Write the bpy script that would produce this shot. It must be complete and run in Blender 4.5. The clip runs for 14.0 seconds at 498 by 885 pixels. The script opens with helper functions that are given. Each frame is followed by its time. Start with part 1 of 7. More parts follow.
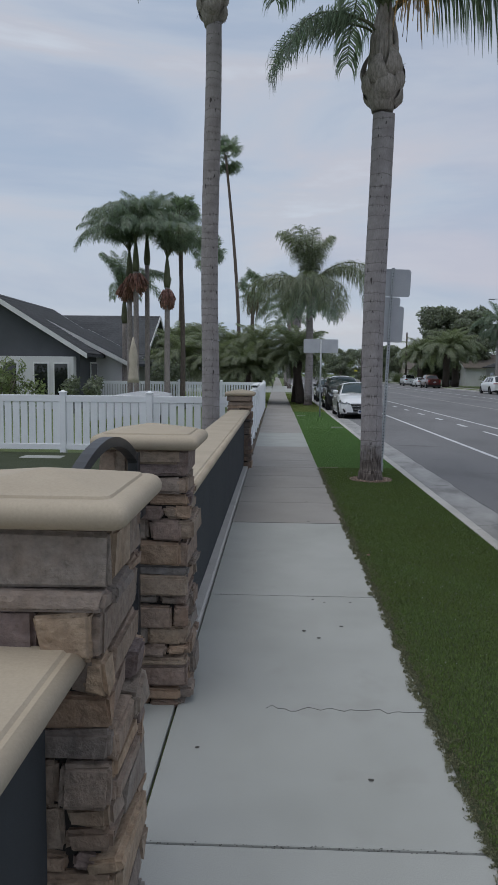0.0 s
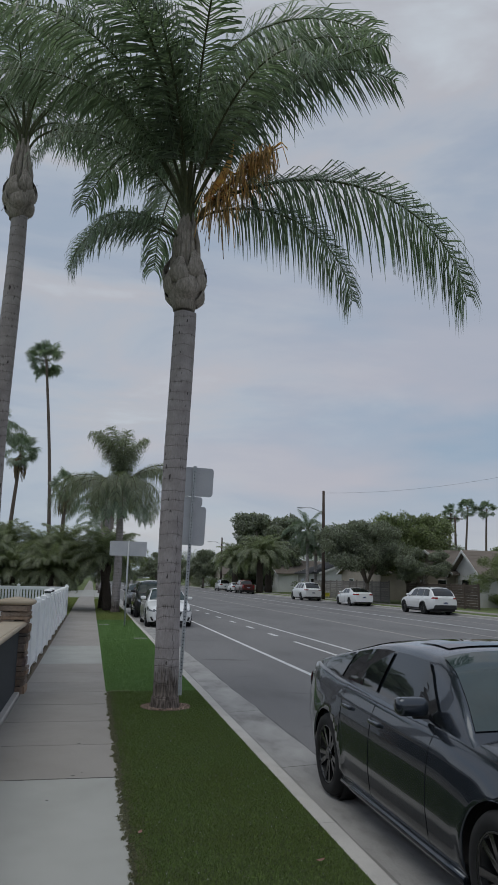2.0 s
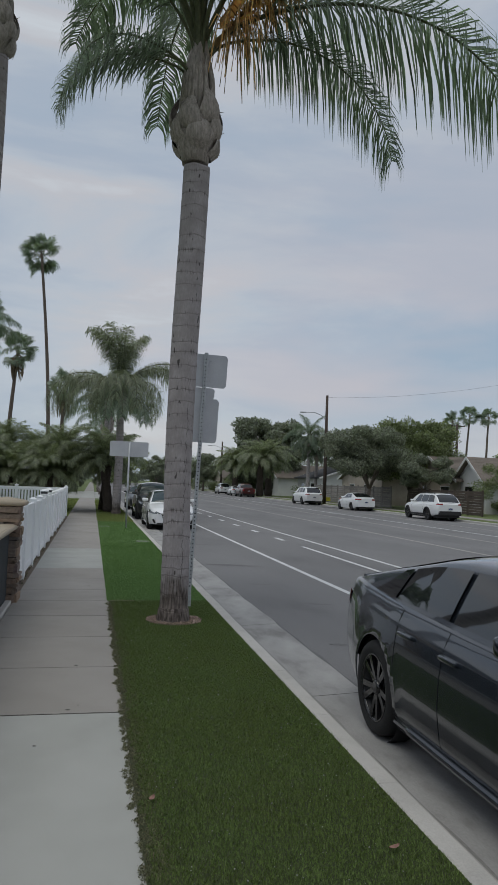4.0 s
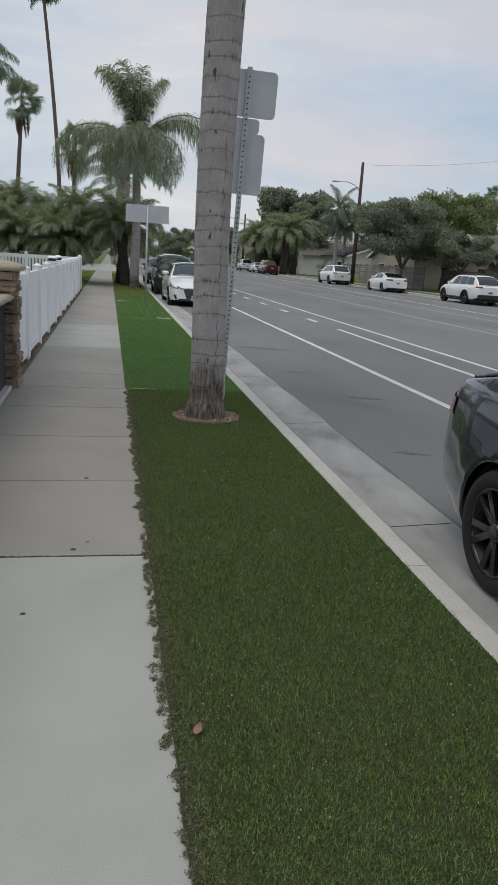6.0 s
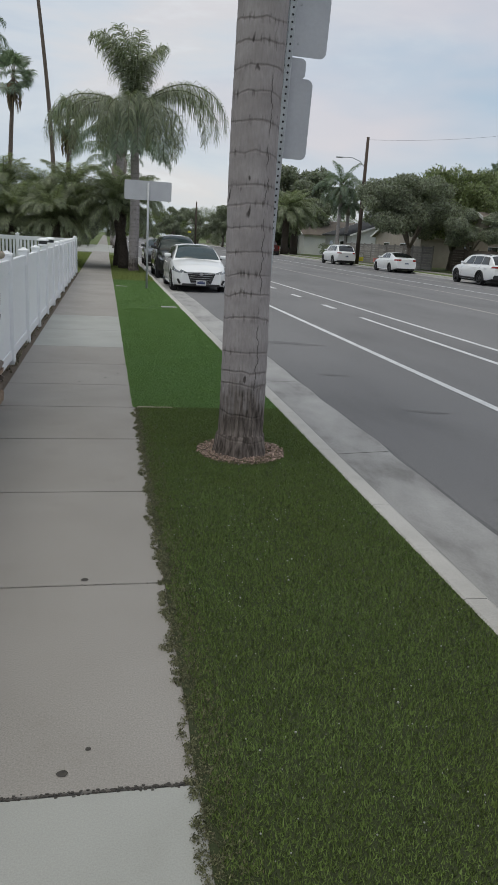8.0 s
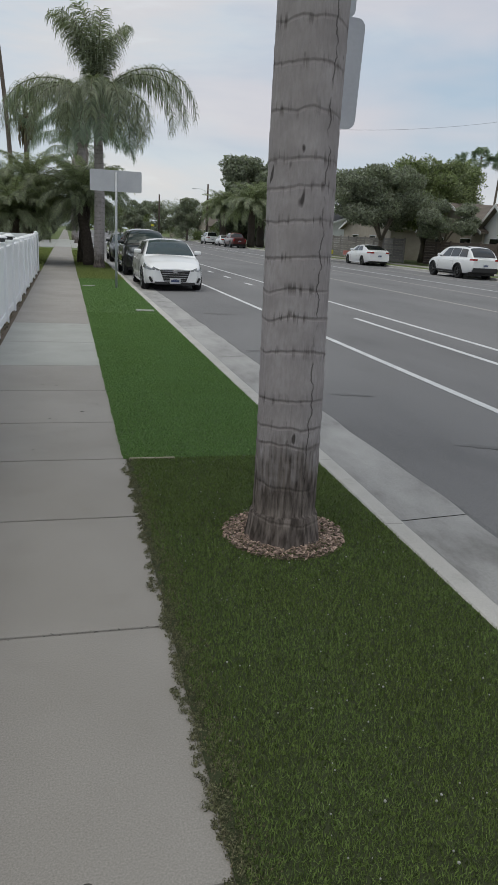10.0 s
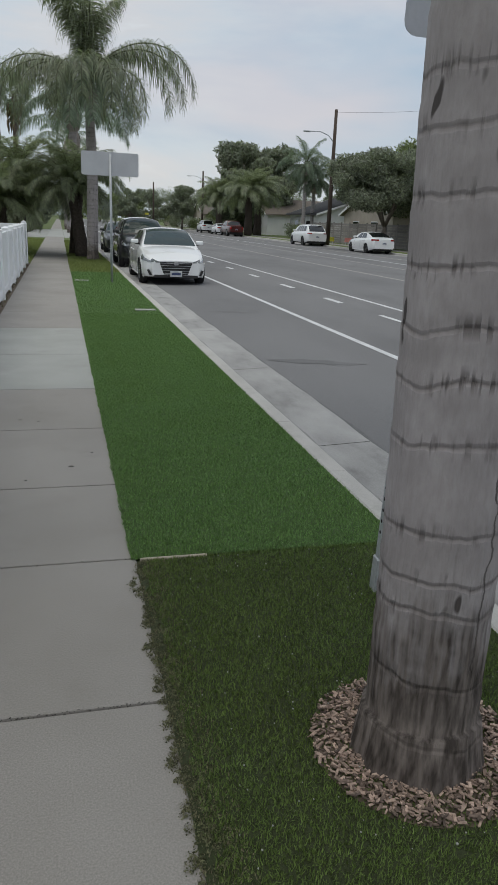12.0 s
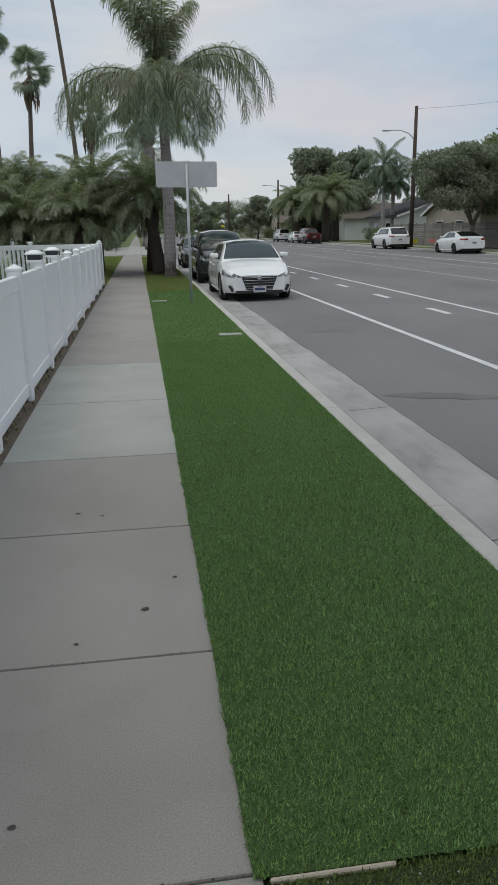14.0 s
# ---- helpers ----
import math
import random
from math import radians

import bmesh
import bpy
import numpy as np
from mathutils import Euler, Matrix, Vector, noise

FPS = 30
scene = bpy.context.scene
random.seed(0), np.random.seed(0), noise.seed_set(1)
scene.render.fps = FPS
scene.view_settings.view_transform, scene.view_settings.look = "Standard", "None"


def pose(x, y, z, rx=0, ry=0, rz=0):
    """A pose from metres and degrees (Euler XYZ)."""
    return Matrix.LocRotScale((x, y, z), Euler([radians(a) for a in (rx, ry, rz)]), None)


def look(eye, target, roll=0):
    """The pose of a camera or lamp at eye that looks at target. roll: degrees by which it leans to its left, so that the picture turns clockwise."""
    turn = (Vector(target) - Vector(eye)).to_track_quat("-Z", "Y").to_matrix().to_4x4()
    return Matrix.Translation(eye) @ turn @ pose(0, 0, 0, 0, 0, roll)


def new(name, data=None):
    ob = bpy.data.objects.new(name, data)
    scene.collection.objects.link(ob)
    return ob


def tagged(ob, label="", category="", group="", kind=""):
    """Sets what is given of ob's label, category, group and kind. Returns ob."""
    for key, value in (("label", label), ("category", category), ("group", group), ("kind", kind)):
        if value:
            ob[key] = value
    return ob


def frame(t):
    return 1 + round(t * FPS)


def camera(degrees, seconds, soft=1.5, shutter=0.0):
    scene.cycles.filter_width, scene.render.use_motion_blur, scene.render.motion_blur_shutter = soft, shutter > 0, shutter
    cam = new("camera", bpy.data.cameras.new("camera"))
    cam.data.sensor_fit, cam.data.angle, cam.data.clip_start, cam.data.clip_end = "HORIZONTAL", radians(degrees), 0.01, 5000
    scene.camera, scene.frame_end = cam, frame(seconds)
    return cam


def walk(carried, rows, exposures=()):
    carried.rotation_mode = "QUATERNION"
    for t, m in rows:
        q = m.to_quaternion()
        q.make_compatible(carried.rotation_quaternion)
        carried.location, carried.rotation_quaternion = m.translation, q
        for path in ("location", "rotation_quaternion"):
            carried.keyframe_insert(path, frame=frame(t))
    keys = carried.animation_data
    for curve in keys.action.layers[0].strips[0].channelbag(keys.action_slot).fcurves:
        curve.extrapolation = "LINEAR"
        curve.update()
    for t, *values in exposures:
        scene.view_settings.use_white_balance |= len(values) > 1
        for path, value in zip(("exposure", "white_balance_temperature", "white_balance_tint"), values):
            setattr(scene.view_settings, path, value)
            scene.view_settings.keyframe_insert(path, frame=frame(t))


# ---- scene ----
cam = camera(37.9, 14.0, soft=0.9)

PATH = [
    (0, (-0.749, -7.972, 1.662), (-0.823, -5.982, 1.471), 0.6),
    (0.5, (-0.622, -7.632, 1.701), (-0.483, -5.638, 1.782), 0.5),
    (1, (-0.505, -7.386, 1.723), (-0.193, -5.423, 1.948), 1.0),
    (1.5, (-0.453, -7.058, 1.729), (-0.054, -5.125, 2.049), 1.2),
    (2, (-0.317, -6.758, 1.699), (0.085, -4.835, 2.071), 1.3),
    (2.2, (-0.278, -6.643, 1.742), (0.128, -4.724, 2.135), 1.7),
    (4.3, (-0.277, -5.117, 1.638), (0.144, -3.162, 1.626), 2.2),
    (4.5, (-0.293, -4.971, 1.619), (0.125, -3.018, 1.512), 2.2),
    (5, (-0.234, -4.489, 1.551), (0.169, -2.55, 1.272), 2.4),
    (5.5, (-0.227, -4.034, 1.529), (0.175, -2.116, 1.128), 3.2),
    (6, (-0.207, -3.555, 1.533), (0.178, -1.654, 1.046), 3.7),
    (6.5, (-0.165, -3.056, 1.533), (0.219, -1.166, 1.004), 3.2),
    (7, (-0.205, -2.66, 1.56), (0.168, -0.768, 1.031), 2.8),
    (7.5, (-0.204, -2.185, 1.553), (0.172, -0.291, 1.033), 3.0),
    (8, (-0.252, -1.751, 1.547), (0.138, 0.136, 1.009), 3.4),
    (8.5, (-0.313, -1.335, 1.55), (0.087, 0.543, 0.991), 3.5),
    (9, (-0.317, -0.887, 1.559), (0.125, 0.985, 1.01), 3.4),
    (9.2, (-0.33, -0.72, 1.557), (0.118, 1.15, 1.005), 3.3),
    (11.3, (-0.368, 1.07, 1.556), (0.154, 2.922, 1.009), 2.6),
    (11.5, (-0.324, 1.271, 1.553), (0.185, 3.124, 1.0), 2.5),
    (12, (-0.274, 1.706, 1.539), (0.213, 3.557, 0.959), 2.4),
    (12.5, (-0.257, 2.144, 1.553), (0.193, 4.005, 0.976), 2.0),
    (13, (-0.196, 2.617, 1.548), (0.23, 4.49, 0.993), 1.6),
    (13.5, (-0.193, 3.05, 1.525), (0.19, 4.936, 0.979), 0.2),
    (14, (-0.192, 3.429, 1.542), (0.079, 5.329, 0.98), -1.0),
]
EXPOSURES = [(0, 0.19, 6300, 7), (0.8, 0.2, 6350, 7), (1.6, 0.02, 6450, 6), (2.2, 0.0, 6500, 6), (4.3, 0.19, 6650, 5), (5.2, 0.4, 6750, 6), (7.0, 0.5, 6850, 5), (9.2, 0.49, 6850, 5), (11.3, 0.44, 6800, 4), (14.0, 0.41, 6750, 4)]
walk(cam, [(t, look(eye, target, roll)) for t, eye, target, roll in PATH], EXPOSURES)

# ---- world and light ----
world = bpy.data.worlds.new("world")
scene.world = world
world.use_nodes = True
wt = world.node_tree
wt.nodes.clear()


def wnode(kind, **kw):
    n = wt.nodes.new(kind)
    for k, v in kw.items():
        n.inputs[k.replace("_", " ")].default_value = v
    return n


out = wt.nodes.new("ShaderNodeOutputWorld")
SUN_EL, SUN_AZ = 74.0, 234.5
sky = wt.nodes.new("ShaderNodeTexSky")
sky.sky_type, sky.sun_disc = "NISHITA", False
sky.sun_elevation, sky.sun_rotation = radians(SUN_EL), radians(SUN_AZ)
tc = wt.nodes.new("ShaderNodeTexCoord")
mp = wt.nodes.new("ShaderNodeMapping")
mp.inputs["Scale"].default_value = (1.0, 1.0, 4.2)
mp.inputs["Location"].default_value = (0.35, 0.2, 0.1)
wt.links.new(tc.outputs["Generated"], mp.inputs["Vector"])
cloud = wnode("ShaderNodeTexNoise", Scale=1.7, Detail=6.0, Roughness=0.55, Distortion=0.4)
wt.links.new(mp.outputs["Vector"], cloud.inputs["Vector"])
ramp = wt.nodes.new("ShaderNodeValToRGB")
for pos, col in ((0.32, (0.355, 0.435, 0.56)), (0.45, (0.42, 0.475, 0.585)), (0.53, (0.495, 0.535, 0.62)), (0.60, (0.55, 0.55, 0.605)), (0.70, (0.66, 0.70, 0.77))):
    el = ramp.color_ramp.elements.new(pos)
    el.color = (*col, 1)
ramp.color_ramp.elements.remove(ramp.color_ramp.elements[0])
ramp.color_ramp.elements.remove(ramp.color_ramp.elements[-1])
wt.links.new(cloud.outputs["Fac"], ramp.inputs["Fac"])
bg_cloud, bg_sky, add = wt.nodes.new("ShaderNodeBackground"), wt.nodes.new("ShaderNodeBackground"), wt.nodes.new("ShaderNodeAddShader")
bg_cloud.inputs["Strength"].default_value = 0.79
bg_sky.inputs["Strength"].default_value = 0.012
# faint pink bands low in the overcast
pink = wnode("ShaderNodeTexNoise", Scale=2.6, Detail=3.0, Roughness=0.5)
wt.links.new(mp.outputs["Vector"], pink.inputs["Vector"])
pink_noise = wt.nodes.new("ShaderNodeMapRange")
pink_noise.inputs[1].default_value, pink_noise.inputs[2].default_value = 0.40, 0.62
wt.links.new(pink.outputs["Fac"], pink_noise.inputs[0])
height = wt.nodes.new("ShaderNodeSeparateXYZ")
wt.links.new(tc.outputs["Generated"], height.inputs[0])
low = wt.nodes.new("ShaderNodeValToRGB")
low.color_ramp.elements[0].position, low.color_ramp.elements[0].color = 0.02, (0, 0, 0, 1)
low.color_ramp.elements[1].position, low.color_ramp.elements[1].color = 0.12, (0.7, 0.7, 0.7, 1)
fade = low.color_ramp.elements.new(0.45)
fade.color = (0.12, 0.12, 0.12, 1)
wt.links.new(height.outputs["Z"], low.inputs["Fac"])
pink_amount = wt.nodes.new("ShaderNodeMath")
pink_amount.operation = "MULTIPLY"
wt.links.new(pink_noise.outputs[0], pink_amount.inputs[0])
wt.links.new(low.outputs["Color"], pink_amount.inputs[1])
tinted = wt.nodes.new("ShaderNodeMix")
tinted.data_type = "RGBA"
tinted.inputs[7].default_value = (0.61, 0.535, 0.575, 1)
side = wt.nodes.new("ShaderNodeMapRange")
side.inputs[1].default_value, side.inputs[2].default_value, side.inputs[3].default_value = -0.1, 0.35, 0.25
wt.links.new(height.outputs["X"], side.inputs[0])
pink_side = wt.nodes.new("ShaderNodeMath")
pink_side.operation = "MULTIPLY"
wt.links.new(pink_amount.outputs[0], pink_side.inputs[0])
wt.links.new(side.outputs[0], pink_side.inputs[1])
wt.links.new(pink_side.outputs[0], tinted.inputs[0])
wt.links.new(ramp.outputs["Color"], tinted.inputs[6])
wt.links.new(tinted.outputs[2], bg_cloud.inputs["Color"])
wt.links.new(sky.outputs["Color"], bg_sky.inputs["Color"])
wt.links.new(bg_cloud.outputs[0], add.inputs[0])
wt.links.new(bg_sky.outputs[0], add.inputs[1])
wt.links.new(add.outputs[0], out.inputs["Surface"])

sun_data = bpy.data.lights.new("sun", "SUN")
sun_data.energy, sun_data.angle, sun_data.color = 1.0, radians(50), (1.0, 0.95, 0.88)
sun = new("sun", sun_data)
sun.matrix_world = look((0, 0, 30), (0.35 * 20, 0.25 * 20, 0), 0)


# ---- materials ----
def mat(name, base, rough=0.8, var=0.2, fine=60.0, broad=1.5, bump=0.0, metal=0.0, coat=0.0, tint=None, rand=0.0, spec=0.5, stretch=(1, 1, 1), stain=0.0, stain_col=(0.05, 0.045, 0.04), stain_scale=2.0, bump_dist=0.01, ramp=None, island=0.0, through_light=0.0):
    """Base colour with fine grain and broad variation in world metres; optional stains, relief, object-random colour."""
    m = bpy.data.materials.new(name)
    m.use_nodes = True
    nt = m.node_tree
    b = nt.nodes["Principled BSDF"]
    b.inputs["Roughness"].default_value = rough
    b.inputs["Metallic"].default_value = metal
    b.inputs["Coat Weight"].default_value = coat
    b.inputs["Coat Roughness"].default_value = 0.04
    b.inputs["Specular IOR Level"].default_value = spec
    geo = nt.nodes.new("ShaderNodeNewGeometry")
    mapping = nt.nodes.new("ShaderNodeMapping")
    mapping.inputs["Scale"].default_value = stretch
    nt.links.new(geo.outputs["Position"], mapping.inputs["Vector"])

    def noise_node(scale, detail=4.0, rough_=0.6):
        n = nt.nodes.new("ShaderNodeTexNoise")
        n.inputs["Scale"].default_value, n.inputs["Detail"].default_value, n.inputs["Roughness"].default_value = scale, detail, rough_
        nt.links.new(mapping.outputs["Vector"], n.inputs["Vector"])
        return n

    def mix(fac, a, c, blend="MIX"):
        n = nt.nodes.new("ShaderNodeMix")
        n.data_type, n.blend_type = "RGBA", blend
        for key, val in ((0, fac), (6, a), (7, c)):
            if isinstance(val, (int, float)):
                n.inputs[key].default_value = val
            elif isinstance(val, tuple):
                n.inputs[key].default_value = (*val[:3], 1)
            else:
                nt.links.new(val, n.inputs[key])
        return n.outputs[2]

    def stepped(sock, lo, hi):
        n = nt.nodes.new("ShaderNodeMapRange")
        n.inputs[1].default_value, n.inputs[2].default_value = lo, hi
        nt.links.new(sock, n.inputs[0])
        return n.outputs[0]

    dark = tuple(c * (1 - var) for c in base)
    light = tuple(min(1, c * (1 + var)) for c in base)
    nf, nb = noise_node(fine), noise_node(broad, 3.0)
    colour = mix(stepped(nf.outputs["Fac"], 0.3, 0.7), dark, light)
    if ramp or rand or island:
        info = nt.nodes.new("ShaderNodeObjectInfo")
        value = geo.outputs["Random Per Island"] if island else info.outputs["Random"]
        if ramp:
            r = nt.nodes.new("ShaderNodeValToRGB")
            r.color_ramp.interpolation = "LINEAR"
            for k, c in enumerate(ramp):
                e = r.color_ramp.elements.new(0.02 + 0.96 * k / (len(ramp) - 1))
                e.color = (*c, 1)
            r.color_ramp.elements.remove(r.color_ramp.elements[0])
            r.color_ramp.elements.remove(r.color_ramp.elements[-1])
            nt.links.new(value, r.inputs["Fac"])
            colour = mix(0.75, colour, mix(1.0, r.outputs["Color"], mix(stepped(nf.outputs["Fac"], 0.3, 0.7), (0.75, 0.75, 0.75), (1.2, 1.2, 1.2)), "MULTIPLY"))
        else:
            k = max(rand, island)
            colour = mix(value, mix(1.0, colour, (1 - k,) * 3, "MULTIPLY"), mix(1.0, colour, (1 + k,) * 3, "MULTIPLY"))
    colour = mix(stepped(nb.outputs["Fac"], 0.35, 0.7), colour, mix(1.0, colour, tint or (0.8, 0.8, 0.8), "MULTIPLY"))
    if stain:
        ns = noise_node(stain_scale, 6.0, 0.7)
        s_ = stepped(ns.outputs["Fac"], 0.56, 0.74)
        mul = nt.nodes.new("ShaderNodeMath")
        mul.operation = "MULTIPLY"
        mul.inputs[1].default_value = stain
        nt.links.new(s_, mul.inputs[0])
        colour = mix(mul.outputs[0], colour, stain_col)
    nt.links.new(colour, b.inputs["Base Color"])
    if through_light:
        tr = nt.nodes.new("ShaderNodeBsdfTranslucent")
        nt.links.new(mix(1.0, colour, (1.5, 1.6, 1.1), "MULTIPLY"), tr.inputs["Color"])
        both = nt.nodes.new("ShaderNodeMixShader")
        both.inputs[0].default_value = through_light
        nt.links.new(b.outputs[0], both.inputs[1])
        nt.links.new(tr.outputs[0], both.inputs[2])
        nt.links.new(both.outputs[0], nt.nodes["Material Output"].inputs["Surface"])
    rr = nt.nodes.new("ShaderNodeMapRange")
    rr.inputs[3].default_value, rr.inputs[4].default_value = max(0.02, rough - 0.08 * (rough > 0.2)), min(1, rough + 0.08 * (rough > 0.2))
    nt.links.new(nb.outputs["Fac"], rr.inputs[0])
    nt.links.new(rr.outputs[0], b.inputs["Roughness"])
    if bump:
        bp = nt.nodes.new("ShaderNodeBump")
        bp.inputs["Strength"].default_value, bp.inputs["Distance"].default_value = bump, bump_dist
        nt.links.new(nf.outputs["Fac"], bp.inputs["Height"])
        nt.links.new(bp.outputs[0], b.inputs["Normal"])
    return m


M = {}
M["concrete_new"] = mat("concrete_new", (0.37, 0.375, 0.36), 0.85, 0.10, 200, 1.1, 0.14, tint=(0.85, 0.855, 0.84), stain=0.5, stain_col=(0.25, 0.245, 0.222), stain_scale=1.3, bump_dist=0.002)
M["concrete_old"] = mat("concrete_old", (0.302, 0.286, 0.27), 0.9, 0.2, 170, 0.9, 0.2, tint=(0.86, 0.855, 0.84), stain=0.35, stain_col=(0.205, 0.19, 0.17), stain_scale=2.4, bump_dist=0.002)
M["kerb"] = mat("kerb_concrete", (0.48, 0.465, 0.445), 0.88, 0.12, 120, 1.6, 0.25, tint=(0.82, 0.82, 0.82), stain=0.45, stain_col=(0.22, 0.21, 0.19), stain_scale=3.5, bump_dist=0.003)
M["gutter"] = mat("gutter_concrete", (0.37, 0.365, 0.36), 0.85, 0.12, 120, 2.2, 0.25, tint=(0.66, 0.66, 0.66), stain=0.7, stain_col=(0.14, 0.135, 0.13), stain_scale=2.2, stretch=(1, 0.4, 1), bump_dist=0.003)
M["gutter_grime"] = mat("gutter_grime", (0.27, 0.265, 0.26), 0.9, 0.2, 90, 2.5, 0.3, tint=(0.75, 0.75, 0.75), stain=0.6, stain_col=(0.13, 0.125, 0.12), stain_scale=4, stretch=(1, 0.35, 1), bump_dist=0.003)
M["joint"] = mat("joint_soil", (0.06, 0.055, 0.05), 0.95, 0.3, 60, 4)
M["asphalt"] = mat("asphalt", (0.178, 0.176, 0.180), 0.88, 0.28, 160, 0.4, 0.5, tint=(0.80, 0.80, 0.81), stain=0.45, stain_col=(0.105, 0.105, 0.108), stain_scale=0.8, stretch=(1, 0.35, 1), bump_dist=0.003)
M["paint_white"] = mat("road_paint_white", (0.62, 0.63, 0.64), 0.7, 0.12, 40, 2.5, 0.2, tint=(0.85, 0.85, 0.85), stain=0.35, stain_col=(0.3, 0.3, 0.3), stain_scale=6, bump_dist=0.002)
M["paint_faded"] = mat("road_paint_faded", (0.36, 0.34, 0.315), 0.8, 0.2, 30, 2.5, stain=0.5, stain_col=(0.18, 0.18, 0.18), stain_scale=4)
M["turf_base"] = mat("turf_backing", (0.035, 0.045, 0.016), 0.95, 0.35, 220, 1.2, 0.4, tint=(0.8, 0.85, 0.75))
M["turf"] = mat("turf_blades", (0.112, 0.168, 0.046), 0.65, 0.2, 160, 1.6, tint=(0.93, 0.88, 0.8), island=0.4, spec=0.25)
M["turf_bright"] = mat("turf_blades_bright", (0.148, 0.262, 0.084), 0.65, 0.18, 160, 1.6, tint=(0.9, 0.9, 0.8), island=0.35, spec=0.25)
M["thatch"] = mat("dry_thatch", (0.175, 0.155, 0.10), 0.95, 0.3, 120, 4, island=0.5)
M["weed"] = mat("creeping_weeds", (0.15, 0.15, 0.085), 0.8, 0.3, 60, 3, tint=(0.8, 0.85, 0.75), island=0.6)
M["lawn"] = mat("lawn", (0.11, 0.15, 0.05), 0.95, 0.35, 40, 0.8, 0.7, tint=(0.85, 0.8, 0.6), stain=0.3, stain_col=(0.2, 0.17, 0.09), stain_scale=0.8)
M["soil"] = mat("soil", (0.13, 0.1, 0.075), 0.95, 0.35, 40, 1.5, 0.6)
M["stone"] = mat("stone_veneer", (0.24, 0.20, 0.165), 0.88, 0.3, 30, 9, 0.8, tint=(0.84, 0.78, 0.74), bump_dist=0.02, stain=0.25, stain_col=(0.09, 0.08, 0.078), stain_scale=12,
                 ramp=((0.19, 0.165, 0.15), (0.36, 0.255, 0.175), (0.22, 0.195, 0.18), (0.46, 0.34, 0.225), (0.19, 0.19, 0.195), (0.38, 0.265, 0.18), (0.27, 0.245, 0.225), (0.31, 0.225, 0.175), (0.20, 0.155, 0.155)))
M["mortar"] = mat("mortar", (0.035, 0.031, 0.028), 0.95, 0.3, 60, 4)
M["cap"] = mat("cast_cap", (0.43, 0.365, 0.28), 0.75, 0.06, 120, 3, 0.2, tint=(0.88, 0.87, 0.86), stain=0.35, stain_col=(0.30, 0.255, 0.19), stain_scale=4, bump_dist=0.002)
M["stucco_dark"] = mat("dark_stucco", (0.035, 0.04, 0.046), 0.9, 0.12, 180, 2, 0.5, tint=(0.9, 0.9, 0.9), bump_dist=0.003)
M["black_metal"] = mat("black_metal", (0.03, 0.031, 0.036), 0.38, 0.1, 60, 4)
M["vinyl"] = mat("white_vinyl", (0.86, 0.875, 0.90), 0.42, 0.02, 20, 0.8, tint=(0.96, 0.96, 0.96))
M["galv"] = mat("galvanised_steel", (0.44, 0.46, 0.48), 0.5, 0.15, 50, 5, 0.1, metal=0.2, tint=(0.8, 0.8, 0.82), bump_dist=0.001)
M["hole"] = mat("dark_holes", (0.012, 0.012, 0.013), 0.9, 0.1)
M["sign_back"] = mat("sign_back_aluminium", (0.50, 0.51, 0.54), 0.5, 0.04, 40, 3, metal=0.3, tint=(0.9, 0.9, 0.92))
M["trunk"] = mat("palm_trunk_bark", (0.30, 0.265, 0.25), 0.9, 0.3, 9, 1.1, 0.8, tint=(0.8, 0.78, 0.78), stretch=(3.2, 3.2, 1.0), stain=0.75, stain_col=(0.06, 0.05, 0.045), stain_scale=6.5, bump_dist=0.01)
M["trunk_fibre"] = mat("palm_trunk_fibre", (0.15, 0.12, 0.1), 0.95, 0.5, 14, 2, 1.0, stretch=(3.5, 3.5, 0.5), stain=0.7, stain_col=(0.035, 0.03, 0.026), stain_scale=8, bump_dist=0.02)
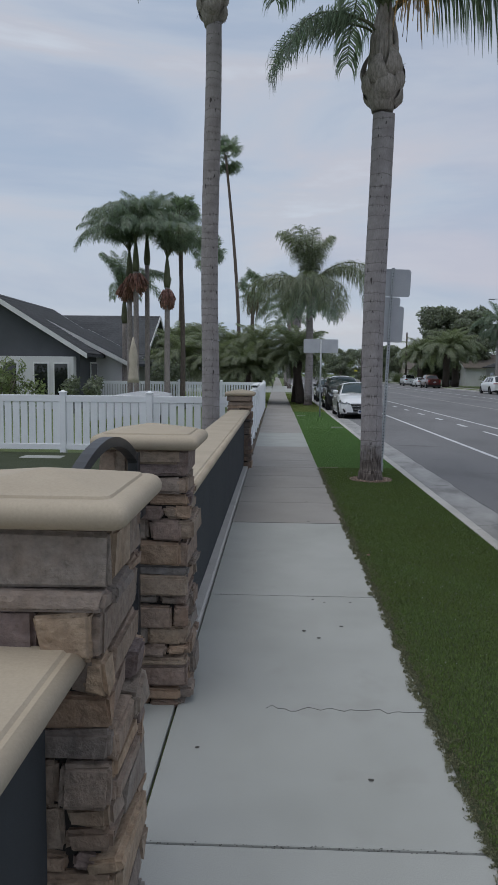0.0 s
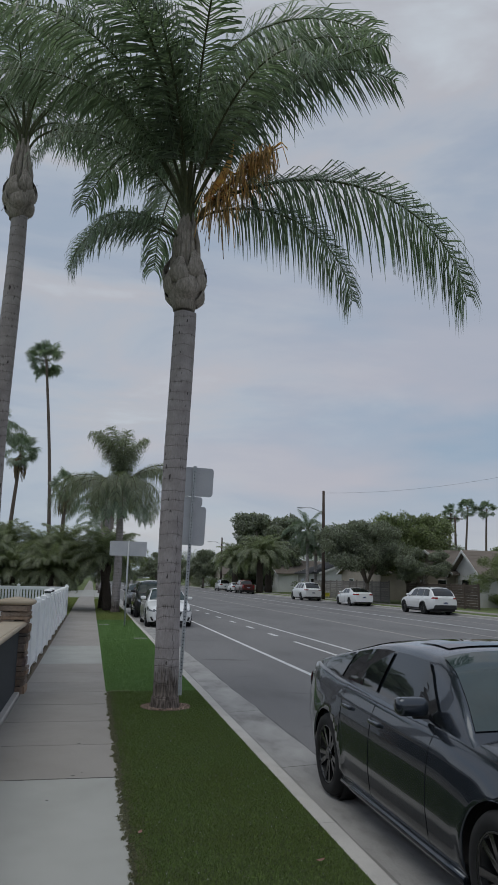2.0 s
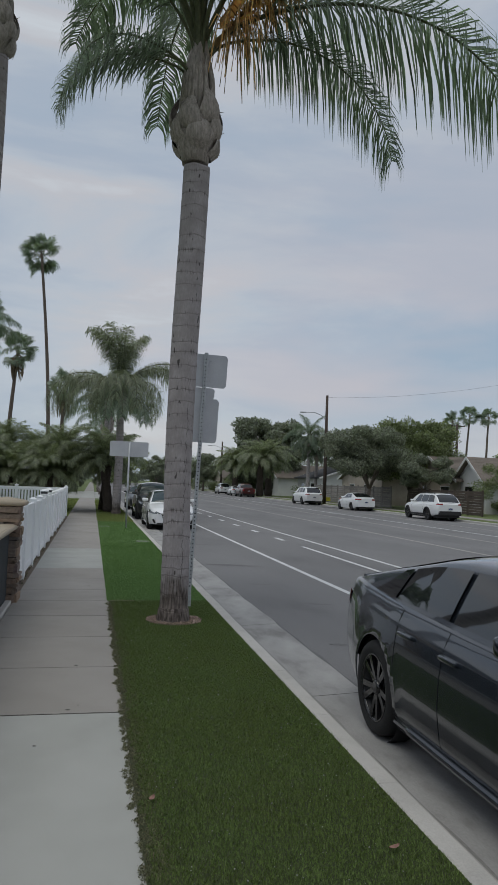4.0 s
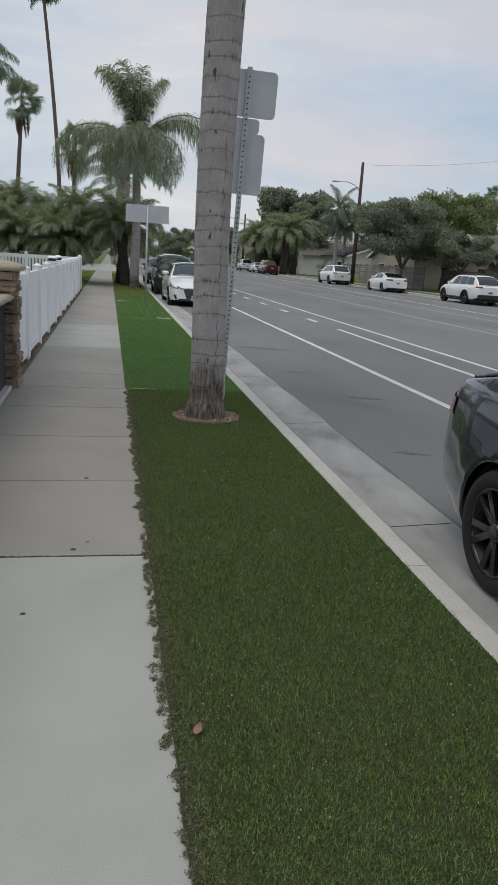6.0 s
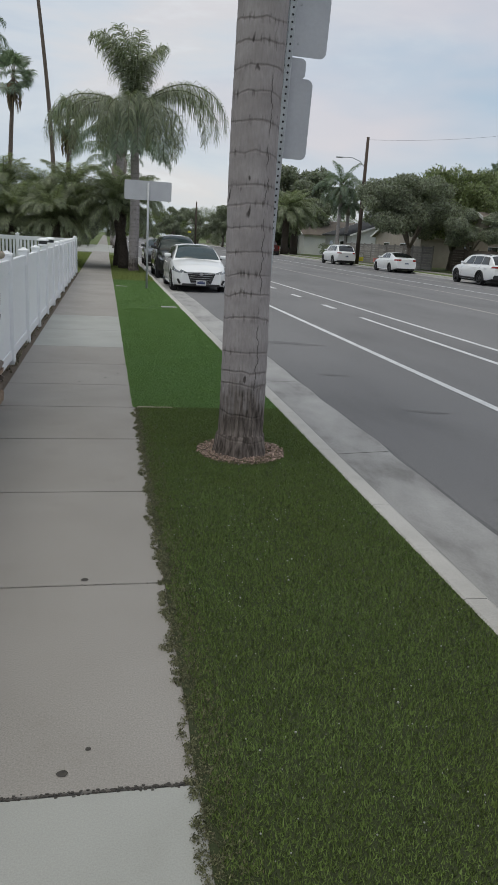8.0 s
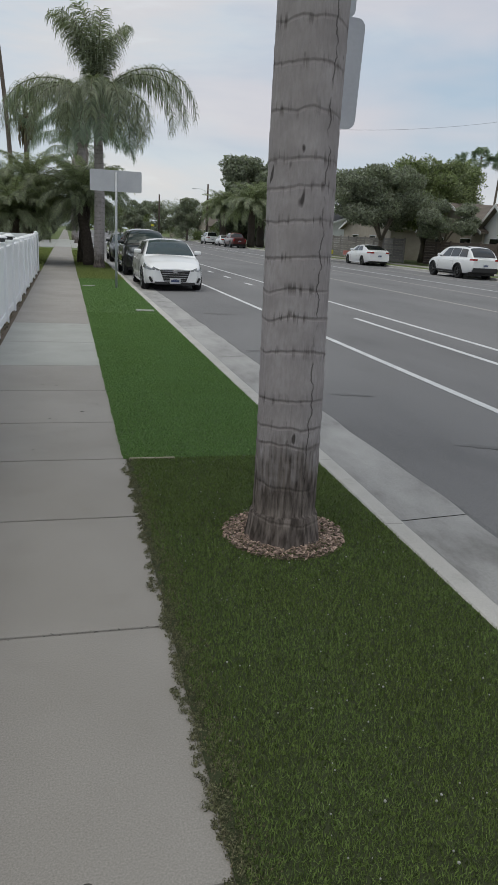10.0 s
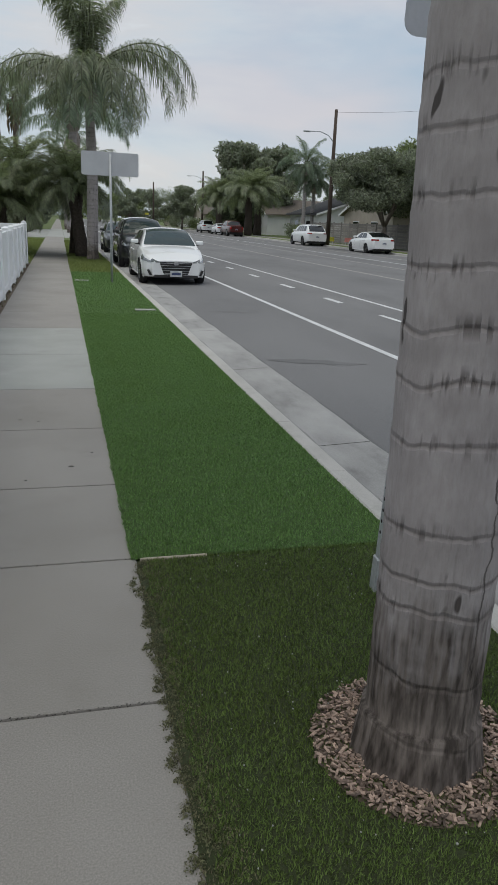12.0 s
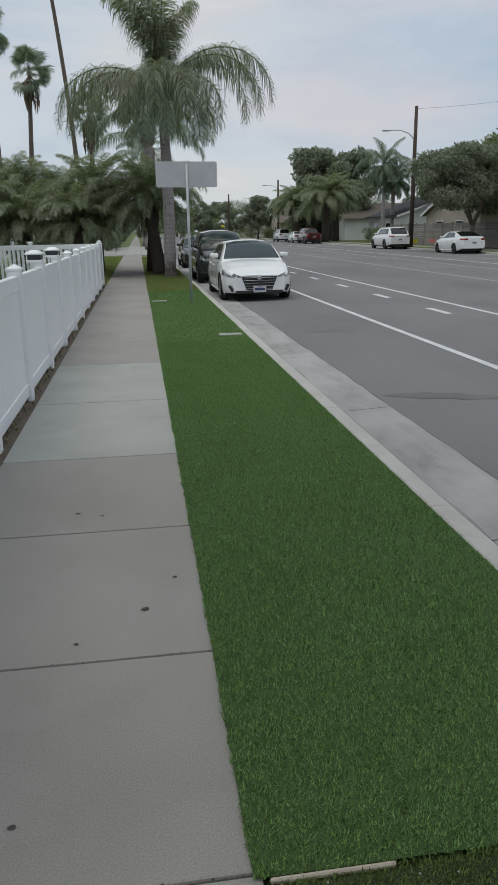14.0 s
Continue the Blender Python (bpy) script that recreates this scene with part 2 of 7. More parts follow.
def palm_bark(name):
    """Pale ringed bark: thin uneven scars, dark vertical splits and a ragged fibrous foot."""
    m = bpy.data.materials.new(name)
    m.use_nodes = True
    nt = m.node_tree
    b = nt.nodes["Principled BSDF"]
    b.inputs["Roughness"].default_value = 0.9
    b.inputs["Specular IOR Level"].default_value = 0.3
    co = nt.nodes.new("ShaderNodeTexCoord")
    xyz = nt.nodes.new("ShaderNodeSeparateXYZ")
    nt.links.new(co.outputs["Object"], xyz.inputs[0])

    def grain(stretch, scale, detail=4.0):
        mp = nt.nodes.new("ShaderNodeMapping")
        mp.inputs["Scale"].default_value = stretch
        nt.links.new(co.outputs["Object"], mp.inputs["Vector"])
        n = nt.nodes.new("ShaderNodeTexNoise")
        n.inputs["Scale"].default_value, n.inputs["Detail"].default_value = scale, detail
        nt.links.new(mp.outputs["Vector"], n.inputs["Vector"])
        return n.outputs["Fac"]

    def op(kind, a, c):
        n = nt.nodes.new("ShaderNodeMath")
        n.operation = kind
        for k, v in ((0, a), (1, c)):
            if isinstance(v, (int, float)):
                n.inputs[k].default_value = v
            else:
                nt.links.new(v, n.inputs[k])
        return n.outputs[0]

    def band(v, lo, hi):
        n = nt.nodes.new("ShaderNodeMapRange")
        n.inputs[1].default_value, n.inputs[2].default_value = lo, hi
        nt.links.new(v, n.inputs[0])
        return n.outputs[0]

    def mix(fac, a, c):
        n = nt.nodes.new("ShaderNodeMix")
        n.data_type = "RGBA"
        for key, val in ((0, fac), (6, a), (7, c)):
            if isinstance(val, tuple):
                n.inputs[key].default_value = (*val, 1)
            else:
                nt.links.new(val, n.inputs[key])
        return n.outputs[2]

    blotch = grain((1, 1, 1), 5.5)
    fine = grain((1, 1, 0.35), 55)
    streak = grain((1, 1, 0.07), 60, 3.0)
    z = op("ADD", xyz.outputs["Z"], op("MULTIPLY", op("SUBTRACT", grain((1, 1, 0.3), 4.0), 0.5), 0.13))
    v = nt.nodes.new("ShaderNodeTexVoronoi")
    v.voronoi_dimensions, v.feature = "1D", "DISTANCE_TO_EDGE"
    v.inputs["Scale"].default_value = 1.0
    nt.links.new(op("MULTIPLY", z, 6.2), v.inputs["W"])
    near = band(v.outputs["Distance"], 0.07, 0.01)
    close = band(v.outputs["Distance"], 0.26, 0.02)
    colour = mix(band(blotch, 0.3, 0.7), (0.285, 0.26, 0.258), (0.40, 0.37, 0.37))
    colour = mix(op("MULTIPLY", band(fine, 0.35, 0.75), 0.4), colour, (0.22, 0.195, 0.19))
    colour = mix(op("MULTIPLY", near, band(blotch, 0.25, 0.6)), colour, (0.23, 0.205, 0.20))
    drip = op("MULTIPLY", op("MULTIPLY", close, band(streak, 0.52, 0.62)), band(grain((1, 1, 1), 8.0), 0.40, 0.58))
    colour = mix(op("MULTIPLY", drip, 0.75), colour, (0.075, 0.064, 0.06))
    pit = op("MULTIPLY", band(grain((1, 1, 0.4), 17, 1.0), 0.71, 0.75), 0.9)
    colour = mix(pit, colour, (0.045, 0.038, 0.036))
    # one long split, running up the trunk in a wandering line
    wander = op("ADD", xyz.outputs["X"], op("MULTIPLY", op("SUBTRACT", grain((0.1, 0.1, 1), 9, 6.0), 0.5), 0.10))
    line = op("MULTIPLY", band(op("ABSOLUTE", op("SUBTRACT", wander, 0.055), 0.0), 0.0042, 0.0018), band(xyz.outputs["Y"], 0.0, -0.02))
    line = op("MULTIPLY", line, op("MULTIPLY", band(grain((0.2, 0.2, 1), 6.5, 3.0), 0.40, 0.5), band(xyz.outputs["Z"], 2.9, 2.5)))
    colour = mix(op("MULTIPLY", line, 0.8), colour, (0.07, 0.06, 0.056))
    # fibrous foot with a torn upper edge
    foot = band(op("ADD", xyz.outputs["Z"], op("ADD", op("MULTIPLY", op("SUBTRACT", streak, 0.5), 0.55), op("MULTIPLY", op("SUBTRACT", blotch, 0.5), 0.7))), 0.62, 0.34)
    fibre = mix(band(grain((1, 1, 0.16), 48), 0.36, 0.66), (0.055, 0.045, 0.04), (0.205, 0.175, 0.16))
    colour = mix(foot, colour, fibre)
    nt.links.new(colour, b.inputs["Base Color"])
    bp = nt.nodes.new("ShaderNodeBump")
    bp.inputs["Strength"].default_value, bp.inputs["Distance"].default_value = 0.7, 0.012
    relief = op("SUBTRACT", op("MULTIPLY", op("ADD", fine, streak), 0.5), op("ADD", op("MULTIPLY", near, 0.35), op("MULTIPLY", op("ADD", line, drip), 0.6)))
    nt.links.new(relief, bp.inputs["Height"])
    nt.links.new(bp.outputs[0], b.inputs["Normal"])
    return m


M["trunk_near"] = palm_bark("ringed_palm_bark")
M["trunk_dark"] = mat("palm_trunk_dark", (0.07, 0.055, 0.045), 0.95, 0.4, 14, 2, 1.0, bump_dist=0.02)
M["boot"] = mat("palm_leaf_bases", (0.36, 0.32, 0.285), 0.85, 0.4, 12, 3, 0.9, stretch=(3, 3, 0.8), stain=0.55, stain_col=(0.10, 0.08, 0.07), stain_scale=5, bump_dist=0.01)
M["rachis"] = mat("frond_stem", (0.10, 0.11, 0.055), 0.7, 0.25, 20, 3)
M["leaf"] = mat("palm_leaflets", (0.165, 0.21, 0.155), 0.36, 0.25, 10, 0.8, tint=(0.85, 0.88, 0.85), island=0.45, spec=0.7, through_light=0.4)
M["leaf_light"] = mat("palm_leaflets_light", (0.185, 0.21, 0.14), 0.38, 0.25, 10, 0.8, tint=(0.88, 0.9, 0.85), island=0.45, spec=0.7, through_light=0.35)
M["leaf_date"] = mat("date_leaflets", (0.19, 0.22, 0.14), 0.42, 0.25, 10, 0.8, tint=(0.9, 0.9, 0.85), island=0.5, spec=0.7, through_light=0.4)
M["leaf_tree"] = mat("tree_leaves", (0.185, 0.205, 0.155), 0.5, 0.3, 6, 0.6, tint=(0.82, 0.85, 0.82), island=0.5, spec=0.6, through_light=0.4)
M["leaf_tree_green"] = mat("tree_leaves_green", (0.172, 0.205, 0.102), 0.5, 0.3, 6, 0.6, tint=(0.8, 0.83, 0.76), island=0.5, spec=0.5, through_light=0.4)
M["leaf_dry_grass"] = mat("uneven_grass_blades", (0.19, 0.228, 0.088), 0.75, 0.3, 30, 0.9, tint=(1.0, 0.97, 0.85), island=0.5, spec=0.25, through_light=0.25)
M["leaf_dead"] = mat("dead_leaves", (0.2, 0.15, 0.09), 0.85, 0.3, 10, 2, island=0.4)
M["flower_orange"] = mat("dry_flower_stalk", (0.74, 0.53, 0.29), 0.7, 0.3, 20, 4, island=0.5, through_light=0.4)
M["fruit_red"] = mat("red_palm_fruit", (0.36, 0.19, 0.155), 0.7, 0.3, 20, 4, island=0.5)
M["bark"] = mat("tree_bark", (0.2, 0.17, 0.14), 0.95, 0.35, 12, 1.5, 0.8, stretch=(2, 2, 0.6))
M["chips"] = mat("bark_chips", (0.33, 0.245, 0.2), 0.95, 0.35, 60, 5, island=0.7)
M["shingle"] = mat("dark_shingles", (0.075, 0.078, 0.085), 0.9, 0.35, 8, 1.2, 0.5, stretch=(1, 1, 2))
M["shingle_brown"] = mat("brown_shingles", (0.20, 0.17, 0.145), 0.9, 0.25, 8, 1.2, 0.5, stretch=(1, 1, 2))
M["wall_white"] = mat("white_house_wall", (0.62, 0.62, 0.62), 0.85, 0.05, 30, 0.8, tint=(0.9, 0.9, 0.9))
M["wall_tan"] = mat("tan_house_wall", (0.42, 0.37, 0.31), 0.85, 0.08, 30, 0.8)
M["siding_dark"] = mat("dark_house_siding", (0.09, 0.095, 0.105), 0.85, 0.1, 30, 0.8)
M["tar"] = mat("asphalt_smear", (0.142, 0.141, 0.144), 0.85, 0.3, 60, 1.5)
M["trim_white"] = mat("white_trim", (0.74, 0.74, 0.74), 0.6, 0.04)
M["wood_grey"] = mat("weathered_fence_boards", (0.23, 0.215, 0.2), 0.9, 0.3, 14, 1.0, 0.4, stretch=(3, 3, 0.4), rand=0.25)
M["wood_brown"] = mat("brown_fence_boards", (0.09, 0.07, 0.058), 0.9, 0.3, 14, 1.0, 0.4, stretch=(3, 3, 0.4), rand=0.25)
M["pole_wood"] = mat("pole_wood", (0.075, 0.055, 0.045), 0.95, 0.3, 10, 1, 0.5, stretch=(3, 3, 0.3))
M["glass_dark"] = mat("dark_glass", (0.012, 0.014, 0.016), 0.03, 0.05, 5, 1, coat=0.3, spec=0.7)
M["windscreen"] = mat("windscreen_glass", (0.03, 0.05, 0.052), 0.03, 0.1, 5, 1, spec=0.8)
M["rubber"] = mat("tyre_rubber", (0.018, 0.018, 0.019), 0.85, 0.2, 60, 5)
M["rim_black"] = mat("black_alloy", (0.012, 0.012, 0.013), 0.22, 0.1, coat=0.6)
M["rim_silver"] = mat("silver_alloy", (0.45, 0.46, 0.48), 0.3, 0.08, metal=0.9)
M["car_grey"] = mat("grey_metallic_paint", (0.040, 0.050, 0.066), 0.24, 0.08, 900, 1, metal=0.7, coat=1.0, tint=(0.95, 0.95, 0.95))
M["car_white"] = mat("white_car_paint", (0.78, 0.79, 0.80), 0.3, 0.01, 30, 1, coat=1.0, tint=(0.97, 0.97, 0.97))
M["car_dark"] = mat("dark_car_paint", (0.035, 0.038, 0.042), 0.3, 0.05, 30, 1, metal=0.4, coat=1.0)
M["car_red"] = mat("dark_red_paint", (0.085, 0.013, 0.016), 0.3, 0.05, 30, 1, metal=0.2, coat=1.0)
M["plastic_black"] = mat("black_plastic", (0.02, 0.02, 0.021), 0.6, 0.1, 60, 4)
M["chrome"] = mat("chrome", (0.6, 0.61, 0.63), 0.12, 0.03, metal=1.0)
M["lamp_chrome"] = mat("headlight_lens", (0.34, 0.36, 0.38), 0.14, 0.5, 26, 5, metal=0.5, coat=1.0)
M["lamp_clear"] = mat("lamp_lens", (0.05, 0.053, 0.058), 0.12, 0.3, 40, 5, coat=0.2, metal=0.0)
M["lamp_red"] = mat("tail_lamp_lens", (0.28, 0.015, 0.015), 0.12, 0.1, 40, 5, coat=1.0)
M["plate"] = mat("plate_white", (0.62, 0.63, 0.65), 0.5, 0.03)
M["ink_blue"] = mat("plate_ink", (0.05, 0.07, 0.16), 0.6, 0.05)
M["canvas"] = mat("beige_canvas", (0.5, 0.44, 0.36), 0.95, 0.1, 40, 3)
M["tarp"] = mat("grey_cover", (0.42, 0.43, 0.45), 0.8, 0.1, 10, 2, 0.4)
M["sign_yellow"] = mat("yellow_sign", (0.65, 0.6, 0.06), 0.6, 0.05)
M["sign_pink"] = mat("pink_sign", (0.7, 0.28, 0.26), 0.6, 0.05)
M["wire"] = mat("wire_dark", (0.05, 0.05, 0.055), 0.7, 0.1)

# ---- mesh helpers ----
def link_mesh(name, bm, materials, parent=None, label="", smooth=False):
    me = bpy.data.meshes.new(name)
    bm.to_mesh(me)
    bm.free()
    for m in materials if isinstance(materials, (list, tuple)) else [materials]:
        me.materials.append(m)
    if smooth:
        for p in me.polygons:
            p.use_smooth = True
    ob = new(name, me)
    if parent is not None:
        ob.parent = parent
    if label:
        ob["label"] = label
    return ob


def part(name, bm, material, parent, label="", smooth=False):
    return link_mesh(name, bm, material, parent, label, smooth)


def thing(name, at=(0, 0, 0), label="", category="", group="", kind="", rz=0.0):
    ob = new(name)
    ob.empty_display_size = 0.2
    ob.matrix_basis = pose(*at, 0, 0, rz)
    return tagged(ob, label, category, group, kind)


def box(bm, lo, hi, bevel=0.0, seg=1):
    made = bmesh.ops.create_cube(bm, size=1.0)
    vs = made["verts"]
    size = [hi[k] - lo[k] for k in range(3)]
    mid = [(hi[k] + lo[k]) / 2 for k in range(3)]
    for v in vs:
        v.co = Vector((v.co[k] * size[k] + mid[k] for k in range(3)))
    if bevel:
        es = list({e for v in vs for e in v.link_edges})
        bmesh.ops.bevel(bm, geom=es, offset=bevel, segments=seg, affect="EDGES", profile=0.6)
    return bm


def new_box(lo, hi, bevel=0.0, seg=1):
    return box(bmesh.new(), lo, hi, bevel, seg)


def lathe(bm, rings, sides=20, centre=(0, 0), close=True, mats=None, wobble=None):
    """Rings of (z, radius[, dx, dy]) round an upright axis."""
    rows = []
    for k, r in enumerate(rings):
        z, rad = r[0], r[1]
        dx, dy = (r[2], r[3]) if len(r) > 2 else (0, 0)
        row = []
        for s in range(sides):
            a = 2 * math.pi * s / sides
            rr = rad * (1 + (wobble(a, z) if wobble else 0))
            row.append(bm.verts.new((centre[0] + dx + rr * math.cos(a), centre[1] + dy + rr * math.sin(a), z)))
        rows.append(row)
    for k in range(len(rows) - 1):
        for s in range(sides):
            f = bm.faces.new((rows[k][s], rows[k][(s + 1) % sides], rows[k + 1][(s + 1) % sides], rows[k + 1][s]))
            f.smooth = True
            if mats:
                f.material_index = mats[k]
    if close:
        bm.faces.new(list(reversed(rows[0])))
        bm.faces.new(rows[-1])
    return bm


def tube(bm, points, radii, sides=8):
    """A tube along points."""
    pts = [Vector(p) for p in points]
    if isinstance(radii, (int, float)):
        radii = [radii] * len(pts)
    rows = []
    for k, p in enumerate(pts):
        d = (pts[min(k + 1, len(pts) - 1)] - pts[max(k - 1, 0)]).normalized()
        up = Vector((0, 0, 1)) if abs(d.z) < 0.9 else Vector((1, 0, 0))
        a = d.cross(up).normalized()
        b = a.cross(d)
        rows.append([bm.verts.new(p + radii[k] * (math.cos(t) * a + math.sin(t) * b)) for t in (2 * math.pi * s / sides for s in range(sides))])
    for k in range(len(rows) - 1):
        for s in range(sides):
            bm.faces.new((rows[k][s], rows[k][(s + 1) % sides], rows[k + 1][(s + 1) % sides], rows[k + 1][s])).smooth = True
    bm.faces.new(list(reversed(rows[0])))
    bm.faces.new(rows[-1])
    return bm


def surface(bm, f, us, vs, mat_index=0, smooth=True, flip=False):
    rows = [[bm.verts.new(f(u, v)) for v in vs] for u in us]
    for a in range(len(us) - 1):
        for b in range(len(vs) - 1):
            quad = [rows[a][b], rows[a + 1][b], rows[a + 1][b + 1], rows[a][b + 1]]
            if flip:
                quad.reverse()
            fc = bm.faces.new(quad)
            fc.smooth, fc.material_index = smooth, mat_index
    return rows


def fast_mesh(name, verts, quads, material, mat_ids=None):
    """A mesh from arrays of corners and quads."""
    me = bpy.data.meshes.new(name)
    verts, quads = np.asarray(verts, np.float32), np.asarray(quads, np.int32)
    me.vertices.add(len(verts))
    me.vertices.foreach_set("co", verts.ravel())
    me.loops.add(quads.size)
    me.loops.foreach_set("vertex_index", quads.ravel())
    me.polygons.add(len(quads))
    me.polygons.foreach_set("loop_start", np.arange(0, quads.size, quads.shape[1], dtype=np.int32))
    me.update(calc_edges=True)
    for m in material if isinstance(material, (list, tuple)) else [material]:
        me.materials.append(m)
    if mat_ids is not None:
        me.polygons.foreach_set("material_index", np.asarray(mat_ids, np.int32))
    me.validate()
    return me


# ---- ground, road and pavement ----
GUTTER_IN, KERB_X, ROAD_L, ROAD_R = 1.53, 1.38, 2.14, 21.2


def road_z(x):
    """The crowned road."""
    s = (x - ROAD_L) / (ROAD_R - ROAD_L)
    return -0.135 + 0.09 * math.sin(math.pi * min(1, max(0, s)))


bm = bmesh.new()
surface(bm, lambda u, v: (u, v, -0.45), (-2500, -400, 0, 400, 2500), (-800, 0, 400, 3000))
tagged(link_mesh("ground", bm, M["lawn"]), "dry grassy land reaching to the horizon", "ground", kind="structure")

bm = bmesh.new()
surface(bm, lambda u, v: (u, v, road_z(u)), [ROAD_L + (ROAD_R - ROAD_L) * k / 24 for k in range(25)], (-60, -20, 0, 20, 60, 120, 400), smooth=True)
tagged(link_mesh("road", bm, M["asphalt"]), "worn grey asphalt street with faint stains", "road", kind="structure")

bm = bmesh.new()
box(bm, (-200, -60, -0.44), (1.37, 400, -0.035))
tagged(link_mesh("ground_verge", bm, M["lawn"]), "ground beside the street under lawns", "ground", kind="structure")
bm = bmesh.new()
box(bm, (21.36, -60, -0.44), (260, 400, -0.02))
tagged(link_mesh("ground_far_side", bm, M["lawn"]), "mown lawns across the street", "ground", kind="structure")

# road markings


def stripe(x, y0, y1, w, m, label):
    bm = bmesh.new()
    n = max(2, int((y1 - y0) / 4) + 1)
    surface(bm, lambda u, v: (u, v, road_z(u) + 0.004), (x - w / 2, x + w / 2), [y0 + (y1 - y0) * k / (n - 1) for k in range(n)], smooth=False)
    return tagged(link_mesh("road_marking", bm, m), label, "road marking", "painted lane lines", "structure")


stripe(4.02, -50, 160, 0.11, M["paint_white"], "solid white painted bike lane line")
stripe(6.5, -50, 160, 0.11, M["paint_white"], "solid white painted outer lane line")
stripe(5.72, -50, 14.85, 0.11, M["paint_white"], "solid white line that ends before dashes")
y = 16.95
while y < 110:
    stripe(5.72, y, y + 1.1, 0.15, M["paint_white"], "short white painted dash on asphalt")
    y += 3.6
for x, m, txt in ((10.35, M["paint_faded"], "faded pale centre line"), (13.3, M["paint_faded"], "faded pale lane line"), (15.4, M["paint_white"], "white lane line across the street"), (17.9, M["paint_faded"], "worn white parking line")):
    stripe(x, -30, 160, 0.13, m, txt)

# dark seam along the gutter and old tar smears
bm = bmesh.new()
rows = [-20 + 0.25 * k for k in range(320)]
surface(bm, lambda u, v: (ROAD_L - 0.01 + u * (0.04 + 0.03 * noise.noise((7.0, v * 1.7, 2.0))), v, road_z(ROAD_L + u * 0.04) + 0.003), (0, 1), rows, smooth=False)
tagged(link_mesh("road_seam", bm, M["tar"]), "dark tar seam between asphalt and gutter", "road seam", kind="structure")
for x0, x1, yc, w in ((2.25, 3.5, 10.3, 0.16), (2.5, 3.0, 7.4, 0.05), (2.45, 2.8, 2.6, 0.04), (2.9, 3.4, 5.3, 0.05), (2.5, 3.3, 15.4, 0.12)):
    bm = bmesh.new()
    surface(bm, lambda u, v: (x0 + (x1 - x0) * u, yc - 0.35 * (u - 0.5) * (x1 - x0) + v * w * math.sin(math.pi * min(1, 0.05 + u)) * (1 + 0.9 * noise.noise((u * 7, v, yc))), road_z(x0 + (x1 - x0) * u) + 0.0035), [k / 24 for k in range(25)], (-1, 1), smooth=False)
    tagged(link_mesh("tar_smear", bm, M["tar"]), "dark tar smear on worn asphalt", "road stain", kind="structure")

# kerb and gutter, in cast lengths
kerb = thing("kerb", label="pale concrete kerb with cast joints", category="kerb", kind="structure")
ys = [1.02 + 1.22 * k for k in range(-14, 52)]
for k in range(len(ys) - 1):
    y0, y1 = ys[k] + 0.003, ys[k + 1] - 0.003
    prof = [(1.37, -0.3), (1.37, 0.004), (1.385, 0.012), (1.49, 0.008), (1.515, -0.008), (1.535, -0.13), (1.535, -0.3)]
    bm = bmesh.new()
    rows = [[bm.verts.new((x + noise.noise((x * 3, yy * 1.7, 0)) * 0.006, yy, z)) for x, z in prof] for yy in (y0, y1)]
    for a in range(len(prof) - 1):
        bm.faces.new((rows[0][a], rows[0][a + 1], rows[1][a + 1], rows[1][a]))
    bm.faces.new(list(reversed(rows[0])))
    bm.faces.new(rows[1])
    bmesh.ops.recalc_face_normals(bm, faces=bm.faces)
    part("kerb_stone", bm, M["kerb"], kerb)
bm = bmesh.new()
box(bm, (1.37, 63, -0.3), (1.535, 300, 0.005), 0.02)
part("kerb_run", bm, M["kerb"], kerb)
gutter = thing("gutter", label="grey concrete gutter pan with cracked joints", category="gutter", kind="structure")
ys = [0.78 + 3.08 * k for k in range(-8, 24)] + [300]
for k in range(len(ys) - 1):
    y0, y1 = ys[k] + 0.006, ys[k + 1] - 0.006
    n = 24
    bm = bmesh.new()
    edge = [(ROAD_L + noise.noise((0.3, yy * 1.6, 1)) * 0.028, yy) for yy in (y0 + (y1 - y0) * q / n for q in range(n + 1))]
    a = [bm.verts.new((1.53, yy, -0.142)) for _, yy in edge]
    b = [bm.verts.new((1.68 + 0.05 * noise.noise((4.0, yy * 1.3, 7.0)), yy, -0.15)) for _, yy in edge]
    c = [bm.verts.new((x, yy, -0.126)) for x, yy in edge]
    d = [bm.verts.new((x, yy, -0.2)) for x, yy in edge]
    for r0, r1 in ((a, b), (b, c), (c, d)):
        for q in range(n):
            bm.faces.new((r0[q], r1[q], r1[q + 1], r0[q + 1])).material_index = 1 if r0 is a else 0
    part("gutter_pan", bm, [M["gutter"], M["gutter_grime"]], gutter)
bm = new_box((1.5, -25, -0.3), (2.3, 300, -0.158))
part("bedding", bm, M["joint"], gutter)

# far kerb and pavement
bm = new_box((21.2, -60, -0.3), (21.4, 400, 0.0), 0.02)
tagged(link_mesh("kerb_far", bm, M["kerb"]), "concrete kerb across the street", "kerb", kind="structure")
bm = new_box((20.6, -60, -0.3), (21.2, 400, -0.128))
tagged(link_mesh("gutter_far", bm, M["gutter"]), "concrete gutter across the street", "gutter", kind="structure")
bm = new_box((22.9, -60, -0.1), (24.2, 400, 0.0))
tagged(link_mesh("pavement_far", bm, M["concrete_old"]), "concrete pavement across the street", "pavement", kind="structure")

# ---- the stone pillars, low wall and gate ----
STONE_RNG = random.Random(11)


